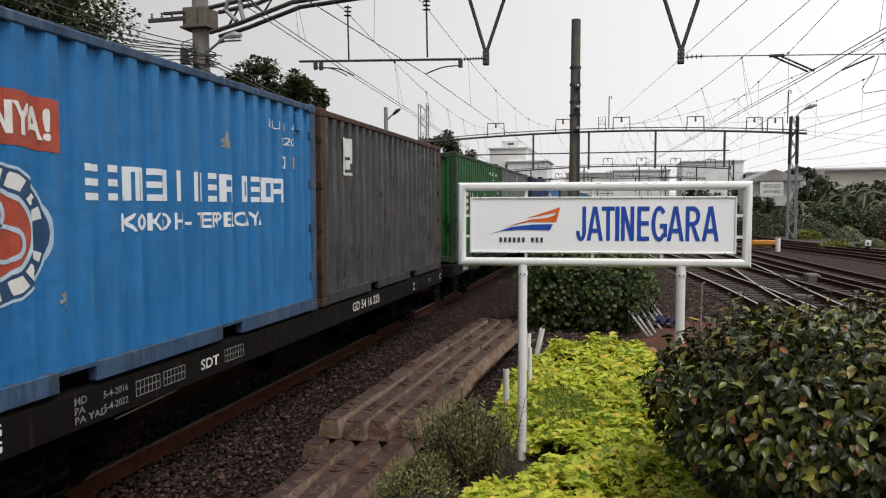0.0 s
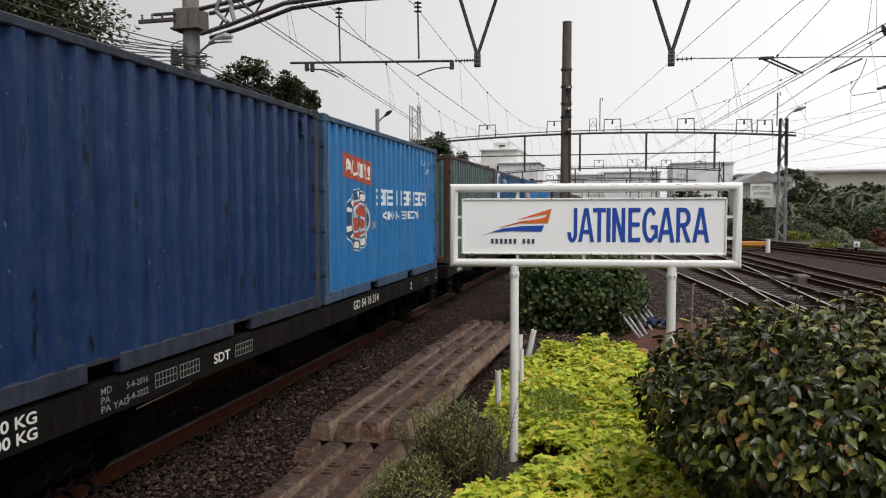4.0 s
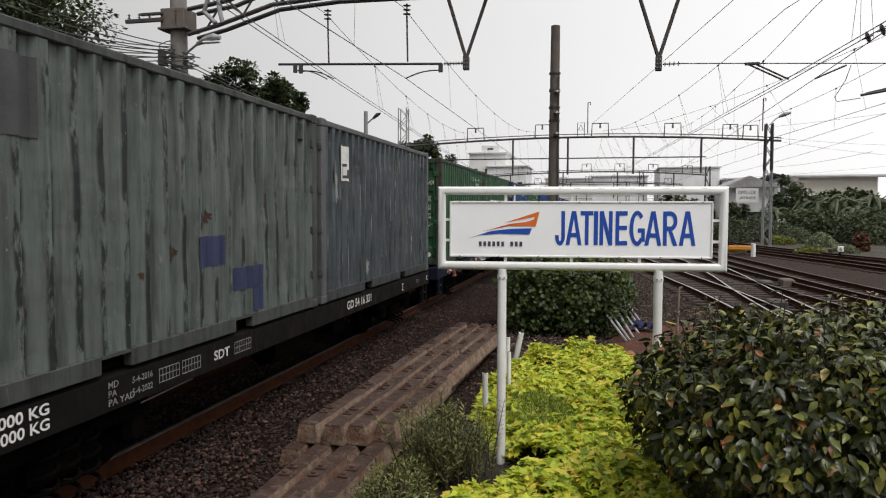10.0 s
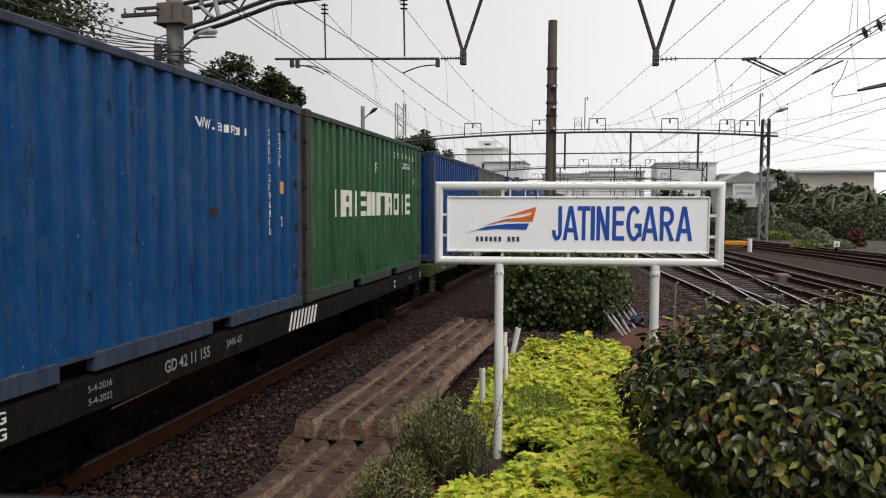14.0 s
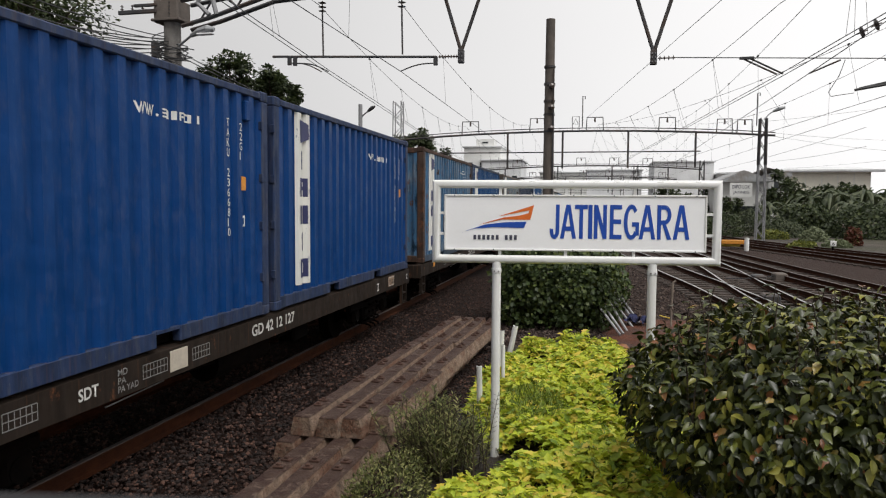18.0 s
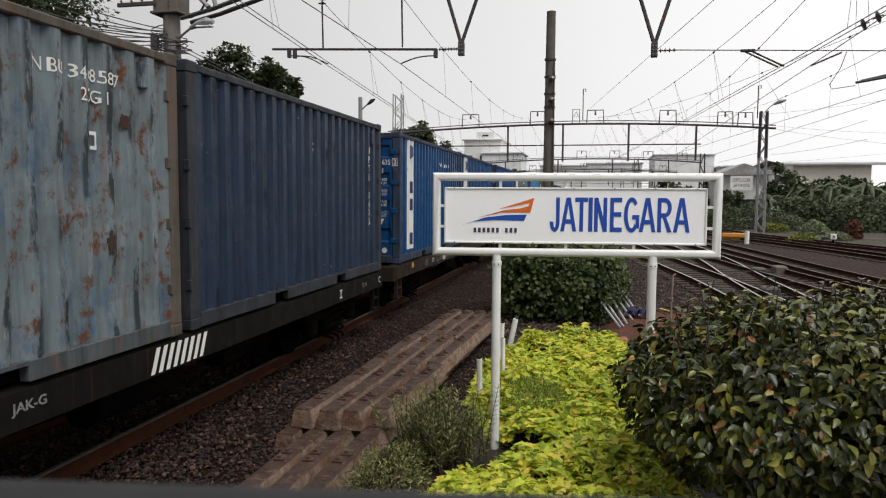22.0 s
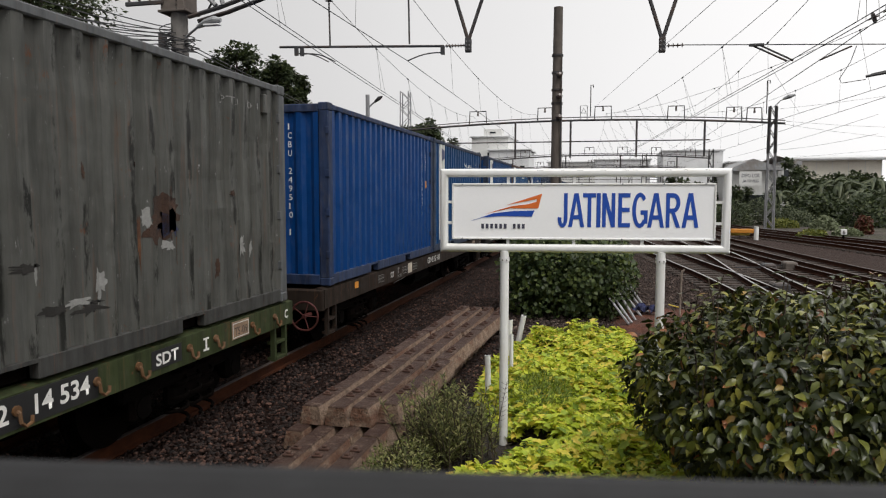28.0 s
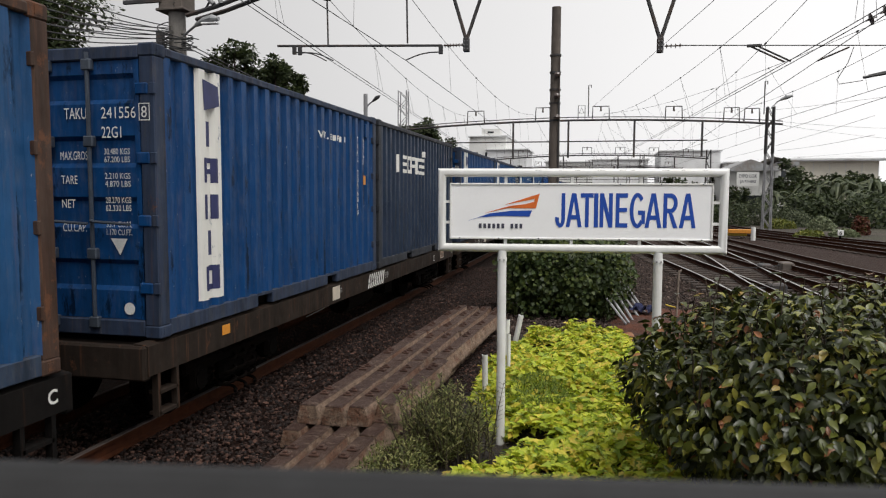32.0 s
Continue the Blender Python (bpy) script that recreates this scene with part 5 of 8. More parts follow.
GROUND_Z = -0.22
m = Mesh()
xs = [-600, -200, -60, -30, -14, -8, -3.9, -2.4, 2.0, 9, 14, 30, 80, 250, 700]
ys = [-300, -60, -10, 0, 5, 8, 10, 12, 15, 20, 30, 45, 60, 100, 200, 500, 1500]
for i, a in enumerate(xs[:-1]):
    for j, b in enumerate(ys[:-1]):
        m.quad((a, b, GROUND_Z), (xs[i + 1], b, GROUND_Z), (xs[i + 1], ys[j + 1], GROUND_Z), (a, ys[j + 1], GROUND_Z))
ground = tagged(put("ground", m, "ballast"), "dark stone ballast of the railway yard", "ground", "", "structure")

RAIL = [(-0.055, -0.15), (0.055, -0.15), (0.055, -0.138), (0.012, -0.12), (0.010, -0.04), (0.032, -0.032), (0.034, -0.004), (-0.034, -0.004), (-0.032, -0.032), (-0.010, -0.04), (-0.012, -0.12), (-0.055, -0.138)]
HEAD = [(-0.030, -0.004), (0.030, -0.004), (0.026, 0.001), (-0.026, 0.001)]


def rail(parent, path, worn=False):
    r = part("rail", Mesh().extrude(RAIL, path), "rail_rust", parent)
    part("rail_head", Mesh().extrude(HEAD, path), "rail_worn" if worn else "rail_top", r, "polished rail head")


def curve_points(path, step=2.0):
    """A smooth path through plan points."""
    out = []
    n = len(path)
    for i in range(n - 1):
        p0, p1, p2, p3 = [np.array(path[min(max(i + k, 0), n - 1)], float) for k in (-1, 0, 1, 2)]
        k = max(1, int(np.linalg.norm(p2 - p1) / step))
        for s in range(k):
            u = s / k
            a, b = (p2 - p0) / 2, (p3 - p1) / 2
            q = p1 + a * u + (3 * (p2 - p1) - 2 * a - b) * u * u + (2 * (p1 - p2) + a + b) * u ** 3
            out.append((q[0], q[1], 0.0))
    out.append((*path[-1], 0.0))
    return out


SLEEPER = Mesh().box(-1.0, 1.0, -0.11, 0.11, -0.34, -0.152, 0.02).data("sleeper")


def track(name_label, centre, worn=False, sleepers=(0, 40), gauge=0.567, step=0.6):
    t = thing("railway_track", name_label, "track", "tracks of the yard", kind="structure")
    pts = [Vector(p) for p in curve_points(centre)]
    for s in (-1, 1):
        path = []
        for j, p in enumerate(pts):
            d = (pts[min(j + 1, len(pts) - 1)] - pts[max(j - 1, 0)]).normalized()
            path.append(p + Vector((d.y, -d.x, 0)) * s * gauge)
        rail(t, path, worn)
    run = 0.0
    for a, b in zip(pts, pts[1:]):
        d = (b - a)
        if d.length < 1e-6:
            continue
        while run < d.length:
            q = a + d * (run / d.length)
            if sleepers[0] < q.y < sleepers[1]:
                part("sleeper", SLEEPER, "sleeper", t, at=pose(q.x, q.y, 0, 0, 0, math.degrees(math.atan2(d.y, d.x)) - 90 + rng.uniform(-1, 1)))
            run += step
        run -= d.length
    return t


track("rusty running track under the goods train", [(TRACK_X, -40), (TRACK_X, 60), (TRACK_X, 330)], True, (0, 0))
track("polished yard track curving towards the station", [(4.6, 5), (3.87, 15.2), (3.34, 21.5), (2.6, 27.5), (0.6, 46), (-1.6, 80), (-3, 140), (-3, 320)], False, (11, 45))
track("polished crossover track in the yard", [(4.65, 3), (4.47, 14), (4.38, 21), (4.48, 29.5), (4.1, 42), (2.6, 62), (1.6, 90)], False, (11, 45))
track("rusty-sided yard track beside the crossover", [(7.9, 6), (6.7, 16.5), (6.35, 19.5), (5.35, 27.2), (3.6, 42), (1.4, 66), (0.2, 100), (0, 300)], True, (12, 45))
track("yard track along the far side", [(10.5, 6), (8.0, 20.5), (6.5, 35), (5.6, 46), (4.0, 70), (3, 110), (3, 300)], True, (14, 45))
track("outer yard track beside the bushes", [(15, 20), (12.1, 32), (11.2, 37), (8.6, 48.5), (6.6, 62), (5.6, 90), (5.5, 300)], True, (20, 60))
track("outermost siding beside the bushes", [(20, 20), (14.6, 36), (11.4, 47), (9.2, 60), (8, 90), (8, 300)], True, (20, 60))

# ---- station name board ----
SIGN_POSE = pose(-0.951, 6.732, -0.15, 0, 0, 7)
sign = thing("station_sign", "white station name board on two white posts in the garden bed", "sign", at=SIGN_POSE)
S0, S1, SZ0, SZ1 = -0.63, 2.105, 1.89, 2.695
TR = 0.04


def rounded_frame(x0, x1, z0, z1, r, rad, n=10):
    """A round tube bent to a rectangle with mitred corners."""
    m = Mesh()
    for x, z, dx, dz in ((x0, z0, -1, -1), (x1, z0, 1, -1), (x1, z1, 1, 1), (x0, z1, -1, 1)):
        for s in range(n):
            w = 6.28319 * s / n
            m.v.append((x + dx * rad * math.cos(w), rad * math.sin(w), z + dz * rad * math.cos(w)))
    for c in range(4):
        for s in range(n):
            m.f.append((c * n + s, c * n + (s + 1) % n, (c + 1) % 4 * n + (s + 1) % n, (c + 1) % 4 * n + s))
    me = m.data("outer_frame", True)
    me.set_sharp_from_angle(angle=0.7)
    return me


part("outer_frame", rounded_frame(S0 + TR, S1 - TR, SZ0 + TR, SZ1 - TR, 0.02, TR, 16), "white_steel", sign, "white tubular frame")
for k in range(9):
    x = 0.3 + 0.19 * k + rng.uniform(-0.06, 0.06)
    part("paint_chip", Mesh().box(x, x + rng.uniform(0.02, 0.07), -0.033, -0.028, SZ1 - 0.021, SZ1 - 0.016), "chip", sign)
BX0, BX1, BZ0, BZ1 = S0 + 0.118, S1 - 0.14, SZ0 + 0.125, SZ1 - 0.14
part("board", Mesh().box(BX0, BX1, -0.02, 0.02, BZ0, BZ1, 0.006), "sign_white", sign, "white enamel board")
m = Mesh()
for a, b, c, d in ((BX0, BX1, BZ0, BZ0 + 0.018), (BX0, BX1, BZ1 - 0.018, BZ1), (BX0, BX0 + 0.018, BZ0, BZ1), (BX1 - 0.018, BX1, BZ0, BZ1)):
    m.box(a, b, -0.03, -0.015, c, d, 0.004)
part("board_rim", m, "white_steel", sign)
for x in (0.03, 0.66, 1.30):
    part("tab", Mesh().box(x - 0.014, x + 0.014, -0.01, 0.01, SZ0 + 0.06, BZ0 + 0.005), "white_steel", sign)
    part("tab", Mesh().box(x - 0.014, x + 0.014, -0.01, 0.01, BZ1 - 0.005, SZ1 - 0.06), "white_steel", sign)
for z in (BZ0 + 0.16, BZ0 + 0.36):
    part("tab", Mesh().box(S0 + 0.05, BX0 + 0.005, -0.01, 0.01, z - 0.013, z + 0.013), "white_steel", sign)
    part("tab", Mesh().box(BX1 - 0.005, S1 - 0.05, -0.01, 0.01, z - 0.013, z + 0.013), "white_steel", sign)
for x in np.linspace(BX0 + 0.1, BX1 - 0.1, 7):
    for z in (BZ0 + 0.009, BZ1 - 0.009):
        part("rivet", Mesh().tube([(x, -0.036, z), (x, -0.028, z)], 0.006, 8), "steel_grey", sign)
for x in (0.0, 1.478):
    p = part("post", Mesh().tube([(x, 0, -0.25), (x, 0, 1.90)], 0.043, 18), "white_steel", sign, "round white post")
    part("collar", Mesh().tube([(x, 0, 1.80), (x, 0, 1.84)], 0.048, 18), "white_steel", p)
    for k in range(2):
        part("bolt", Mesh().tube([(x - 0.02 + 0.04 * k, -0.052, 1.815), (x - 0.02 + 0.04 * k, -0.04, 1.815)], 0.007, 6), "chip", p)
BW, BH = BX1 - BX0, BZ1 - BZ0


def capital(ch, w, s, b):
    """Pieces of a bold condensed capital of height 1 and width w; s and b are its upright and level strokes."""
    def bar(x0, x1, z0, z1):
        return [(x0, z0), (x1, z0), (x1, z1), (x0, z1)]

    def arc(cx, cz, rx, rz, a0, a1, n=14):
        out = []
        for i in range(n):
            p, q = (math.radians(a0 + (a1 - a0) * k / n) for k in (i, i + 1))
            out.append([(cx + r * math.cos(v), cz + h * math.sin(v)) for r, h, v in ((rx, rz, p), (rx, rz, q), (rx - s, rz - b, q), (rx - s, rz - b, p))])
        return out
    if ch == "I":
        return [bar(0, w, 0, 1)]
    if ch == "T":
        return [bar(0, w, 1 - b, 1), bar((w - s) / 2, (w + s) / 2, 0, 1 - b)]
    if ch == "E":
        return [bar(0, s, 0, 1), bar(s, w, 0, b), bar(s, w * 0.95, 0.5 - b * 0.4, 0.5 + b * 0.6), bar(s, w, 1 - b, 1)]
    if ch == "N":
        return [bar(0, s, 0, 1), bar(w - s, w, 0, 1), [(w - s * 1.05, 0), (w - s * 0.02, 0), (s * 1.05, 1), (s * 0.02, 1)]]
    if ch == "A":
        k = s * 1.02
        return [[(0, 0), (k, 0), (w / 2 + k * 0.12, 0.86), (w / 2 + k * 0.58, 1), (w / 2 - k * 0.58, 1)], [(w - k, 0), (w, 0), (w / 2 + k * 0.58, 1), (w / 2 + k * 0.0, 1), (w / 2 - k * 0.12, 0.86)], bar(w * 0.23, w * 0.77, 0.23, 0.23 + b)]
    if ch == "J":
        return [bar(w - s, w, 0.26, 1)] + arc(w / 2, 0.26, w / 2, 0.275, 0, -188)
    if ch == "R":
        c = w * 0.5
        return [bar(0, s, 0, 1), bar(s, c, 1 - b, 1), bar(s, c, 0.43, 0.43 + b)] + arc(c, 0.715, w * 0.47, 0.285, -90, 90) + [[(w - s * 1.15, 0), (w, 0), (w * 0.62, 0.43), (w * 0.62 - s * 0.95, 0.43)]]
    return arc(w / 2, 0.5, w / 2, 0.515, 42, 318, 26) + [bar(w - s * 0.95, w, 0.11, 0.5), bar(w * 0.54, w - s * 0.95, 0.5 - b, 0.5)]


CAPS_H = 0.324
for ch, x0, x1 in zip("JATINEGARA", (610, 664, 738, 806, 835, 915, 985, 1061, 1152, 1231), (660, 745, 803, 827, 900, 975, 1062, 1144, 1224, 1313)):
    w_ = (x1 - x0) / 1334 * BW
    m = Mesh()
    for i, pts in enumerate(capital(ch, w_ / CAPS_H, 0.108, 0.128)):
        m.quad(*[(x * CAPS_H, -0.0002 * (i % 5), z * CAPS_H) for x, z in pts])
    part("lettering", m, "sign_blue", sign, "deep blue letter of the station name", at=pose(BX0 + 0.027 + (x0 - 78) / 1334 * BW, -0.0235, BZ0 + 0.122))
L0, LZ = BX0 + 0.175, BZ0 + 0.175


def flat(pts, material, label):
    mm = Mesh()
    mm.quad(*[(L0 + a, -0.0245, LZ + b) for a, b in pts])
    part("emblem_stripe", mm, material, sign, label)


flat([(0, 0), (0.12, 0.035), (0.30, 0.05), (0.595, 0.045), (0.62, 0.105), (0.42, 0.10), (0.22, 0.075)], "sign_blue", "blue emblem stripe")
flat([(0.15, 0.07), (0.33, 0.125), (0.625, 0.125), (0.66, 0.195), (0.56, 0.165), (0.40, 0.145)], "sign_orange", "orange emblem stripe")
flat([(0.35, 0.155), (0.52, 0.21), (0.69, 0.265), (0.655, 0.125), (0.62, 0.125), (0.645, 0.215), (0.50, 0.185)], "sign_orange", "orange emblem stripe")
for k in range(10):
    if k != 6:
        x = BX0 + 0.285 + k * 0.0435
        part("caption_bar", Mesh().box(x, x + 0.026, -0.0245, -0.021, BZ0 + 0.105, BZ0 + 0.15), "sign_ink", sign)

# ---- overhead line ----
def insulator(parent, a, b, discs=5, r=0.06, label="ribbed brown insulator"):
    a, b = Vector(a), Vector(b)
    m = Mesh().tube([a, b], 0.018, 6)
    for k in range(discs):
        p = a.lerp(b, (k + 0.5) / discs)
        d = (b - a).normalized() * 0.012
        m.tube([p - d, p, p + d], [r * 0.6, r, r * 0.5], 12)
    return part("insulator", m, "insulator", parent, label)


NEAR_Y = 16.5
portal = thing("catenary_portal", "dark steel catenary portal on a round concrete mast", "portal")
part("mast", Mesh().tube([(-10.86, NEAR_Y, -0.3), (-10.86, NEAR_Y, 9.5)], [0.24, 0.2], 18), "mast_concrete", portal, "round grey concrete mast")
m = Mesh().box(-11.2, -10.52, NEAR_Y - 0.3, NEAR_Y + 0.3, 6.98, 7.5, 0.02)
m.box(-11.26, -10.46, NEAR_Y - 0.34, NEAR_Y + 0.34, 6.96, 7.02, 0.01)
clamp = part("clamp", m, "pole_brown", portal, "brown bolted clamp box")
for k in range(5):
    part("bolt", Mesh().tube([(-10.74, NEAR_Y - 0.33, 7.05 + 0.09 * k), (-10.74, NEAR_Y - 0.29, 7.05 + 0.09 * k)], 0.02, 6), "chip", clamp)
part("crossarm", Mesh().box(-12.2, -11.1, NEAR_Y - 0.35, NEAR_Y - 0.27, 7.16, 7.26, 0.01), "gantry", portal)
part("crossarm", Mesh().box(-11.75, -11.1, NEAR_Y - 0.35, NEAR_Y - 0.27, 7.33, 7.40, 0.01), "gantry", portal)
for x in (-12.1, -11.8, -11.5):
    insulator(portal, (x, NEAR_Y - 0.31, 7.26), (x, NEAR_Y - 0.31, 7.40), 2, 0.045)
# bracket arm and the portal beam that it carries
for dy in (-0.22, 0.22):
    for pts in ([(-10.45, 6.82), (-9.6, 7.0), (-8.1, 7.42), (-6.5, 7.52), (13.5, 7.25)], [(-10.45, 7.45), (-9.3, 7.6), (-8.1, 7.98), (-6.5, 8.12), (13.5, 7.85)]):
        for a, b in zip(pts, pts[1:]):
            part("chord", Mesh().tube([(a[0], NEAR_Y + dy, a[1]), (b[0], NEAR_Y + dy, b[1])], 0.055, 6), "gantry", portal)
for k in range(24):
    x = -9.9 + k * 1.0
    za, zb = np.interp((x, x + 0.5), (-10.45, -8.1, -6.5, 13.5), (6.82, 7.42, 7.52, 7.25)), np.interp((x + 0.5,), (-10.45, -8.1, -6.5, 13.5), (7.45, 7.98, 8.12, 7.85))
    part("lacing", Mesh().tube([(x, NEAR_Y - 0.22, za[0]), (x + 0.5, NEAR_Y - 0.22, zb[0])], 0.028, 5), "gantry", portal)
    part("lacing", Mesh().tube([(x + 0.5, NEAR_Y - 0.22, zb[0]), (x + 1.0, NEAR_Y - 0.22, np.interp(x + 1.0, (-10.45, -8.1, -6.5, 13.5), (6.82, 7.42, 7.52, 7.25)))], 0.028, 5), "gantry", portal)
m = Mesh()
for s in (-1, 1):
    m.tube([(-9.55 + 0.1 * s, NEAR_Y - 0.25, 7.05), (-9.75 + 0.22 * s, NEAR_Y - 0.25, 7.35), (-9.7 + 0.12 * s, NEAR_Y - 0.25, 7.75), (-9.45, NEAR_Y - 0.25, 8.2)], 0.06, 8)
part("curved_strut", m, "gantry_grey", portal, "pale curved pipe strut")
part("far_mast", Mesh().tube([(13.5, NEAR_Y, -0.3), (13.5, NEAR_Y, 9.0)], [0.24, 0.2], 16), "mast_concrete", portal)


def vee(x, z, wl, wr):
    """A V-shaped drop hanger with its bolted plate."""
    for dx in (-wl, wr):
        part("hanger_leg", Mesh().tube([(x, NEAR_Y, z + 0.12), (x + dx, NEAR_Y, z + 1.62)], 0.042, 6), "gantry", portal)
    p = part("hanger_plate", Mesh().box(x - 0.07, x + 0.07, NEAR_Y - 0.07, NEAR_Y + 0.07, z - 0.14, z + 0.18, 0.01), "gantry", portal)
    for k in range(6):
        part("bolt", Mesh().tube([(x - 0.035 + 0.07 * (k % 2), NEAR_Y - 0.085, z - 0.08 + 0.09 * (k // 2)), (x - 0.035 + 0.07 * (k % 2), NEAR_Y - 0.068, z - 0.08 + 0.09 * (k // 2))], 0.016, 6), "gantry_grey", p)


vee(-3.23, 5.80, 0.46, 0.52)
vee(1.15, 5.60, 0.47, 0.46)
part("registration_pipe", Mesh().tube([(-8.05, NEAR_Y, 6.0), (-3.82, NEAR_Y, 5.83)], 0.03, 8), "gantry", portal, "long horizontal registration pipe")
insulator(portal, (-3.78, NEAR_Y, 5.83), (-3.3, NEAR_Y, 5.82), 7, 0.05)
for x in (-6.7, -4.67):
    part("drop_rod", Mesh().tube([(x, NEAR_Y, 5.92), (x - 0.02, NEAR_Y, 7.0)], 0.022, 6), "gantry", portal)
    insulator(portal, (x - 0.02, NEAR_Y, 7.0), (x - 0.02, NEAR_Y, 7.3), 3, 0.1)


def steady(x0, z0, x1, z1, sag=0.1):
    pts = [(x0 + (x1 - x0) * u, NEAR_Y, z0 + (z1 - z0) * u + sag * math.sin(math.pi * u)) for u in np.linspace(0, 1, 7)]
    part("steady_arm", Mesh().tube(pts, 0.016, 6), "gantry", portal)
    part("bracket", Mesh().box(x0 - 0.05, x0 + 0.05, NEAR_Y - 0.03, NEAR_Y + 0.03, z0 - 0.05, z0 + 0.16, 0.01), "gantry", portal)


steady(-3.85, 5.68, -4.72, 5.52, 0.06)
steady(-7.45, 5.80, -6.57, 5.58, 0.08)
steady(-7.6, 5.82, -6.75, 5.58, 0.08)
insulator(portal, (1.24, NEAR_Y, 5.60), (1.62, NEAR_Y, 5.60), 4, 0.06)
part("span_wire", Mesh().tube([(1.62, NEAR_Y, 5.60), (13.3, NEAR_Y, 5.1)], 0.012, 5), "wire", portal)
for a, b in (((3.0, 5.53), (3.72, 5.16)), ((3.15, 5.53), (3.84, 5.17)), ((4.96, 5.42), (4.36, 5.16)), ((7.6, 5.3), (8.2, 5.16))):
    part("steady_arm", Mesh().tube([(a[0], NEAR_Y, a[1]), (b[0], NEAR_Y, b[1])], 0.02, 6), "gantry", portal)
part("bracket", Mesh().box(2.95, 3.25, NEAR_Y - 0.03, NEAR_Y + 0.03, 5.5, 5.56, 0.01), "gantry", portal)
insulator(portal, (5.8, NEAR_Y, 5.39), (6.3, NEAR_Y, 5.37), 3, 0.09)

# street lamp and service cables on the mast
lamp = thing("street_lamp", "grey street lamp head clamped to the concrete mast", "lamp")
part("arm", Mesh().tube([(-10.62, NEAR_Y - 0.1, 6.35), (-10.2, NEAR_Y - 0.3, 6.5), (-10.0, NEAR_Y - 0.4, 6.56)], 0.03, 8), "lamp_grey", lamp)
m = Mesh()
m.tube([(-10.1, NEAR_Y - 0.36, 6.53), (-9.85, NEAR_Y - 0.42, 6.6), (-9.55, NEAR_Y - 0.48, 6.63), (-9.38, NEAR_Y - 0.5, 6.62)], [0.05, 0.09, 0.11, 0.05], 10)
part("head", m, "lamp_grey", lamp, "grey lamp housing")
part("lens", Mesh().box(-9.85, -9.42, NEAR_Y - 0.55, NEAR_Y - 0.4, 6.50, 6.54, 0.01), "sign_white", lamp)
cables = thing("service_cables", "tangle of black service cables round the concrete mast", "cables")
for k in range(10):
    z = 6.55 - 0.07 * (k % 5)
    y = NEAR_Y - 0.28 + 0.03 * k
    e = Vector((-8.2 - 0.16 * k, 4.5, 5.55 - 0.10 * (k % 5) - 0.02 * k))
    pts = [tuple(Vector((-10.86 - 0.05 * (k % 3), y, z)).lerp(e, u) - Vector((0, 0, (0.25 + 0.03 * k) * 4 * u * (1 - u)))) for u in np.linspace(0, 1, 12)]
    part("cable", Mesh().tube(pts, 0.013, 5), "wire", cables)
for k in range(16):
    a0 = rng.uniform(0, 6)
    rr = 0.26 + rng.uniform(0, 0.2)
    zc = 6.25 + rng.uniform(-0.3, 0.3)
    pts = [(-10.86 + 0.12 + rr * math.cos(a0 + u * 5) * 1.4, NEAR_Y - 0.25 + 0.2 * math.sin(a0 + u * 4), zc + 0.25 * math.sin(a0 + u * 3) - 0.2 * u) for u in np.linspace(0, 1, 10)]
    part("cable_loop", Mesh().tube(pts, 0.014, 5), "wire", cables)
part("junction_box", Mesh().box(-11.3, -11.12, NEAR_Y - 0.3, NEAR_Y - 0.15, 6.05, 6.45, 0.02), "gantry", cables)
for k in range(2):
    part("cable", Mesh().tube([(-10.6, NEAR_Y - 0.2, 6.2 - 0.1 * k)] + [(-10.6 - 5.5 * u, NEAR_Y + 44 * u, 6.2 - 0.1 * k - 2.2 * u * (1 - u) + 0.6 * u) for u in (0.2, 0.4, 0.6, 0.8, 1)], 0.014, 5), "wire", cables)

# tall bare concrete pole behind the name board
pole = thing("concrete_pole", "tall brown-grey concrete pole with iron bands", "pole")
part("shaft", Mesh().tube([(-1.32, 19, -0.3), (-1.315, 19, 5.9), (-1.31, 19, 7.2)], [0.165, 0.125, 0.118], 18), "pole_brown", pole)
m = Mesh()
part("cap", Mesh().tube([(-1.31, 19, 7.18), (-1.31, 19, 7.22)], 0.12, 18), "pole_brown", pole)
for z in (4.25, 4.7, 5.5, 5.05, 5.95):
    part("band", Mesh().tube([(-1.317, 19, z), (-1.317, 19, z + 0.05)], 0.15, 16), "gantry", pole, "dark iron band")
for z in (4.35, 4.9, 5.45):
    part("spool", Mesh().tube([(-1.25, 18.82, z - 0.06), (-1.25, 18.82, z), (-1.25, 18.82, z + 0.06)], [0.06, 0.09, 0.06], 12), "insulator", pole)
part("conduit", Mesh().tube([(-1.2, 18.86, 0), (-1.2, 18.86, 5.9)], 0.022, 6), "gantry", pole)

# far portal: lattice mast, tubular beams and pantograph-like frames


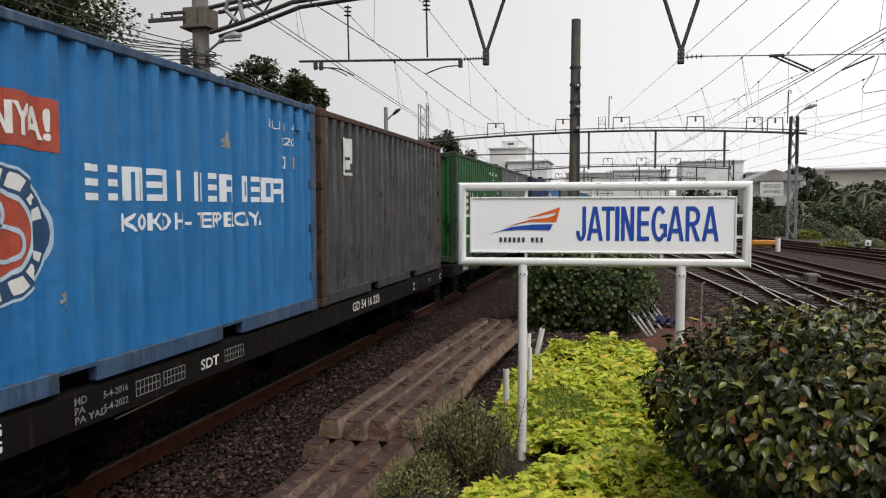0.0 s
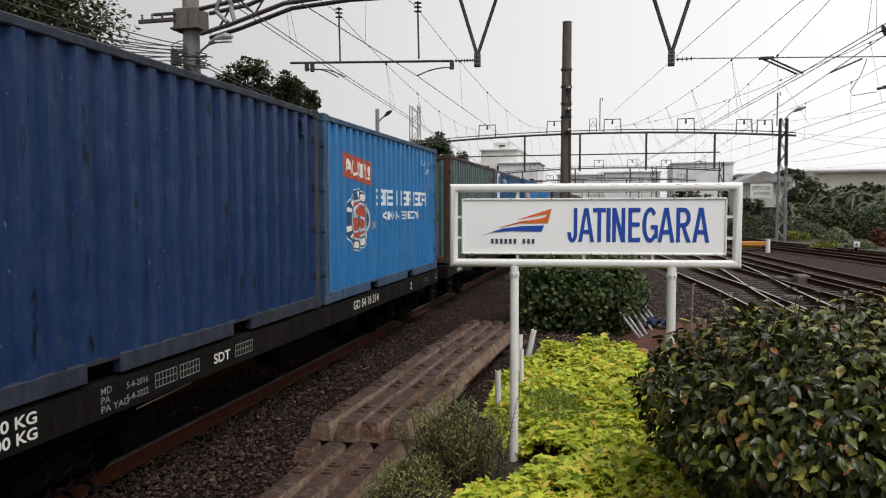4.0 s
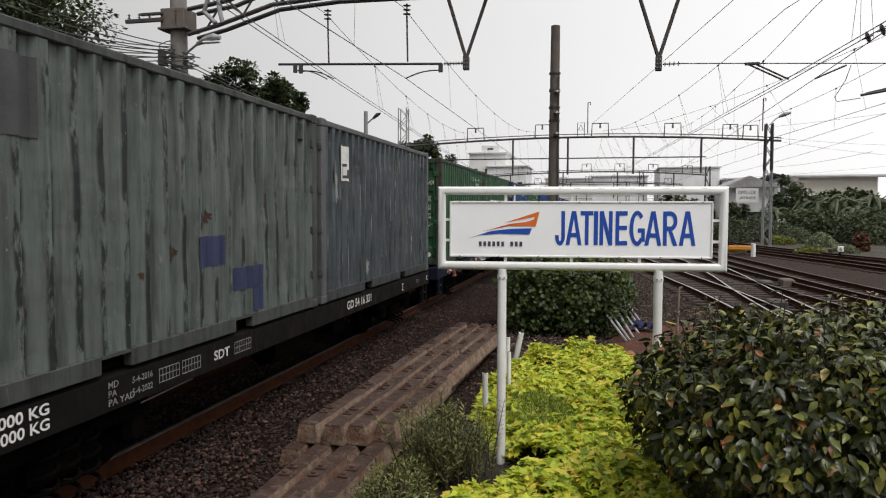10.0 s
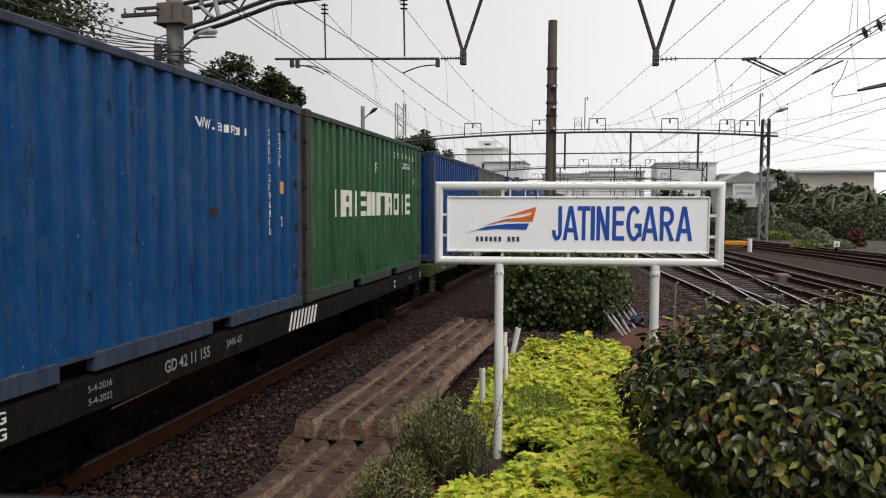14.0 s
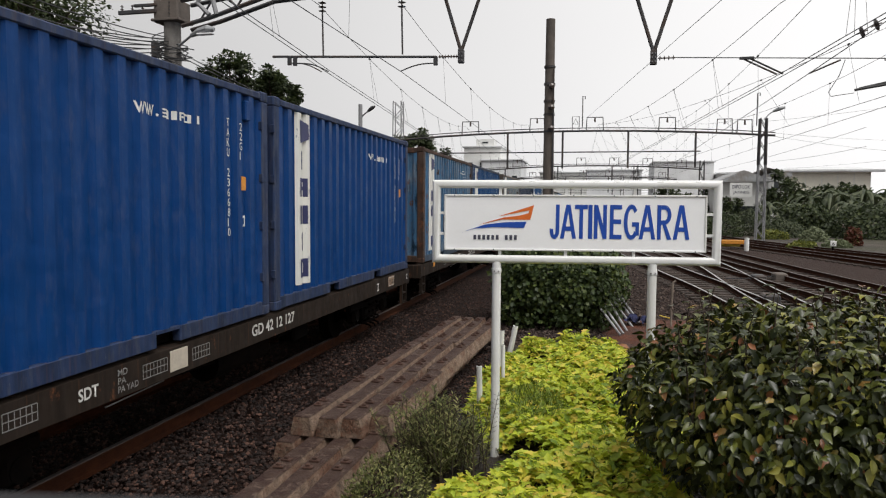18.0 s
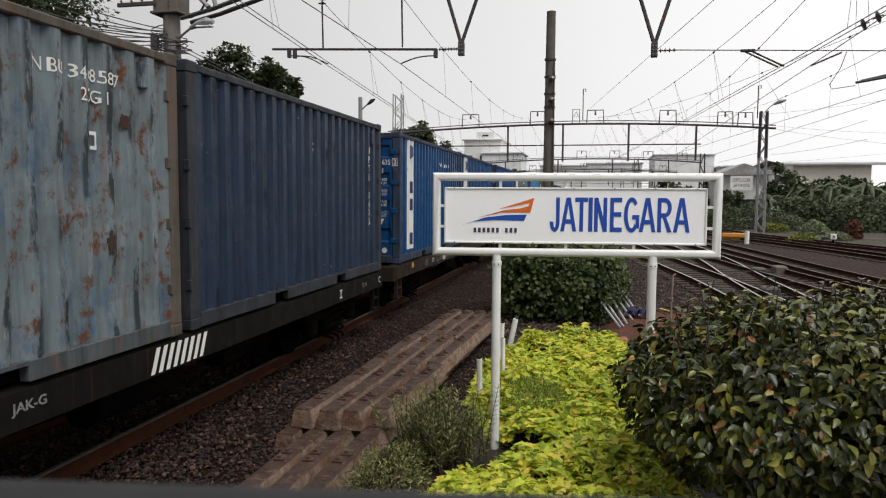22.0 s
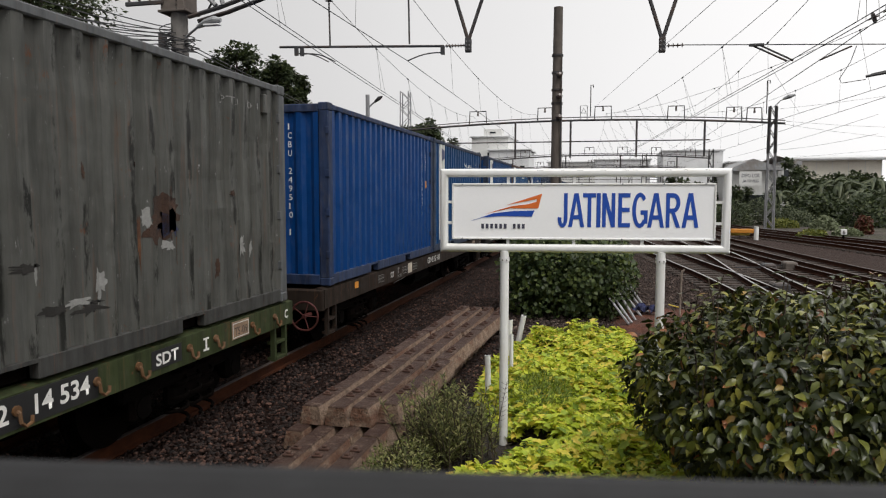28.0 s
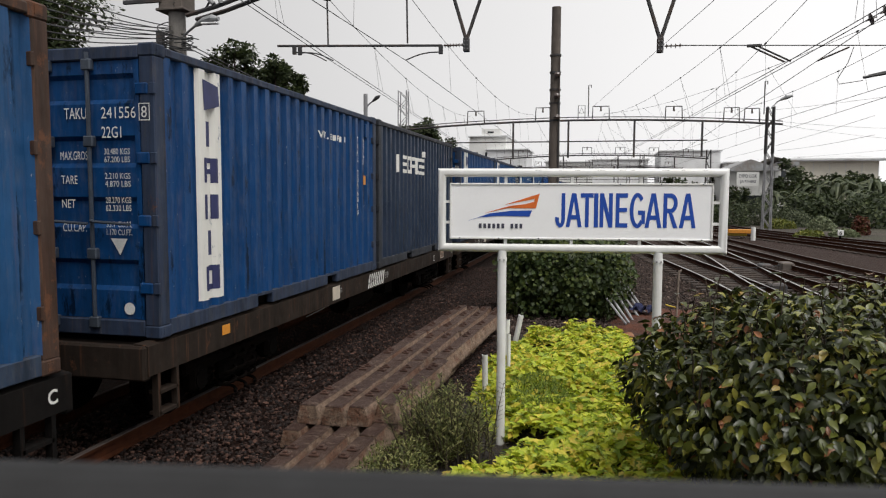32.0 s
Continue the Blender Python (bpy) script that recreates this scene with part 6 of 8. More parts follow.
def lattice_mast(name_label, x, y, w0, w1, h, mat_name, step=0.75, split=None):
    """Four legs and zigzag braces; above the height split it is painted black."""
    upper = "gantry" if split else mat_name
    cut = (split or h * 0.5) / h
    t = thing("lattice_mast", name_label, "mast")
    for sx in (-1, 1):
        for sy in (-1, 1):
            wm = w0 + (w1 - w0) * cut
            part("leg", Mesh().tube([(x + sx * w0, y + sy * w0, -0.25), (x + sx * wm, y + sy * wm, h * cut)], 0.05, 5), mat_name, t)
            part("leg", Mesh().tube([(x + sx * wm, y + sy * wm, h * cut), (x + sx * w1, y + sy * w1, h)], 0.05 if not split else 0.07, 5), upper, t)
    n = int(h / step)
    for k in range(n):
        a, b = k / n, (k + 1) / n
        wa, wb = w0 + (w1 - w0) * a, w0 + (w1 - w0) * b
        s = 1 if k % 2 else -1
        for sy in (-1, 1):
            part("brace", Mesh().tube([(x - s * wa, y + sy * wa, h * a), (x + s * wb, y + sy * wb, h * b)], 0.03, 4), upper if a > cut else mat_name, t)
        part("brace", Mesh().tube([(x + wa, y - s * wa, h * a), (x + wb, y + s * wb, h * b)], 0.03, 4), upper if a > cut else mat_name, t)
    return t


def portal_at(y, x0, x1, zt, k=1.0, detail=True):
    t = thing("catenary_portal", "long tubular steel catenary portal across the yard", "portal", "portals across the yard")
    mid = (x0 + x1) / 2

    def zc(x):
        return zt + 0.55 * (1 - ((x - mid) / (x1 - mid)) ** 2)
    pts = [(x, y, zc(x)) for x in np.linspace(x0, x1, 13)]
    part("top_beam", Mesh().tube(pts, 0.085 * k, 6), "gantry", t)
    part("top_beam", Mesh().tube([(a, b, c + 0.22) for a, b, c in pts], 0.035 * k, 5), "gantry", t)
    part("bottom_beam", Mesh().tube([(x0 + 2, y, zt - 1.0), (x1 - 5, y, zt - 1.05)], 0.05 * k, 6), "gantry", t)
    xs = [-6.87, -2.7, 2.1, 6.85] if detail else np.linspace(x0 + 3, x1 - 4, 4)
    for x in xs:
        part("drop_post", Mesh().tube([(x, y, zc(x)), (x, y, zt - 2.25)], 0.075 * k, 6), "gantry", t)
    fr = ((-10.46, -9.12), (-5.19, -4.08), (-0.96, 0.28), (4.25, 5.44), (8.26, 9.33), (9.64, 10.67)) if detail else [(a, a + 1.2) for a in np.linspace(x0 + 4, x1 - 3, 6)]
    for a, b in fr:
        z = zc((a + b) / 2)
        m = Mesh().tube([(a, y, z), (a + 0.04, y, z + 1.0), (b - 0.04, y, z + 1.0), (b, y, z)], 0.045 * k, 5)
        f = part("top_frame", m, "gantry", t)
        c = (a + b) / 2
        part("frame_insulator", Mesh().tube([(c, y, z + 1.0), (c, y, z + 0.65)], [0.05, 0.08], 6), "insulator", f)
    return t


portal_at(54, -16.5, 12.2, 7.38)
fm = lattice_mast("grey and black lattice catenary mast beside the tracks", 11.38, 54, 0.27, 0.21, 8.6, "gantry_grey", 0.75, 5.3)
lp = thing("street_lamp", "grey street lamp on top of the lattice mast", "lamp")
part("arm", Mesh().tube([(11.4, 54, 8.5), (11.8, 53.9, 8.95), (12.1, 53.8, 9.1)], 0.04, 6), "lamp_grey", lp)
part("head", Mesh().tube([(11.95, 53.8, 9.05), (12.35, 53.7, 9.22), (12.7, 53.6, 9.3)], [0.08, 0.15, 0.07], 8), "lamp_grey", lp)
for x, z in ((-1.7, 8.2), (10.5, 8.1)):
    h = thing("cable_hook_post", "thin hooked steel post on the portal beam", "post")
    part("post", Mesh().tube([(x + 0.45, 54, z), (x + 0.45, 54, z + 2.3), (x + 0.62, 54, z + 2.3), (x + 0.62, 54, z + 2.1)], 0.04, 5), "gantry", h)
tri = thing("warning_sign", "small triangular warning plate in a frame on the portal", "sign")
part("frame", Mesh().tube([(-2.0, 54, 8.0), (-2.0, 54, 9.0), (-1.5, 54, 9.0), (-1.5, 54, 8.0)], 0.03, 5), "gantry", tri)
part("plate", Mesh().tube([(-1.93, 53.98, 8.45), (-1.75, 53.98, 8.85), (-1.57, 53.98, 8.45)], 0.03, 4, closed=True), "gantry", tri)
portal_at(92, -15, 12.5, 6.9, 1.1, False)
portal_at(125, -16, 13, 6.9, 1.2, False)
portal_at(160, -18, 16, 6.9, 1.3, False)
portal_at(200, -18, 20, 7.0, 1.4, False)
lattice_mast("black lattice catenary mast far along the yard", 12.5, 92, 0.36, 0.24, 8.0, "gantry", 1.2)
lattice_mast("black lattice catenary mast far along the yard", 4.6, 92, 0.3, 0.24, 7.5, "gantry", 1.2)
lattice_mast("black lattice catenary mast far along the yard", 4.0, 125, 0.3, 0.24, 7.5, "gantry", 1.4)
lattice_mast("white lattice tower behind the goods train", -17.36, 60, 0.42, 0.36, 11.4, "gantry_grey")
lp = thing("street_lamp", "grey street lamp on a pole behind the goods train", "lamp")
part("pole", Mesh().tube([(-15.65, 45, -0.2), (-15.65, 45, 9.0)], 0.14, 10), "gantry_grey", lp)
part("arm", Mesh().tube([(-15.6, 45, 8.15), (-15.2, 44.9, 8.45), (-14.9, 44.8, 8.55)], 0.05, 6), "gantry_grey", lp)
part("head", Mesh().tube([(-15.05, 44.8, 8.5), (-14.75, 44.7, 8.7), (-14.5, 44.6, 8.8)], [0.08, 0.14, 0.05], 8), "gantry", lp)

# contact and messenger wires


def catenary(label, xs, zs, carrier, sag, double=False, start=-8, r=0.0085, drops=7):
    """A contact wire through plan points and a sagging messenger wire, held at the near portal and in the top frames of the far one.
    xs: the contact wire from the start on; zs: its height at the near and the far portal; carrier: the messenger there, x and z."""
    t = thing("catenary_wire", label, "wires", "wires over the yard tracks")
    ys = (start, NEAR_Y, 54, 92, 125, 160, 200)

    def at(y):
        return float(np.interp(y, ys, xs)), float(np.interp(y, (NEAR_Y, 54), zs))
    for k in range(2 if double else 1):
        part("contact_wire", Mesh().tube([(at(y)[0] + 0.13 * k, y, at(y)[1]) for y in ys], r, 5), "wire", t)
    (x0, z0), (x1, z1) = carrier
    grow = (NEAR_Y - start) / (54 - NEAR_Y)
    mx = (x0 - (x1 - x0) * grow, x0, x1, xs[3], xs[4], xs[5], xs[6])
    mz = (z0 + 1.2, z0, z1, 7.9, 7.9, 7.9, 7.9)

    def messenger(i, u):
        return (mx[i] + (mx[i + 1] - mx[i]) * u, ys[i] + (ys[i + 1] - ys[i]) * u, mz[i] + (mz[i + 1] - mz[i]) * u - 4 * (sag if i < 2 else 1.1) * u * (1 - u))
    part("messenger_wire", Mesh().tube([messenger(i, u) for i in range(6) for u in np.linspace(0, 1, 13)[:-1]], r * 0.9, 5), "wire", t)
    for i in range(4):
        for j in range(1, drops):
            p = messenger(i, j / drops)
            x, z = at(p[1])
            for k in range(2 if double else 1):
                part("dropper", Mesh().tube([(x + 0.13 * k, p[1], z), p], 0.004, 4), "wire", t)
            if i < 2:
                part("clamp", Mesh().tube([(p[0], p[1] - 0.05, p[2]), (p[0], p[1] + 0.05, p[2])], 0.028, 6), "wire", t)
    return t


catenary("contact and messenger wires over the goods train", (-5.1, -4.70, -5.13, -4.8, -4.9, -4.9, -5), (5.51, 5.37), ((-4.77, 7.21), (-5.34, 8.46)), 0.9)
catenary("double contact wires over the track behind the train", (-4.2, -6.68, -9.84, -9.5, -9.5, -9.5, -9.5), (5.61, 5.43), ((-6.81, 7.21), (-10.15, 8.41)), 0.8, True)
catenary("double contact wires over the crossing tracks", (5.30, 3.75, 1.09, -1.8, -2.6, -3, -3), (5.15, 5.29), ((3.73, 6.66), (-0.10, 8.40)), 0.7, True)
catenary("contact and messenger wires over the yard track", (3.90, 4.37, 5.02, 3.6, 3.0, 2.6, 2.4), (5.17, 5.24), ((4.27, 6.62), (5.20, 8.43)), 0.5)
catenary("contact and messenger wires over the side track", (11.0, 7.60, 4.09, 3.0, 2.6, 2.6, 2.6), (5.2, 5.2), ((7.9, 7.0), (-0.10, 8.40)), 0.7)
catenary("contact and messenger wires over the outer track", (8.8, 8.20, 7.0, 5.6, 5.5, 5.5, 5.5), (5.2, 5.2), ((8.2, 6.9), (7.05, 8.3)), 0.8)
feeders = thing("feeder_cables", "thin dark feeder cables strung between the portals", "wires")
for a, b, sag in (((2.49, 16.5, 6.75), (-0.93, 54, 8.89), 0.0), ((3.9, 1.0, 5.87), (2.49, 16.5, 6.75), 0.0), ((10.71, 32, 4.81), (11.96, 54, 5.55), 0.1), ((10.69, 32, 5.59), (8.43, 54, 5.0), 0.1),
                  ((11.7, 54, 7.4), (40, 62, 6.6), 0.9), ((11.7, 54, 7.6), (40, 58, 8.2), 0.9), ((30, 22, 9.5), (11.7, 54, 8.4), 0.7), ((40, 30, 8.0), (12.3, 92, 6.4), 0.8)):
    pts = [(a[0] + (b[0] - a[0]) * u, a[1] + (b[1] - a[1]) * u, a[2] + (b[2] - a[2]) * u - 4 * sag * u * (1 - u)) for u in np.linspace(0, 1, 15)]
    part("cable", Mesh().tube(pts, 0.008, 5), "wire", feeders)

for x, z in ((5.62, 6.12), (5.35, 5.98), (6.2, 6.6), (6.0, 6.75)):
    insulator(portal, (x - 0.1, NEAR_Y, z - 0.04), (x + 0.1, NEAR_Y, z + 0.04), 1, 0.13)
ins = thing("section_insulator", "thick black section insulator hung in the wires", "insulator")
for k in range(2):
    part("bar", Mesh().tube([(5.25 + 0.1 * k, NEAR_Y, 4.78 + 0.03 * k), (6.2, NEAR_Y - 0.2, 4.92 + 0.06 * k)], 0.03, 6), "wire", ins)
part("jumper", Mesh().tube([(5.05, NEAR_Y, 5.42), (4.95, NEAR_Y, 5.1), (4.75, NEAR_Y, 4.75), (4.8, NEAR_Y, 4.66), (5.25, NEAR_Y, 4.72)], 0.008, 5), "wire", ins)

# ---- plants ----
def leaf_mat(name, cols, rough=0.45, trans=0.25, spec=0.4):
    """Leaf with a tint of its own for every leaf, and a little light through it."""
    n = Nodes(name)
    geo = n.t.nodes.new("ShaderNodeNewGeometry")
    ramp = n.t.nodes.new("ShaderNodeValToRGB")
    el = ramp.color_ramp.elements
    while len(el) < len(cols):
        el.new(0.5)
    for e, (pos_, c) in zip(el, cols):
        e.position, e.color = pos_, (*c, 1)
    add = n.t.nodes.new("ShaderNodeMath")
    add.operation = "ADD"
    frac = n.t.nodes.new("ShaderNodeMath")
    frac.operation = "FRACT"
    n.link(geo.outputs["Random Per Island"], add.inputs[0])
    n.link(n.rand, add.inputs[1])
    n.link(add.outputs[0], frac.inputs[0])
    n.link(frac.outputs[0], ramp.inputs[0])
    c = n.mix(n.noise(40, 3), ramp.outputs[0], n.mix(1.0, ramp.outputs[0], (0.75, 0.75, 0.75), "MULTIPLY"))
    mat = n.done(c, rough, 0, spec)
    tr = n.t.nodes.new("ShaderNodeBsdfTranslucent")
    n.link(c, tr.inputs["Color"])
    ms = n.t.nodes.new("ShaderNodeMixShader")
    ms.inputs[0].default_value = trans
    out = n.t.nodes["Material Output"]
    n.link(n.bsdf.outputs[0], ms.inputs[1])
    n.link(tr.outputs[0], ms.inputs[2])
    n.link(ms.outputs[0], out.inputs["Surface"])
    return mat


M["leaf_hedge"] = leaf_mat("dark_green_hedge_leaf", ((0.0, (0.012, 0.018, 0.004)), (0.45, (0.036, 0.047, 0.009)), (0.80, (0.125, 0.140, 0.022)), (0.955, (0.27, 0.25, 0.045)), (0.985, (0.30, 0.12, 0.05))), 0.34, 0.10, 0.42)
M["leaf_yellow"] = leaf_mat("yellow_green_vine_leaf", ((0.0, (0.15, 0.24, 0.022)), (0.25, (0.42, 0.52, 0.042)), (0.72, (0.62, 0.66, 0.055)), (0.95, (0.72, 0.56, 0.08))), 0.5, 0.3)
M["leaf_round"] = leaf_mat("dense_dark_shrub_leaf", ((0.0, (0.028, 0.046, 0.014)), (0.6, (0.055, 0.085, 0.022)), (0.95, (0.11, 0.14, 0.03))), 0.5)
M["leaf_feather"] = leaf_mat("grey_green_feathery_leaf", ((0.0, (0.048, 0.060, 0.013)), (0.55, (0.125, 0.140, 0.034)), (0.92, (0.30, 0.29, 0.11))), 0.6)
M["leaf_grass"] = leaf_mat("fresh_grass_blade", ((0.0, (0.10, 0.16, 0.02)), (0.6, (0.20, 0.27, 0.035)), (0.95, (0.30, 0.36, 0.05))), 0.55)
M["leaf_tree"] = leaf_mat("dark_tree_leaf", ((0.0, (0.026, 0.038, 0.015)), (0.6, (0.046, 0.066, 0.024)), (0.95, (0.085, 0.105, 0.035))), 0.6)
M["leaf_banana"] = leaf_mat("dull_banana_leaf", ((0.0, (0.042, 0.058, 0.028)), (0.6, (0.075, 0.095, 0.045)), (0.95, (0.14, 0.155, 0.085))), 0.6)
M["leaf_far_yellow"] = leaf_mat("dull_yellow_green_leaf", ((0.0, (0.08, 0.10, 0.02)), (0.6, (0.16, 0.18, 0.03)), (0.95, (0.24, 0.24, 0.05))), 0.6)
M["leaf_red"] = leaf_mat("red_bronze_shrub_leaf", ((0.0, (0.10, 0.03, 0.02)), (0.6, (0.16, 0.05, 0.03)), (0.95, (0.08, 0.08, 0.02))), 0.5)
M["leaf_pale"] = leaf_mat("pale_variegated_leaf", ((0.0, (0.13, 0.16, 0.08)), (0.6, (0.2, 0.23, 0.13)), (0.95, (0.3, 0.33, 0.2))), 0.5)
M["bark"] = plain("grey_brown_bark", (0.085, 0.065, 0.05), 0.9, 0, 0.4, 8, 0.6, 60, 0.006)
M["twig"] = plain("brown_twig", (0.07, 0.05, 0.032), 0.9, 0, 0.4, 8, 0.2, 60, 0.002)

OVAL = (((0, 0, 0), (0.14, 0.16, 0.06), (0.40, 0.26, 0.10), (0.72, 0.17, 0.05), (1.0, 0, -0.16), (0.72, -0.17, 0.05), (0.40, -0.26, 0.10), (0.14, -0.16, 0.06), (0.38, 0, 0.0), (0.72, 0, -0.05)), ((0, 8, 2, 1), (8, 9, 3, 2), (9, 4, 3), (0, 7, 6, 8), (8, 6, 5, 9), (9, 5, 4)))
LOBED = (((0, 0, 0), (-0.08, 0.38, 0.03), (0.28, 0.30, 0.02), (0.36, 0.52, 0.0), (0.62, 0.24, 0.02), (1.0, 0, -0.12), (0.62, -0.24, 0.02), (0.36, -0.52, 0.0), (0.28, -0.30, 0.02), (-0.08, -0.38, 0.03)), ((0, 2, 1), (0, 4, 3, 2), (0, 5, 4), (0, 6, 5), (0, 8, 7, 6), (0, 9, 8)))
SMALL = (((0, 0, 0), (0.5, 0.36, 0.06), (1, 0, -0.05), (0.5, -0.36, 0.06)), ((0, 2, 1), (0, 3, 2)))
LANCE = (((0, 0, 0), (0.4, 0.14, 0.03), (1, 0, -0.05), (0.4, -0.14, 0.03)), ((0, 2, 1), (0, 3, 2)))


def leaves(shape, pos_, axis, up, length, width=1.0):
    """Many leaves as one mesh: arrays of feet, axes and upper sides."""
    pts, faces = shape
    pos_, axis, up = (np.asarray(a, float) for a in (pos_, axis, up))
    n = len(pos_)
    length = np.broadcast_to(np.asarray(length, float), (n,))
    axis = axis / np.linalg.norm(axis, axis=1, keepdims=True)
    side = np.cross(up, axis)
    side /= np.maximum(np.linalg.norm(side, axis=1, keepdims=True), 1e-6)
    top = np.cross(axis, side)
    p = np.array(pts)
    v = pos_[:, None] + length[:, None, None] * (p[None, :, :1] * axis[:, None] + width * p[None, :, 1:2] * side[:, None] + p[None, :, 2:] * top[:, None])
    k = len(pts)
    m = Mesh()
    m.v = v.reshape(-1, 3).tolist()
    m.f = [tuple(i * k + a for a in f) for i in range(n) for f in faces]
    m.smooth = True
    return m


R = np.random.RandomState(3)


def unit(n):
    v = R.normal(size=(n, 3))
    return v / np.linalg.norm(v, axis=1, keepdims=True)


def shell(n, c, half, power=2.6, low=-0.2, wobble=0.12, depth=0.38):
    """Points and outward normals on an uneven rounded mass."""
    d = unit(n * 2)
    d = d[d[:, 2] > low][:n]
    k = (np.abs(d) ** power).sum(1) ** (-1 / power)
    bumps = np.array([noise.noise(Vector((a * 2.3 + c[0], b * 2.3 + c[1], e * 2.3))) + 0.6 * noise.noise(Vector((a * 6 + c[0], b * 6, e * 6))) for a, b, e in d])
    r = k * (1 + wobble * bumps) * (1 - depth * R.rand(len(d)) ** 2)
    p = d * r[:, None] * np.array(half) + np.array(c)
    nrm = d / np.array(half)
    nrm /= np.linalg.norm(nrm, axis=1, keepdims=True)
    return p, nrm


def bush(label, c, half, mat_name, n, size, shape=OVAL, power=2.6, low=-0.25, droop=0.35, category="bush", name="bush", wobble=0.12, core=True, width=1.0, singles=0, group="", taper=0.0):
    t = thing(name, label, category, group)
    p, nrm = shell(n, c, half, power, low, wobble)
    low_ = np.clip((c[2] - p[:, 2]) / half[2], 0, 1)[:, None] * taper
    p[:, :2] = np.array(c[:2]) + (p[:, :2] - np.array(c[:2])) * (1 - low_)
    rnd = unit(len(p))
    axis = nrm * 0.45 + rnd * 0.8 + np.array((0, 0, -droop))
    up = nrm + 0.6 * unit(len(p)) + np.array((0, 0, 0.4))
    sz = size * (0.65 + 0.7 * R.rand(len(p)))
    if singles:
        front = np.argsort(p[:, 1] - 0.5 * p[:, 2] + R.rand(len(p)) * 0.6)[:singles]
        one = leaves(shape, [(0, 0, 0)], [(1, 0, 0)], [(0, 0, 1)], 1.0, width).data("leaf")
        for i in front:
            a = axis[i] / np.linalg.norm(axis[i])
            s = np.cross(up[i], a)
            s /= np.linalg.norm(s)
            u = np.cross(a, s)
            q = Matrix(((a[0], s[0], u[0], p[i, 0]), (a[1], s[1], u[1], p[i, 1]), (a[2], s[2], u[2], p[i, 2]), (0, 0, 0, 1)))
            part("leaf", one, mat_name, t, at=q @ Matrix.Scale(sz[i], 4))
        keep = np.setdiff1d(np.arange(len(p)), front)
        p, axis, up, sz = p[keep], axis[keep], up[keep], sz[keep]
    tagged(part("foliage", leaves(shape, p, axis, up, sz, width), mat_name, t), kind="stuff")
    if core:
        q, nq = shell(max(200, n // 3), c, [h * (0.78 - 0.5 * taper) for h in half], power, -0.9, wobble, 0.3)
        tagged(part("inner_foliage", leaves(shape, q, unit(len(q)), nq, size * 1.5, width * 1.2), mat_name, t), kind="stuff")
    m = Mesh()
    for k in range(14):
        a = R.rand() * 6.28
        e = np.array(c) + np.array(half) * 0.8 * np.array((math.cos(a), math.sin(a), R.uniform(-0.1, 0.9))) * R.uniform(0.5, 1)
        b = (c[0] + half[0] * 0.15 * math.cos(a), c[1] + half[1] * 0.15 * math.sin(a), -0.25)
        mid = (np.array(b) + e) / 2 + R.normal(size=3) * 0.05
        m.tube([b, mid, e], [0.018, 0.011, 0.004], 5)
    tagged(part("stem_mass", m, "twig", t), kind="stuff")
    return t


# clipped hedge by the platform
hedge = bush("dark green clipped hedge bush with a few red leaves", (1.72, 5.45, 0.72), (1.50, 1.12, 0.86), "leaf_hedge", 19000, 0.080, OVAL, 2.3, -0.95, 0.75, "hedge", "hedge_bush", 0.2, True, 1.0, 280, "", 0.55)
# loose shoots that stand above its top
m = Mesh()
sp, sa, su = [], [], []
for k in range(110):
    x, y = 1.72 + R.uniform(-1.1, 1.15), 5.4 + R.uniform(-0.75, 0.7)
    z = 0.64 + 0.80 * max(0.05, 1 - (abs(x - 1.72) / 1.50) ** 2.5 - (abs(y - 5.45) / 1.12) ** 2.5) ** 0.4 + R.uniform(-0.1, 0.05)
    e = np.array((x + R.normal() * 0.08, y + R.normal() * 0.08, z + R.uniform(0.08, 0.34)))
    m.tube([(x, y, z - 0.25), tuple((np.array((x, y, z)) + e) / 2), tuple(e)], [0.006, 0.005, 0.003], 4)
    for j in range(5):
        u = (j + 1) / 5
        q = np.array((x, y, z)) * (1 - u) + e * u
        a = R.rand() * 6.28
        sp.append(q)
        sa.append((math.cos(a), math.sin(a), -0.5 + 0.5 * u))
        su.append((0.3 * math.cos(a), 0.3 * math.sin(a), 1))
tagged(part("shoot_mass", m, "twig", hedge), kind="stuff")
tagged(part("shoot_leaves", leaves(OVAL, sp, sa, su, 0.055 + 0.055 * R.rand(len(sp)), 1.0), "leaf_hedge", hedge), kind="stuff")

# yellow-green ground cover
bed = thing("ground_cover", "yellow-green sweet-potato vine spread over the garden bed", "plants", kind="stuff")


def bed_edge(y):
    lo = np.interp(y, (4.6, 5.7, 6.05, 6.7, 7.3, 8, 9.6, 11.9), (-1.38, -1.3, -0.85, -0.9, -1.15, -1.45, -1.6, -1.15))
    hi = np.interp(y, (4.6, 5.3, 7.2, 9.4, 11.9), (0.8, 0.8, 0.95, 0.85, 0.45))
    return lo, hi


yy = R.uniform(4.6, 11.9, 29000)
lo, hi = bed_edge(yy)
xx = lo + (hi - lo) * R.rand(len(yy))
hn = np.array([noise.noise(Vector((a * 1.7, b * 1.7, 3))) + 0.5 * noise.noise(Vector((a * 5, b * 5, 9))) for a, b in zip(xx, yy)])
gap = np.array([noise.noise(Vector((a * 2.9 + 7, b * 2.9, 1))) for a, b in zip(xx, yy)])
edge = np.minimum(1, np.minimum(xx - lo, hi - xx) / 0.22)
bare = 0.9 * np.exp(-(((xx + 0.86) / 0.36) ** 2 + ((yy - 6.5) / 0.2) ** 2)) + 0.25 * hn + np.exp(-(((xx + 0.95) / 0.3) ** 2 + ((yy - 10.7) / 0.45) ** 2))
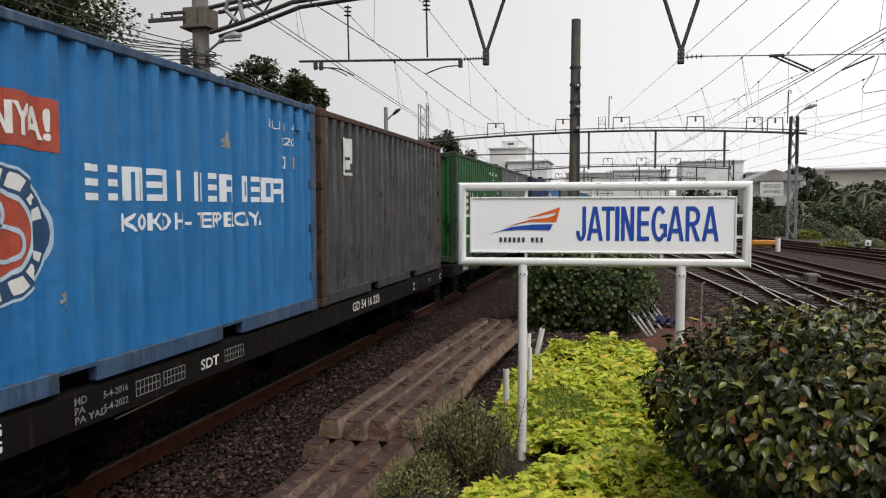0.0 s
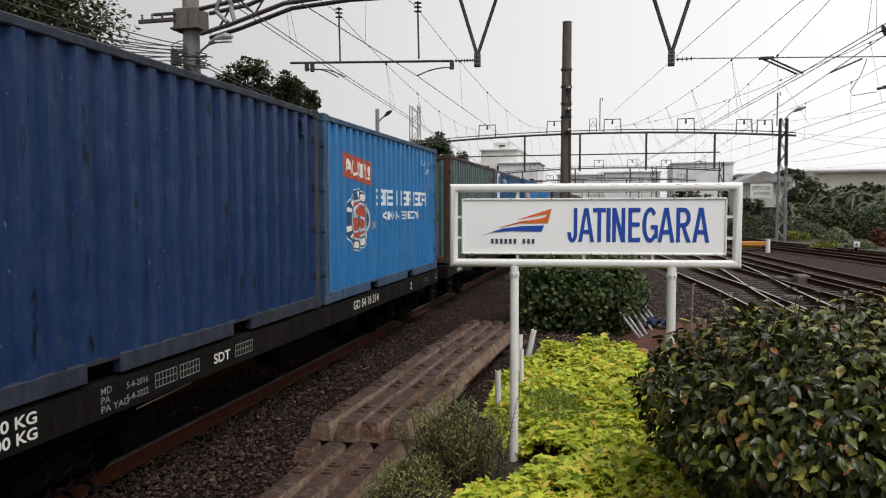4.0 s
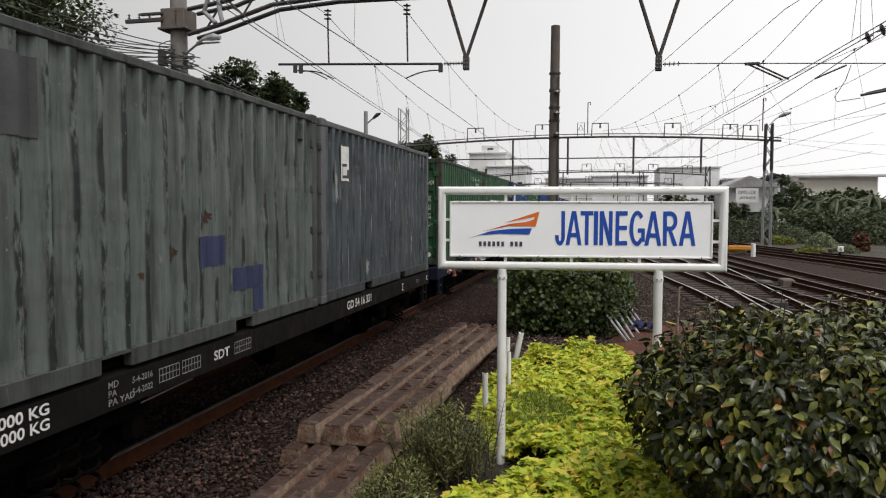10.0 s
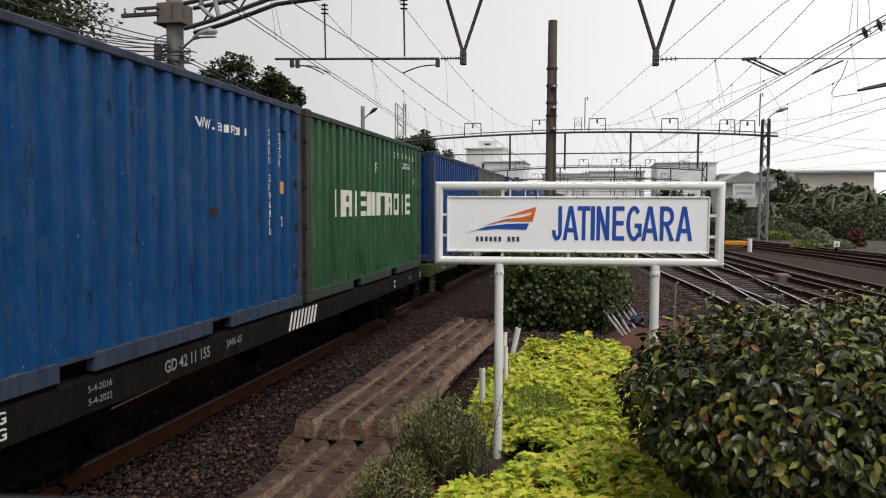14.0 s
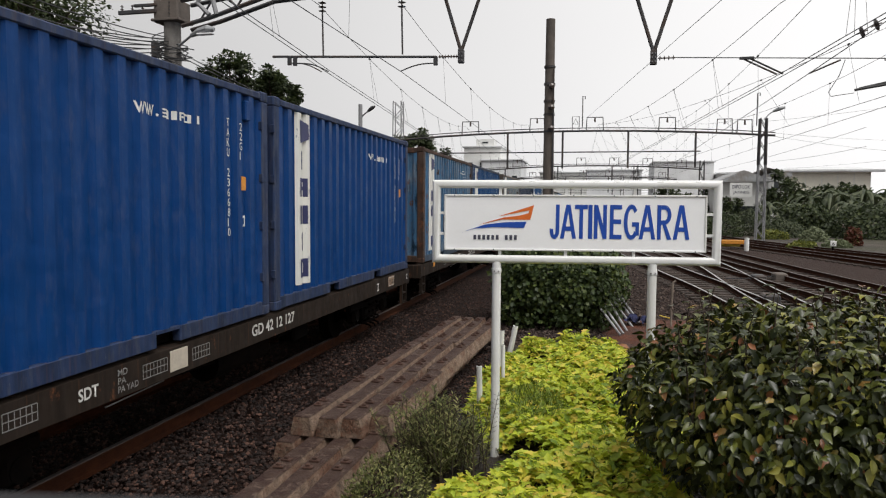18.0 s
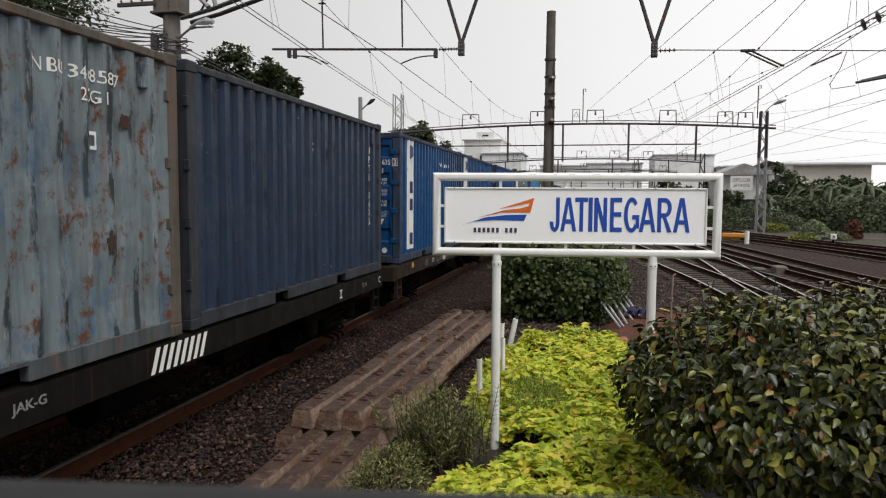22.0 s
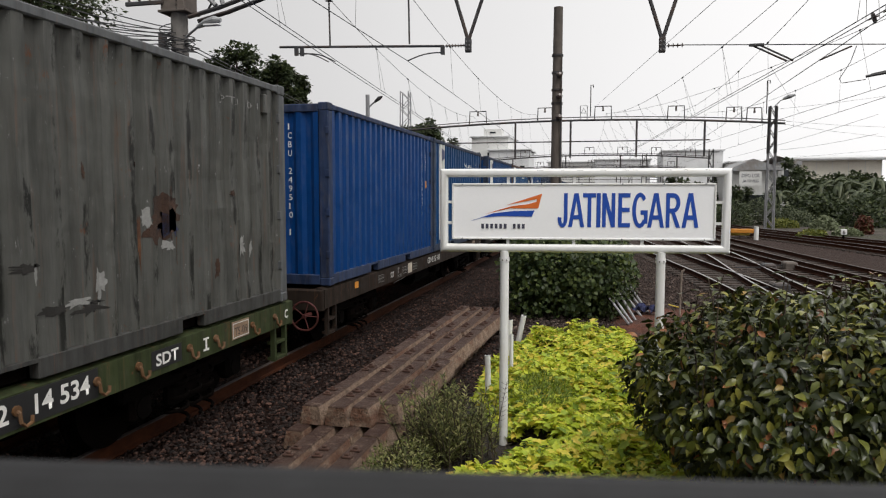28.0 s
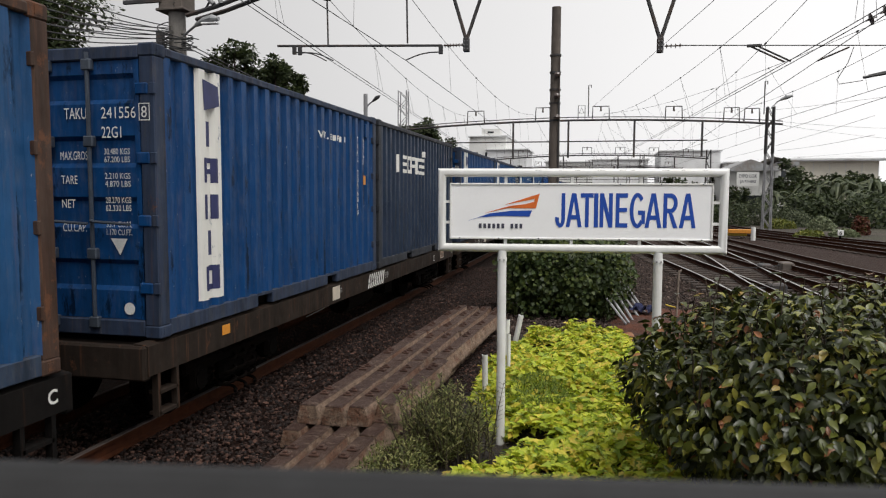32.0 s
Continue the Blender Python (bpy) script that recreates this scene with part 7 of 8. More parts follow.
keep = (gap > -0.62 + 0.25 * R.rand(len(xx))) & (bare < 0.45)
xx, yy, hn, edge = xx[keep], yy[keep], hn[keep], edge[keep]
fine = np.array([noise.noise(Vector((a * 9, b * 9, 5))) for a, b in zip(xx, yy)])
zz = -0.13 + 0.27 * edge * (0.70 + 0.75 * hn + 0.45 * fine) * (0.35 + 0.65 * R.rand(len(xx)) ** 0.4)
ang = R.rand(len(xx)) * 6.28
axis = np.stack([np.cos(ang), np.sin(ang) - 0.35, R.uniform(-0.6, 0.5, len(xx))], 1)
up = np.stack([R.normal(0, 0.65, len(xx)), R.normal(-0.2, 0.65, len(xx)), np.ones(len(xx))], 1)
tagged(part("foliage", leaves(LOBED, np.stack([xx, yy, zz], 1), axis, up, 0.045 + 0.09 * R.rand(len(xx)) ** 1.5, 0.6), "leaf_yellow", bed), kind="stuff")
m = Mesh()
for k in range(240):
    x, y = R.uniform(-1.1, 0.6), R.uniform(4.9, 11)
    a = R.rand() * 6.28
    m.tube([(x, y, -0.17), (x + 0.12 * math.cos(a), y + 0.12 * math.sin(a), -0.08), (x + 0.3 * math.cos(a), y + 0.3 * math.sin(a), -0.13)], 0.004, 4)
tagged(part("runner_mass", m, "twig", bed), kind="stuff")

soil = Mesh()
gx, gy = np.linspace(-1.75, 3.4, 22), np.linspace(3.2, 12.6, 36)
for i in range(21):
    for j in range(35):
        q = []
        for x, y in ((gx[i], gy[j]), (gx[i + 1], gy[j]), (gx[i + 1], gy[j + 1]), (gx[i], gy[j + 1])):
            e = min(1.0, (x + 1.75) / 0.3, (3.4 - x) / 0.3, (y - 3.2) / 0.4, (12.6 - y) / 0.5)
            q.append((x, y, GROUND_Z - 0.03 + 0.09 * max(0, e) + 0.03 * noise.noise(Vector((x * 2, y * 2, 0)))))
        soil.quad(*q)
tagged(put("garden_soil", soil, "soil_dark"), "dark bare soil of the garden bed", "soil", kind="structure")
soil = Mesh()
for i in range(14):
    for j in range(10):
        q = []
        for di, dj in ((0, 0), (1, 0), (1, 1), (0, 1)):
            x, y = 0.0 + (i + di) * 0.22, 12.3 + (j + dj) * 0.38
            u, v = (i + di) / 14 * 2 - 1, (j + dj) / 10 * 2 - 1
            q.append((x, y, GROUND_Z - 0.05 + 0.20 * max(0, 1 - u ** 4 - v ** 4) + 0.05 * noise.noise(Vector((x * 4, y * 4, 0)))))
        soil.quad(*q)
tagged(put("earth_heap", soil, "soil_red"), "low heap of red-brown earth beside the shrub", "earth", kind="structure")

bush("round dense dark green shrub behind the name board", (-0.78, 15.0, 0.62), (1.38, 1.2, 1.05), "leaf_round", 7500, 0.085, SMALL, 3.0, -0.8, 0.2, "shrub", "round_shrub", 0.10, True, 1.3)

# feathery weed at the foot of the post
weed = thing("feathery_weed", "grey-green feathery weed clump at the white post", "plant")
m = Mesh()
fp, fa, fu = [], [], []
for k in range(120):
    bx, by = -1.36 + R.normal() * 0.16, 6.12 + R.normal() * 0.13
    a = R.rand() * 6.28
    sp_ = R.uniform(0.02, 0.34)
    h = R.uniform(0.35, 0.86) * (1 - 0.5 * sp_)
    e = np.array((bx + sp_ * math.cos(a), by + sp_ * math.sin(a), -0.18 + h))
    b = np.array((bx, by, -0.2))
    mid = (b + e) / 2 + np.array((0, 0, 0.08))
    m.tube([tuple(b), tuple(mid), tuple(e)], [0.005, 0.004, 0.002], 4)
    for j in range(40):
        u = 0.2 + 0.8 * j / 40
        q = (1 - u) ** 2 * b + 2 * u * (1 - u) * mid + u * u * e
        w = R.rand() * 6.28
        fp.append(q)
        fa.append((math.cos(w), math.sin(w), 0.7))
        fu.append((0, -0.3, 1))
tagged(part("stem_mass", m, "twig", weed), kind="stuff")
tagged(part("foliage", leaves(LANCE, fp, fa, fu, 0.035 + 0.04 * R.rand(len(fp)), 0.8), "leaf_feather", weed), kind="stuff")
weed2 = bush("low grey-green weeds along the stacked sleepers", (-1.62, 5.35, -0.1), (0.32, 0.6, 0.32), "leaf_feather", 3200, 0.036, LANCE, 2.2, -0.2, -0.3, "plant", "low_weed", 0.2, False, 1.2)
bush("fine green grass tuft among the yellow vines", (-0.72, 7.9, -0.06), (0.42, 0.75, 0.22), "leaf_grass", 2600, 0.06, LANCE, 2.2, -0.1, -0.5, "grass", "grass_tuft", 0.2, False, 0.7)
frond = thing("dry_fern_frond", "thin dark fern frond leaning on the white post", "plant")
m = Mesh().tube([(-1.02, 6.6, -0.15), (-0.96, 6.62, 0.2), (-0.90, 6.62, 0.5)], [0.006, 0.004, 0.002], 5)
for k in range(9):
    z = 0.1 + 0.045 * k
    m.tube([(-0.96 + 0.12 * (z - 0.1), 6.62, z), (-0.92 + 0.12 * (z - 0.1), 6.6, z + 0.03)], 0.0014, 4)
    m.tube([(-0.96 + 0.12 * (z - 0.1), 6.62, z), (-1.0 + 0.12 * (z - 0.1), 6.6, z + 0.03)], 0.0014, 4)
part("stem", m, "twig", frond)

# ---- stacked concrete sleepers ----


def concrete_sleeper_mesh():
    m = Mesh()
    ys_ = (0, 0.012, 0.45, 0.75, 1.0, 1.25, 1.55, 1.988, 2.0)
    hs = (0.192, 0.20, 0.20, 0.196, 0.19, 0.196, 0.20, 0.20, 0.192)
    rings = []
    for y, h in zip(ys_, hs):
        inset = 0.012 if y in (0, 2.0) else 0
        rings.append([(-0.125 + inset, y, 0.0), (-0.128 + inset, y, 0.03), (-0.084, y, h - 0.008), (-0.072, y, h), (0.072, y, h), (0.084, y, h - 0.008), (0.128 - inset, y, 0.03), (0.125 - inset, y, 0.0)])
    n = 8
    for r in rings:
        m.v += r
    for i in range(len(rings) - 1):
        for k in range(n):
            m.f.append((i * n + k, i * n + (k + 1) % n, (i + 1) * n + (k + 1) % n, (i + 1) * n + k))
    m.f.append(tuple(range(n)))
    m.f.append(tuple((len(rings) - 1) * n + k for k in range(n - 1, -1, -1)))
    return m.data("body")


M["lug_rust"] = plain("rusty_fastening_steel", (0.075, 0.036, 0.024), 0.9, 0, 0.4, 20, 0.3, 90, 0.003)
CS = concrete_sleeper_mesh()
SHOULDER = Mesh().box(-0.048, 0.048, -0.028, 0.028, 0, 0.024, 0.006).box(-0.022, 0.022, -0.018, 0.018, 0.02, 0.044, 0.006).data("shoulder")


def concrete_sleeper(x, y, z, yaw):
    t = thing("concrete_sleeper", "rust-stained concrete railway sleeper in a stack beside the track", "sleeper", "stacked concrete sleepers", pose(x, y, z, 0, 0, yaw))
    part("body", CS, "bearer", t)
    for yc in (0.4665, 1.5335):
        for dy in (-0.085, 0.085):
            part("shoulder", SHOULDER, "lug_rust", t, "rusty rail fastening", at=pose(rng.uniform(-0.01, 0.01), yc + dy, 0.198, 0, 0, rng.uniform(-6, 6)))


for col in range(4):
    for k in range(3):
        concrete_sleeper(-2.842 + (0, 0.252, 0.497, 0.742)[col] + 0.075 * k + rng.uniform(-0.012, 0.012), 6.36 + (0, 0.02, 0.09, 0.25)[col] + 2.02 * k + rng.uniform(-0.03, 0.03), -0.005, -1.9 + rng.uniform(-0.8, 0.8) - (1.4 if col == 3 else 0))
for col in range(4):
    for k in range(5):
        if col == 0 and k == 0:
            continue
        concrete_sleeper(-2.98 + 0.262 * col + 0.03 * k, 4.05 + 0.05 * col + 2.02 * k + rng.uniform(-0.03, 0.03) + (0.15 if col == 0 else 0), -0.212, -0.8 + rng.uniform(-0.6, 0.6))

# ---- white pipe stumps, stakes and litter ----


def stump(x, y, h, lean, r=0.035):
    t = thing("pipe_stump", "short white plastic pipe standing in the garden bed", "pipe", "white pipe stumps")
    part("tube", Mesh().tube([(x, y, -0.25), (x + lean * h, y, h - 0.2)], r, 14), "white_steel", t)
    part("bore", Mesh().disc((x + lean * h, y, h - 0.198), (0, 0, 1), r * 0.75, 14), "frame_black", t)


stump(-1.31, 8.0, 0.62, -0.02, 0.034)
stump(-1.27, 9.4, 0.8, 0.03, 0.036)
stump(-1.40, 11.4, 0.52, 0.22, 0.045)
stump(-1.16, 8.9, 0.7, 0.0, 0.025)
stump(0.72, 9.6, 0.5, 0.0, 0.06)
M["stake_white"] = plain("dirty_white_stake_paint", (0.42, 0.42, 0.43), 0.8, 0, 0.4, 7, 0.2, 60, 0.002, (0.2, 0.19, 0.2))
for x0, y0, x1, y1, z1 in ((0.46, 13.45, 0.10, 14.1, 0.26), (0.52, 13.6, 0.16, 14.3, 0.30), (0.74, 14.2, 0.30, 15.0, 0.40), (0.82, 14.6, 0.36, 15.4, 0.46), (0.60, 13.9, 0.22, 14.6, 0.42), (0.90, 14.7, 0.50, 15.3, 0.40)):
    t = thing("white_stake", "white painted wooden stake leaning on the shrub", "stake", "white stakes")
    d = Vector((x1 - x0, y1 - y0, z1 + 0.1)).normalized()
    part("stick", Mesh().tube([(x0, y0, -0.12), (x1, y1, z1)], 0.024, 6), "stake_white", t)
    part("band", Mesh().tube([Vector((x0, y0, -0.12)) + d * 0.55, Vector((x0, y0, -0.12)) + d * 0.95], 0.026, 6), "frame_black", t)
M["stick_pale"] = plain("pale_weathered_stick", (0.26, 0.21, 0.17), 0.9, 0, 0.3, 8, 0.2, 60, 0.002)
t = thing("marker_stick", "thin pale wooden stick upright in the red earth", "stick")
part("stick", Mesh().tube([(1.45, 14.37, -0.2), (1.47, 14.37, 0.80)], 0.02, 6), "stick_pale", t)
part("tip", Mesh().tube([(1.47, 14.37, 0.80), (1.53, 14.37, 0.84)], 0.02, 6), "stick_pale", t)
M["yellow_paint"] = plain("yellow_plastic", (0.55, 0.40, 0.03), 0.5, 0, 0.2, 9, 0)
M["navy_cloth"] = plain("crumpled_navy_cloth", (0.03, 0.035, 0.10), 0.9, 0, 0.4, 6, 0.6, 20, 0.02)
t = thing("yellow_scrap", "scraps of black and yellow warning strip on the ground", "litter")
for k in range(4):
    part("strip", Mesh().box(-0.12, 0.12, -0.03, 0.03, 0, 0.02, 0.004), "yellow_paint" if k % 2 == 0 else "frame_black", t, at=pose(1.42 + 0.13 * k, 15.2 + 0.12 * (k % 2), -0.02 + 0.02 * k, 0, 14, 35 * k))
t = thing("cloth_heap", "crumpled dark blue cloth lying by the stakes", "cloth")
m = Mesh()
for i in range(8):
    for j in range(6):
        m.quad(*[(0.55 + (i + a) * 0.06, 14.3 + (j + b) * 0.07, -0.04 + 0.2 * max(0, noise.noise(Vector(((i + a) * 0.9, (j + b) * 0.9, 4))) + 0.35)) for a, b in ((0, 0), (1, 0), (1, 1), (0, 1))])
part("folds", m, "navy_cloth", t)

# ---- trees and the far side of the yard ----
def tree(label, x, y, h, spread, n, size=0.3, base=0.35, mat_name="leaf_tree", clumps=14, lift=0.0):
    t = thing("tree", label, "tree")
    R = np.random.RandomState(int(abs(x) * 10 + y * 100))
    trunk = Mesh().tube([(x, y, -0.3), (x + R.normal() * 0.2, y, h * 0.3), (x + R.normal() * 0.3, y, h * 0.62)], [h * 0.028, h * 0.022, h * 0.012], 10)
    part("trunk", trunk, "bark", t)
    P, A, U = [], [], []
    for k in range(clumps):
        a = R.rand() * 6.28
        rr = spread * math.sqrt(R.rand())
        z = h * (base + (0.95 - base) * R.rand() ** 0.8 * (1 - 0.35 * (rr / spread) ** 2))
        c = np.array((x + rr * math.cos(a), y + rr * math.sin(a), z))
        s = np.array((x, y, h * R.uniform(0.25, 0.55)))
        part("limb", Mesh().tube([tuple(s), tuple((s + c) / 2 + np.array((0, 0, 0.1 * h * 0.3))), tuple(c)], [h * 0.010, h * 0.007, h * 0.003], 6), "bark", t)
        r = spread * R.uniform(0.28, 0.46)
        d = R.normal(size=(n // clumps, 3))
        d /= np.linalg.norm(d, axis=1, keepdims=True)
        q = c + d * r * (R.rand(len(d), 1) ** 0.4) * np.array((1, 1, 0.7))
        P.append(q)
        A.append(d + 0.5 * R.normal(size=d.shape) + np.array((0, 0, -0.4)))
        U.append(d * 0.5 + np.array((0, 0, 1)))
    P, A, U = np.concatenate(P), np.concatenate(A), np.concatenate(U)
    tagged(part("crown", leaves(SMALL, P, A, U, size * (0.6 + 0.8 * R.rand(len(P))), 1.2), mat_name, t), kind="stuff")
    return t


tree("dark leafy tree behind the goods train", -16.7, 30, 9.7, 1.4, 6600, 0.16, 0.66, clumps=24)
tree("dark leafy tree behind the goods train", -15.6, 30.6, 8.4, 1.1, 4200, 0.16, 0.6, clumps=18)
tree("dark leafy tree over the train roofs", -14.6, 30, 9.2, 1.1, 5400, 0.16, 0.64, clumps=20)
tree("dark leafy tree over the train roofs", -13.7, 29.4, 7.4, 0.8, 3200, 0.16, 0.6, clumps=14)
tree("tall dark tree reaching over the wall", -27.5, 29, 14.6, 3.4, 9500, 0.22, 0.55, clumps=36)
tree("tall dark tree reaching over the wall", -32.5, 31, 17.0, 4.6, 9000, 0.26, 0.5, clumps=36)
tree("dark far tree above the wagons", -20.3, 76, 11.8, 1.9, 4600, 0.28, 0.55, clumps=22)
tree("dark far tree above the wagons", -18.3, 78, 10.4, 1.7, 3800, 0.28, 0.5, clumps=20)
for k in range(9):
    tree("dark green tree along the yard fence", 19.5 + 1.9 * k + R.normal() * 0.4, 80 + R.uniform(-3, 6), R.uniform(4.2, 5.4), 2.2, 2200, 0.36, 0.15, clumps=12)
for k in range(5):
    tree("dark green tree at the end of the yard", 9.5 + 2.6 * k, 96 + R.uniform(-3, 8), R.uniform(4.0, 5.4), 2.0, 1300, 0.4, 0.2, clumps=9)
tree("dark tree beside the depot sign", 20.5, 86, 6.6, 1.9, 1700, 0.35, 0.3, clumps=9)
tree("dark tree between depot and mast", 14.2, 84, 5.4, 1.3, 1300, 0.33, 0.15, clumps=9)


def banana(label, x, y, h):
    t = thing("banana_plant", label, "banana plant", "banana plants behind the yard")
    part("stem", Mesh().tube([(x, y, -0.2), (x + 0.1, y, h * 0.55)], [0.2, 0.12], 8), "leaf_banana", t)
    for k in range(11):
        a = k * 0.61 + R.rand()
        a *= 1.7
        ln = h * R.uniform(0.42, 0.62)
        rise = R.uniform(0.25, 0.8)
        m = Mesh()
        prev = None
        for j, u in enumerate(np.linspace(0, 1, 9)):
            r = ln * u
            c = Vector((x + math.cos(a) * r * 0.85, y + math.sin(a) * r * 0.85, h * 0.52 + ln * (rise * 1.5 * u - 1.35 * u * u)))
            w = 0.21 * math.sin(math.pi * min(1, u * 0.93 + 0.05)) ** 0.6
            s = Vector((-math.sin(a), math.cos(a), 0)) * w
            now = (c - s - Vector((0, 0, w * 0.5)), c, c + s - Vector((0, 0, w * 0.5)))
            if prev and not (j % 3 == 2 and R.rand() < 0.3):
                m.quad(prev[0], now[0], now[1], prev[1])
                m.quad(prev[1], now[1], now[2], prev[2])
            prev = now
        part("leaf", m, "leaf_banana", t)


for x, y, h in ((18.6, 74, 4.6), (20.2, 75, 5.6), (21.9, 74, 6.3), (23.4, 76, 6.6), (24.8, 74, 6.0), (26.4, 77, 6.4), (28.4, 76, 5.8), (17.0, 77, 4.6), (22.6, 71, 4.6), (25.6, 71, 4.4)):
    banana("tall dull green banana plant with ragged leaves", x, y, h)
for x, y, r, h, mt, lb in ((10.3, 62, 1.5, 1.9, "leaf_tree", "dark green bush beside the lattice mast"), (12.6, 64, 1.3, 2.1, "leaf_banana", "dull green bush beside the lattice mast"), (14.6, 61, 1.6, 1.2, "leaf_banana", "low green bush in the yard"),
                           (15.1, 54.5, 0.85, 0.8, "leaf_pale", "pale variegated round bush in the yard"), (15.95, 49.2, 0.45, 1.0, "leaf_red", "red-bronze bush in the yard"), (18.6, 46.5, 0.5, 0.9, "leaf_red", "red-bronze bush in the yard"),
                           (13.2, 58, 1.1, 0.45, "leaf_far_yellow", "yellow-green low hedge in the yard"), (12.0, 45.5, 0.8, 0.2, "leaf_far_yellow", "yellow-green low hedge in the yard"), (14.4, 47.0, 0.7, 0.25, "leaf_pale", "yellow-green low hedge in the yard"), (13.6, 62, 0.9, 1.5, "leaf_banana", "green bush in the yard"),
                           (22, 62, 3.5, 2.6, "leaf_tree", "dark green thicket along the fence"), (28, 60, 4, 3.0, "leaf_tree", "dark green thicket along the fence"), (17.6, 66, 2.5, 2.4, "leaf_tree", "dark green thicket along the fence"), (34, 58, 4, 3.0, "leaf_tree", "dark green thicket along the fence"), (40, 60, 4, 3.2, "leaf_tree", "dark green thicket along the fence"),
                           (8.2, 70, 2.2, 2.2, "leaf_tree", "dark green bush at the end of the yard"), (9.6, 66, 1.3, 1.6, "leaf_round", "dark bush at the end of the yard")):
    bush(lb, (x, y, -0.2), (r, r, h + 0.2), mt, 2000 if r < 2 else 4200, 0.15 if r < 2 else 0.26, SMALL, 2.2, -0.05, 0.1, "bush", "bush", 0.22, False, 1.2, 0, "bushes across the yard")
verge = Mesh()
for i in range(20):
    for j in range(24):
        verge.quad(*[(10 + 0.0 + x * 1.0 + max(0, (62 - y)) * 0.0, y, GROUND_Z - 0.02 + 0.10 * min(1, max(0, (x - np.interp(y, (20, 34, 45, 58, 100), (18, 5.6, 2.2, 0.6, -1))) / 1.5)) + 0.05 * noise.noise(Vector((x, y, 0)))) for x, y in ((i * 2, 20 + j * 3), (i * 2 + 2, 20 + j * 3), (i * 2 + 2, 23 + j * 3), (i * 2, 23 + j * 3))])
tagged(put("verge", verge, "grass_far"), "weedy brown verge beside the outer tracks", "verge", kind="structure")

# added plain wall, hidden by the train, that keeps low light from under it
w_ = Mesh()
for k in range(12):
    w_.box(-9.2, -9.0, -20 + k * 7, -13.02 + k * 7, -0.4, 2.4, 0.02)
tagged(put("boundary_wall", w_, "pole_brown"), "added plain wall hidden behind the goods train to block light", "wall", kind="structure")

# buildings
M["wall_cream"] = plain("stained_cream_wall", (0.84, 0.80, 0.70), 0.9, 0, 0.12, 0.25, 0.1, 6, 0.01, (0.52, 0.47, 0.38))
M["wall_white"] = plain("white_rendered_wall", (0.74, 0.74, 0.72), 0.9, 0, 0.12, 0.3, 0.1, 6, 0.01)
# distance haze is put into the next two colours, whitened for the far buildings
M["wall_grey"] = plain("hazed_grey_sheet_wall", (0.80, 0.81, 0.82), 0.8, 0, 0.15, 0.3, 0.1, 6, 0.01)
M["roof_pale"] = plain("pale_sheet_roof", (0.70, 0.71, 0.72), 0.7, 0.1, 0.15, 0.6, 0.2, 4, 0.02)
M["roof_grey"] = plain("grey_sheet_roof", (0.34, 0.35, 0.36), 0.7, 0.1, 0.2, 0.6, 0.2, 4, 0.02, (0.2, 0.16, 0.13))
M["window_dark"] = plain("dark_window_glass", (0.03, 0.035, 0.04), 0.15, 0, 0.2, 1, 0)


def window(parent, x, y, z, w, h):
    f = part("window", Mesh().box(x - w / 2 - 0.08, x + w / 2 + 0.08, y - 0.06, y + 0.02, z - h / 2 - 0.08, z + h / 2 + 0.08), "wall_white", parent)
    part("pane", Mesh().box(x - w / 2, x + w / 2, y - 0.09, y - 0.05, z - h / 2, z + h / 2), "window_dark", f)


wh = thing("warehouse", "long cream warehouse with a grey sheet roof", "building")
part("wall", Mesh().box(27.0, 37.6, 110, 135, -0.2, 7.6, 0.02), "wall_cream", wh)
m = Mesh()
for x in range(6):
    m.box(27.0 + x * 2.1, 27.06 + x * 2.1, 109.93, 110.0, 0, 7.5)
part("wall_joints", m, "wall_white", wh)
m = Mesh()
m.quad((25.2, 109, 7.62), (39.0, 109, 7.62), (38.2, 120, 8.6), (26.0, 120, 8.6))
m.quad((26.0, 120, 8.6), (38.2, 120, 8.6), (39.0, 136, 7.6), (25.2, 136, 7.6))
m.box(25.0, 39.0, 108.9, 109.1, 7.45, 7.68)
part("roof", m, "roof_pale", wh)
part("eave", Mesh().box(25.0, 39.0, 108.85, 109.05, 7.3, 7.5), "roof_grey", wh, "dark eave line")
part("gable", Mesh().box(24.4, 26.8, 108, 112, 6.6, 7.2), "roof_grey", wh)
part("annex", Mesh().box(24.3, 26.7, 108.5, 118, -0.2, 6.7), "wall_white", wh)
for z in (3.4, 5.4):
    for x in (24.9, 26.0):
        window(wh, x, 108.5, z, 0.7, 1.1)
depot = thing("depot_building", "white depot building with a pitched roof and name sign", "building")
part("wall", Mesh().box(14.6, 20.2, 92, 104, -0.2, 5.4), "wall_white", depot)
m = Mesh()
m.quad((14.0, 91, 5.3), (17.2, 91, 6.75), (17.2, 105, 6.75), (14.0, 105, 5.3))
m.quad((17.2, 91, 6.75), (21.0, 91, 5.4), (21.0, 105, 5.4), (17.2, 105, 6.75))
m.quad((14.0, 91, 5.3), (21.0, 91, 5.4), (17.2, 91, 6.75))
part("roof", m, "roof_grey", depot)
sg = part("name_sign", Mesh().box(15.5, 18.0, 90.0, 90.15, 3.5, 5.2), "wall_white", depot, "white name sign with dark lettering")
part("lettering", text_data("DIPO LOK", 0.42, 2.0), "sign_ink", sg, at=pose(15.75, 89.98, 4.5))
part("lettering", text_data("JATINEG", 0.42, 1.8), "sign_ink", sg, at=pose(15.85, 89.98, 3.8))
m = Mesh()
for k in range(14):
    m.box(15.0 + 0.33 * k, 15.04 + 0.33 * k, 90.9, 90.95, 2.4, 3.3)
m.box(15.0, 19.5, 90.88, 90.96, 3.3, 3.36)
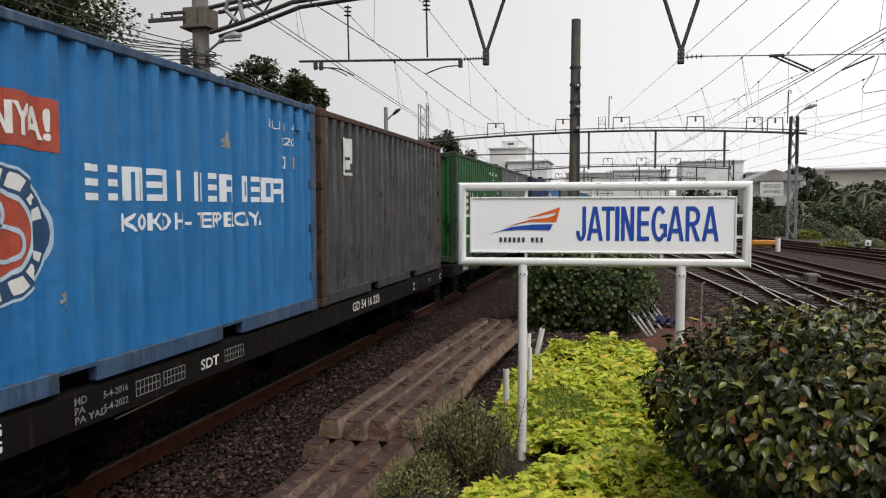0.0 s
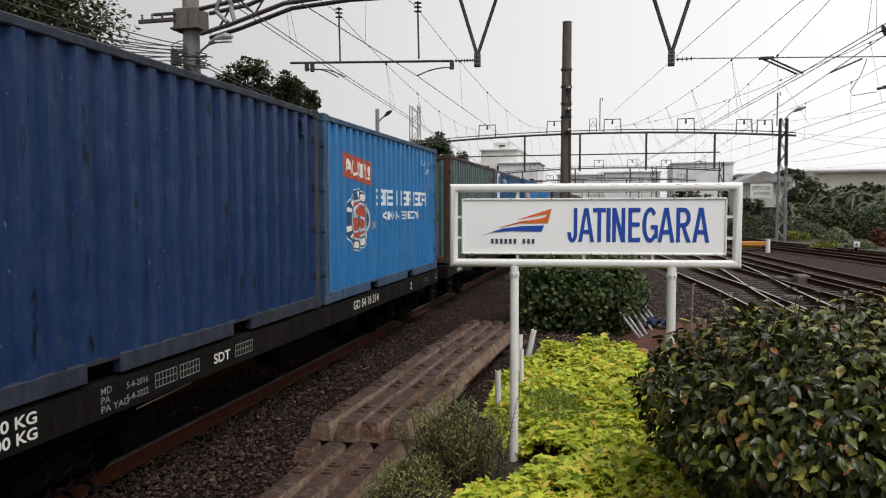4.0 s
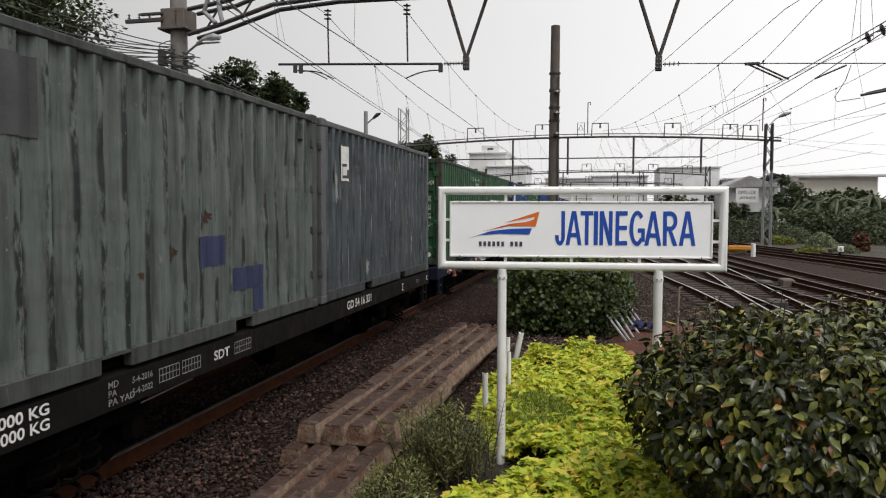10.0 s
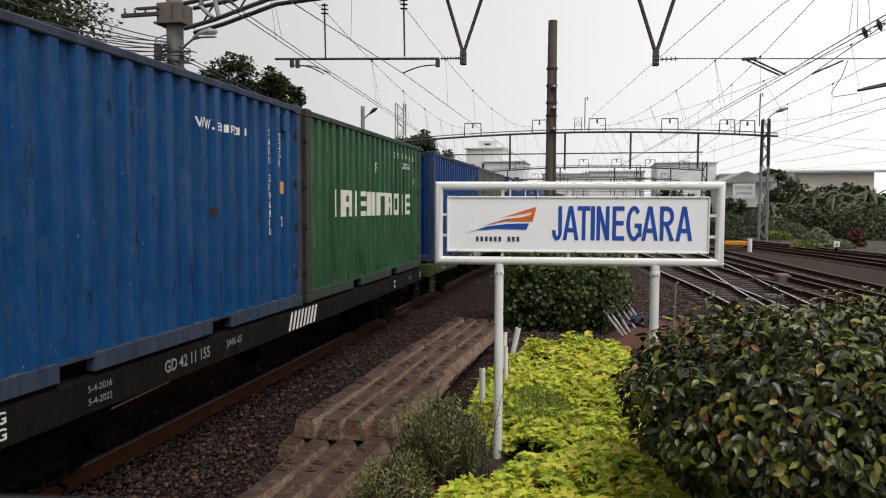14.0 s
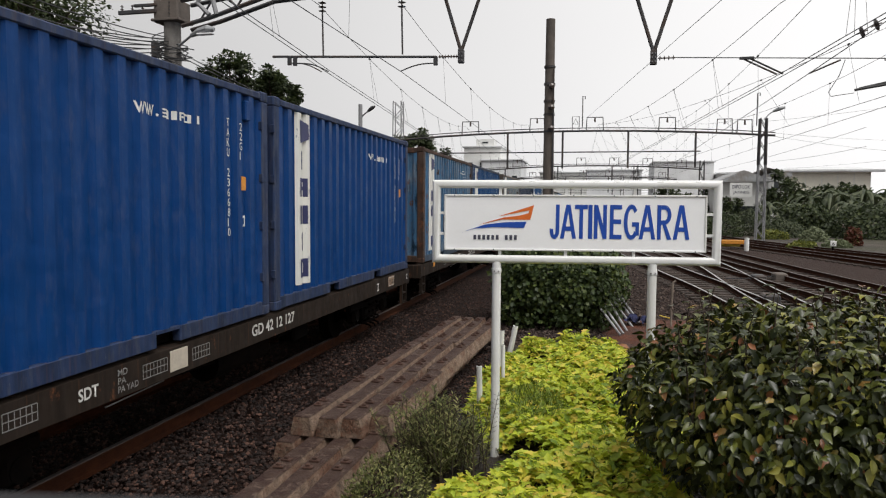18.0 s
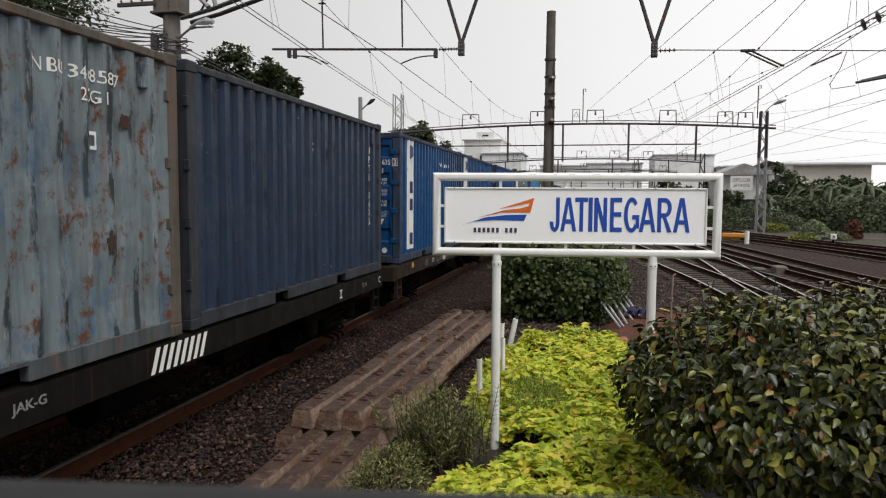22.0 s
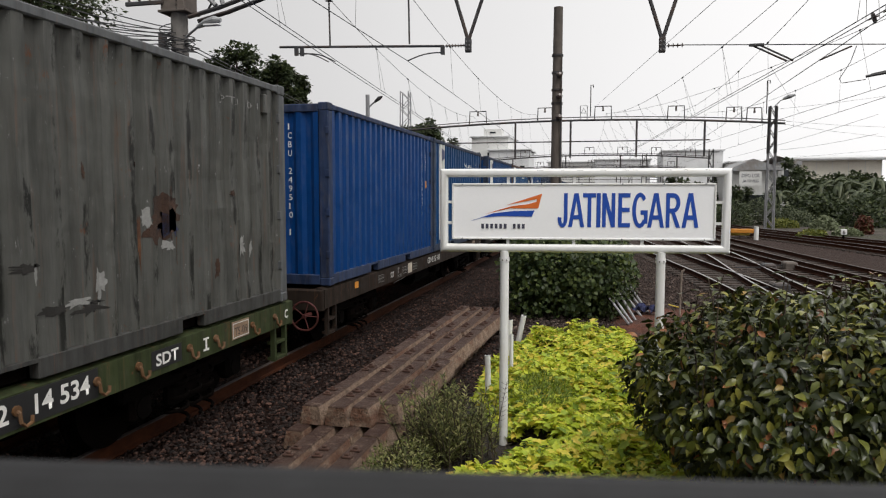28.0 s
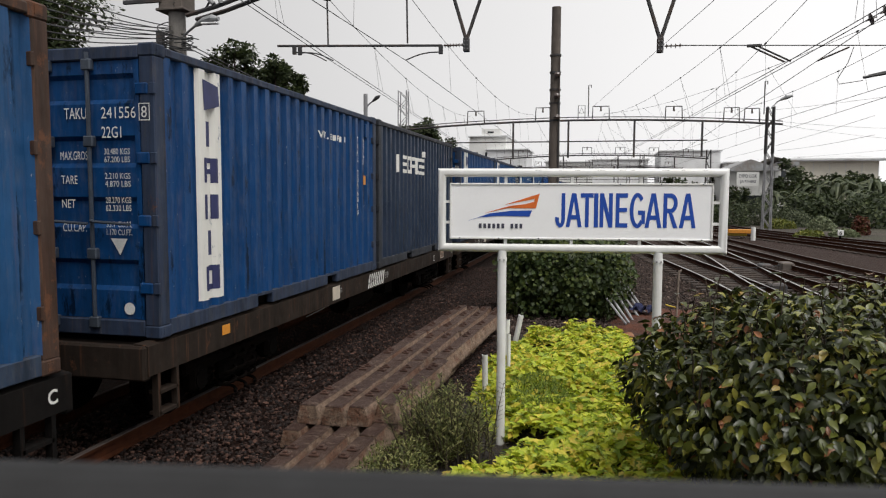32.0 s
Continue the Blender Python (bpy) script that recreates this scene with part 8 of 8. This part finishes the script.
part("balcony_rail", m, "wall_white", depot)
part("open_bay", Mesh().box(15.0, 19.8, 91.8, 92.02, 0.2, 2.4), "window_dark", depot)
for x, y, w, d, h, mt, lb in ((-26.2, 160, 8.5, 14, 15.6, "wall_white", "white flat-roofed block above the wagons"), (-21.5, 158, 9, 12, 12.4, "wall_grey", "grey low block above the wagons"), (20.5, 182, 14, 20, 13.2, "wall_grey", "large pale grey hall at the end of the yard"), (4.0, 190, 14, 15, 11.6, "wall_grey", "pale grey hall at the end of the yard"), (-8, 210, 18, 15, 12.0, "wall_white", "white long building at the end of the yard"), (31, 175, 6, 12, 10.0, "wall_white", "white block behind the depot")):
    b = thing("building", lb, "building", "buildings beyond the yard")
    part("wall", Mesh().box(x - w / 2, x + w / 2, y, y + d, -0.2, h, 0.05), mt, b)
    part("roof", Mesh().box(x - w / 2 - 0.4, x + w / 2 + 0.4, y - 0.4, y + d + 0.4, h, h + 0.35, 0.05), "roof_pale", b)
    for r in range(int(h // 3.2) if w < 10 else 0):
        for c in range(max(2, int(w // 2.4))):
            window(b, x - w / 2 + (c + 0.5) * w / max(2, int(w // 2.4)), y, 2.0 + r * 3.2, 1.1, 1.2)
tank = thing("roof_tank_house", "small white tank house on the flat roof", "building")
part("wall", Mesh().box(-27.8, -23.6, 161, 165, 15.9, 17.6, 0.05), "wall_white", tank)
part("louvre", Mesh().box(-26.4, -25.0, 160.9, 161.02, 16.6, 16.95), "window_dark", tank)
wall = Mesh().box(-34, -9.5, 36.0, 36.25, -0.25, 2.6)
tagged(put("boundary_wall", wall, "wall_grey"), "grey boundary wall behind the goods train", "wall", kind="structure")
tagged(put("horizon_haze_hill", Mesh().box(-500, 600, 420, 440, -1, 9), "wall_grey"), "pale grey far town along the horizon", "backdrop", kind="structure")

# small things along the tracks
t = thing("marker_post", "short white marker post beside the track", "post")
part("post", Mesh().tube([(8.3, 42.5, -0.2), (8.3, 42.5, 0.55)], 0.13, 10), "white_steel", t)
t = thing("number_marker", "white track marker plate with the number 6", "marker")
part("plate", Mesh().box(12.32, 12.62, 41.4, 41.48, 0.2, 0.5, 0.02), "white_steel", t)
part("lettering", text_data("6", 0.2, 0.13), "frame_black", t, at=pose(12.4, 41.39, 0.25))
part("post", Mesh().tube([(12.47, 41.5, -0.2), (12.47, 41.5, 0.3)], 0.06, 8), "frame_black", t)
t = thing("track_trolley", "yellow track trolley lying between the tracks", "trolley")
part("body", Mesh().box(6.9, 8.3, 44.2, 45.2, -0.05, 0.22, 0.05), "yellow_paint", t)
part("frame", Mesh().box(7.2, 8.6, 44.0, 44.2, 0.1, 0.35, 0.03), "plate_orange", t)
for k in range(3):
    t = thing("point_machine", "grey point lever box beside the rails", "lever")
    x, y = ((6.05, 25.5), (5.2, 24.6), (4.35, 19.2))[k]
    part("box", Mesh().box(x - 0.2, x + 0.2, y - 0.3, y + 0.3, -0.2, 0.08, 0.04), "pole_brown" if k == 0 else "gantry", t)
    part("rod", Mesh().tube([(x - 0.2, y, -0.05), (x - 1.0, y + 0.1, -0.08)], 0.02, 5), "gantry", t)

# ---- platform end with its rail, where the eye stands ----
M["platform"] = plain("worn_platform_concrete", (0.22, 0.21, 0.20), 0.9, 0, 0.2, 2, 0.3, 40, 0.004)
tagged(put("platform", Mesh().box(-3.35, 3.0, -45, 0.95, -0.3, 0.80, 0.03), "platform"), "grey concrete end of the station platform", "platform", kind="structure")
M["rail_dark"] = plain("dark_grey_rail_paint", (0.012, 0.012, 0.013), 0.8, 0, 0.35, 14, 0.1, 60, 0.001)
fence = thing("guard_rail", "dark grey guard rail across the platform end", "railing")
D = Vector((0.975, 0.222, 0)).normalized()
C = Vector((-0.075, 0.365, 2.092))
part("top_rail", Mesh().tube([C - D * 2.4 + Vector((0, 0, 0.066)), C + D * 2.4 - Vector((0, 0, 0.066))], 0.04, 20), "rail_dark", fence)
for k in (-2.3, -1.15, 1.15, 2.3):
    p = C + D * k
    part("post", Mesh().tube([(p.x, p.y, 0.78), (p.x, p.y, 2.095 - 0.0275 * k)], 0.03, 12), "rail_dark", fence)
for z in (1.2, 1.65):
    part("mid_rail", Mesh().tube([C - D * 2.3 + Vector((0, 0, z - 2.092)), C + D * 2.3 + Vector((0, 0, z - 2.092))], 0.02, 10), "rail_dark", fence)

# ---- loose ballast stones beside the track ----
STONE = []
for k in range(5):
    bm = bmesh.new()
    bmesh.ops.create_icosphere(bm, subdivisions=1, radius=1)
    q = np.array([v.co[:] for v in bm.verts]) * (0.72 + 0.5 * R.rand(len(bm.verts), 1)) * np.array((1, R.uniform(0.6, 1), R.uniform(0.45, 0.8)))
    STONE.append((q, [tuple(v.index for v in f.verts) for f in bm.faces]))
    bm.free()


def stones(label, n, area, size, mat_name="stone_var"):
    m = Mesh()
    pts = area(n)
    for k in range(5):
        v, f = STONE[k]
        mine = pts[k::5]
        c, s = np.cos(R.rand(len(mine)) * 6.28), np.sin(R.rand(len(mine)) * 6.28)
        sc = size * (0.55 + 0.9 * R.rand(len(mine)) ** 2)
        w = np.stack([v[None, :, 0] * c[:, None] - v[None, :, 1] * s[:, None], v[None, :, 0] * s[:, None] + v[None, :, 1] * c[:, None], np.broadcast_to(v[None, :, 2], (len(mine), len(v)))], 2)
        w = w * sc[:, None, None] + mine[:, None]
        i0 = len(m.v)
        m.v += w.reshape(-1, 3).tolist()
        m.f += [tuple(i0 + i * len(v) + a for a in ff) for i in range(len(mine)) for ff in f]
    tagged(put("ballast_stones", m, mat_name), label, "stones", kind="stuff")


def stone_mat(name, dark, mid, pale):
    n = Nodes(name)
    g = n.t.nodes.new("ShaderNodeNewGeometry")
    r = n.t.nodes.new("ShaderNodeValToRGB")
    r.color_ramp.elements[0].color, r.color_ramp.elements[1].color = (*dark, 1), (*pale, 1)
    r.color_ramp.elements.new(0.7).color = (*mid, 1)
    n.link(g.outputs["Random Per Island"], r.inputs[0])
    return n.done(n.mix(n.noise(25, 4), r.outputs[0], n.mix(1.0, r.outputs[0], (0.6, 0.55, 0.5), "MULTIPLY")), 0.9)


# two tones of one stone: the first is darkened for shade beside the train
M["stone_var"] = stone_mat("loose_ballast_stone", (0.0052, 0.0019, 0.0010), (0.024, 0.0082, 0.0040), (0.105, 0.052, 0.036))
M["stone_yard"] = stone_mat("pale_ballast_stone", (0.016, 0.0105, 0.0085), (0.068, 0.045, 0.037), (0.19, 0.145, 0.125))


def shoulder(n):
    y = 3.5 + 20 * R.rand(n) ** 1.5
    x = R.uniform(-5.6, -1.4, n)
    keep = (np.abs(x + 4.452) > 0.06)
    x, y = x[keep], y[keep]
    return np.stack([x, y, GROUND_Z + 0.012 + 0.05 * np.clip((-3.3 - x) / 0.8, 0, 1) + 0.02 * R.rand(len(x))], 1)


def right_side(n):
    y = 11 + 22 * R.rand(n) ** 1.4
    x = R.uniform(0.4, 7.5, n)
    return np.stack([x, y, GROUND_Z + 0.012 + 0.03 * R.rand(n)], 1)


def behind(n):
    y = 12 + 14 * R.rand(n) ** 1.3
    return np.stack([R.uniform(-2.0, 0.5, n), y, np.full(n, GROUND_Z + 0.015) + 0.02 * R.rand(n)], 1)


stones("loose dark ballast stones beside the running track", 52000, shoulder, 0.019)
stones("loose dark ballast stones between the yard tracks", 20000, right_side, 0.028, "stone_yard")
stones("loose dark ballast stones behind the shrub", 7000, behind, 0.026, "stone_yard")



def smooth_travel(t):
    """Metres run by the train after t seconds."""
    i = min(max(int(t), 0), 31)
    p = [TRAVEL[max(i - 1, 0)], TRAVEL[i], TRAVEL[i + 1], TRAVEL[min(i + 2, 32)]]
    if i == 0:
        p[0] = 2 * p[1] - p[2]
    if i == 31:
        p[3] = 2 * p[2] - p[1]
    u = t - i
    a, b = (p[2] - p[0]) / 2, (p[3] - p[1]) / 2
    return p[1] + a * u + (3 * (p[2] - p[1]) - 2 * a - b) * u * u + (2 * (p[1] - p[2]) + a + b) * u ** 3


def motions():
    """The train runs along its track; its wheels roll."""
    for ob, y, x, z in MOVERS:
        walk(ob, [(t, pose(x, y - TRAVEL[t], z)) for t in range(33)])
    first = []
    for a, ob in zip(AXLES, WHEELS[0]):
        rows = []
        for k in range(0, 401):
            t = 32.0 * k / 400
            rows.append((t, pose(0, a, WHEEL_R, math.degrees(smooth_travel(t) / WHEEL_R) % 360)))
        walk(ob, rows)
        first.append(ob.animation_data)
    for wheels in WHEELS[1:]:
        for keys, ob in zip(first, wheels):
            ob.rotation_mode = "QUATERNION"
            ob.animation_data_create()
            ob.animation_data.action = keys.action
            ob.animation_data.action_slot = keys.action_slot


motions()
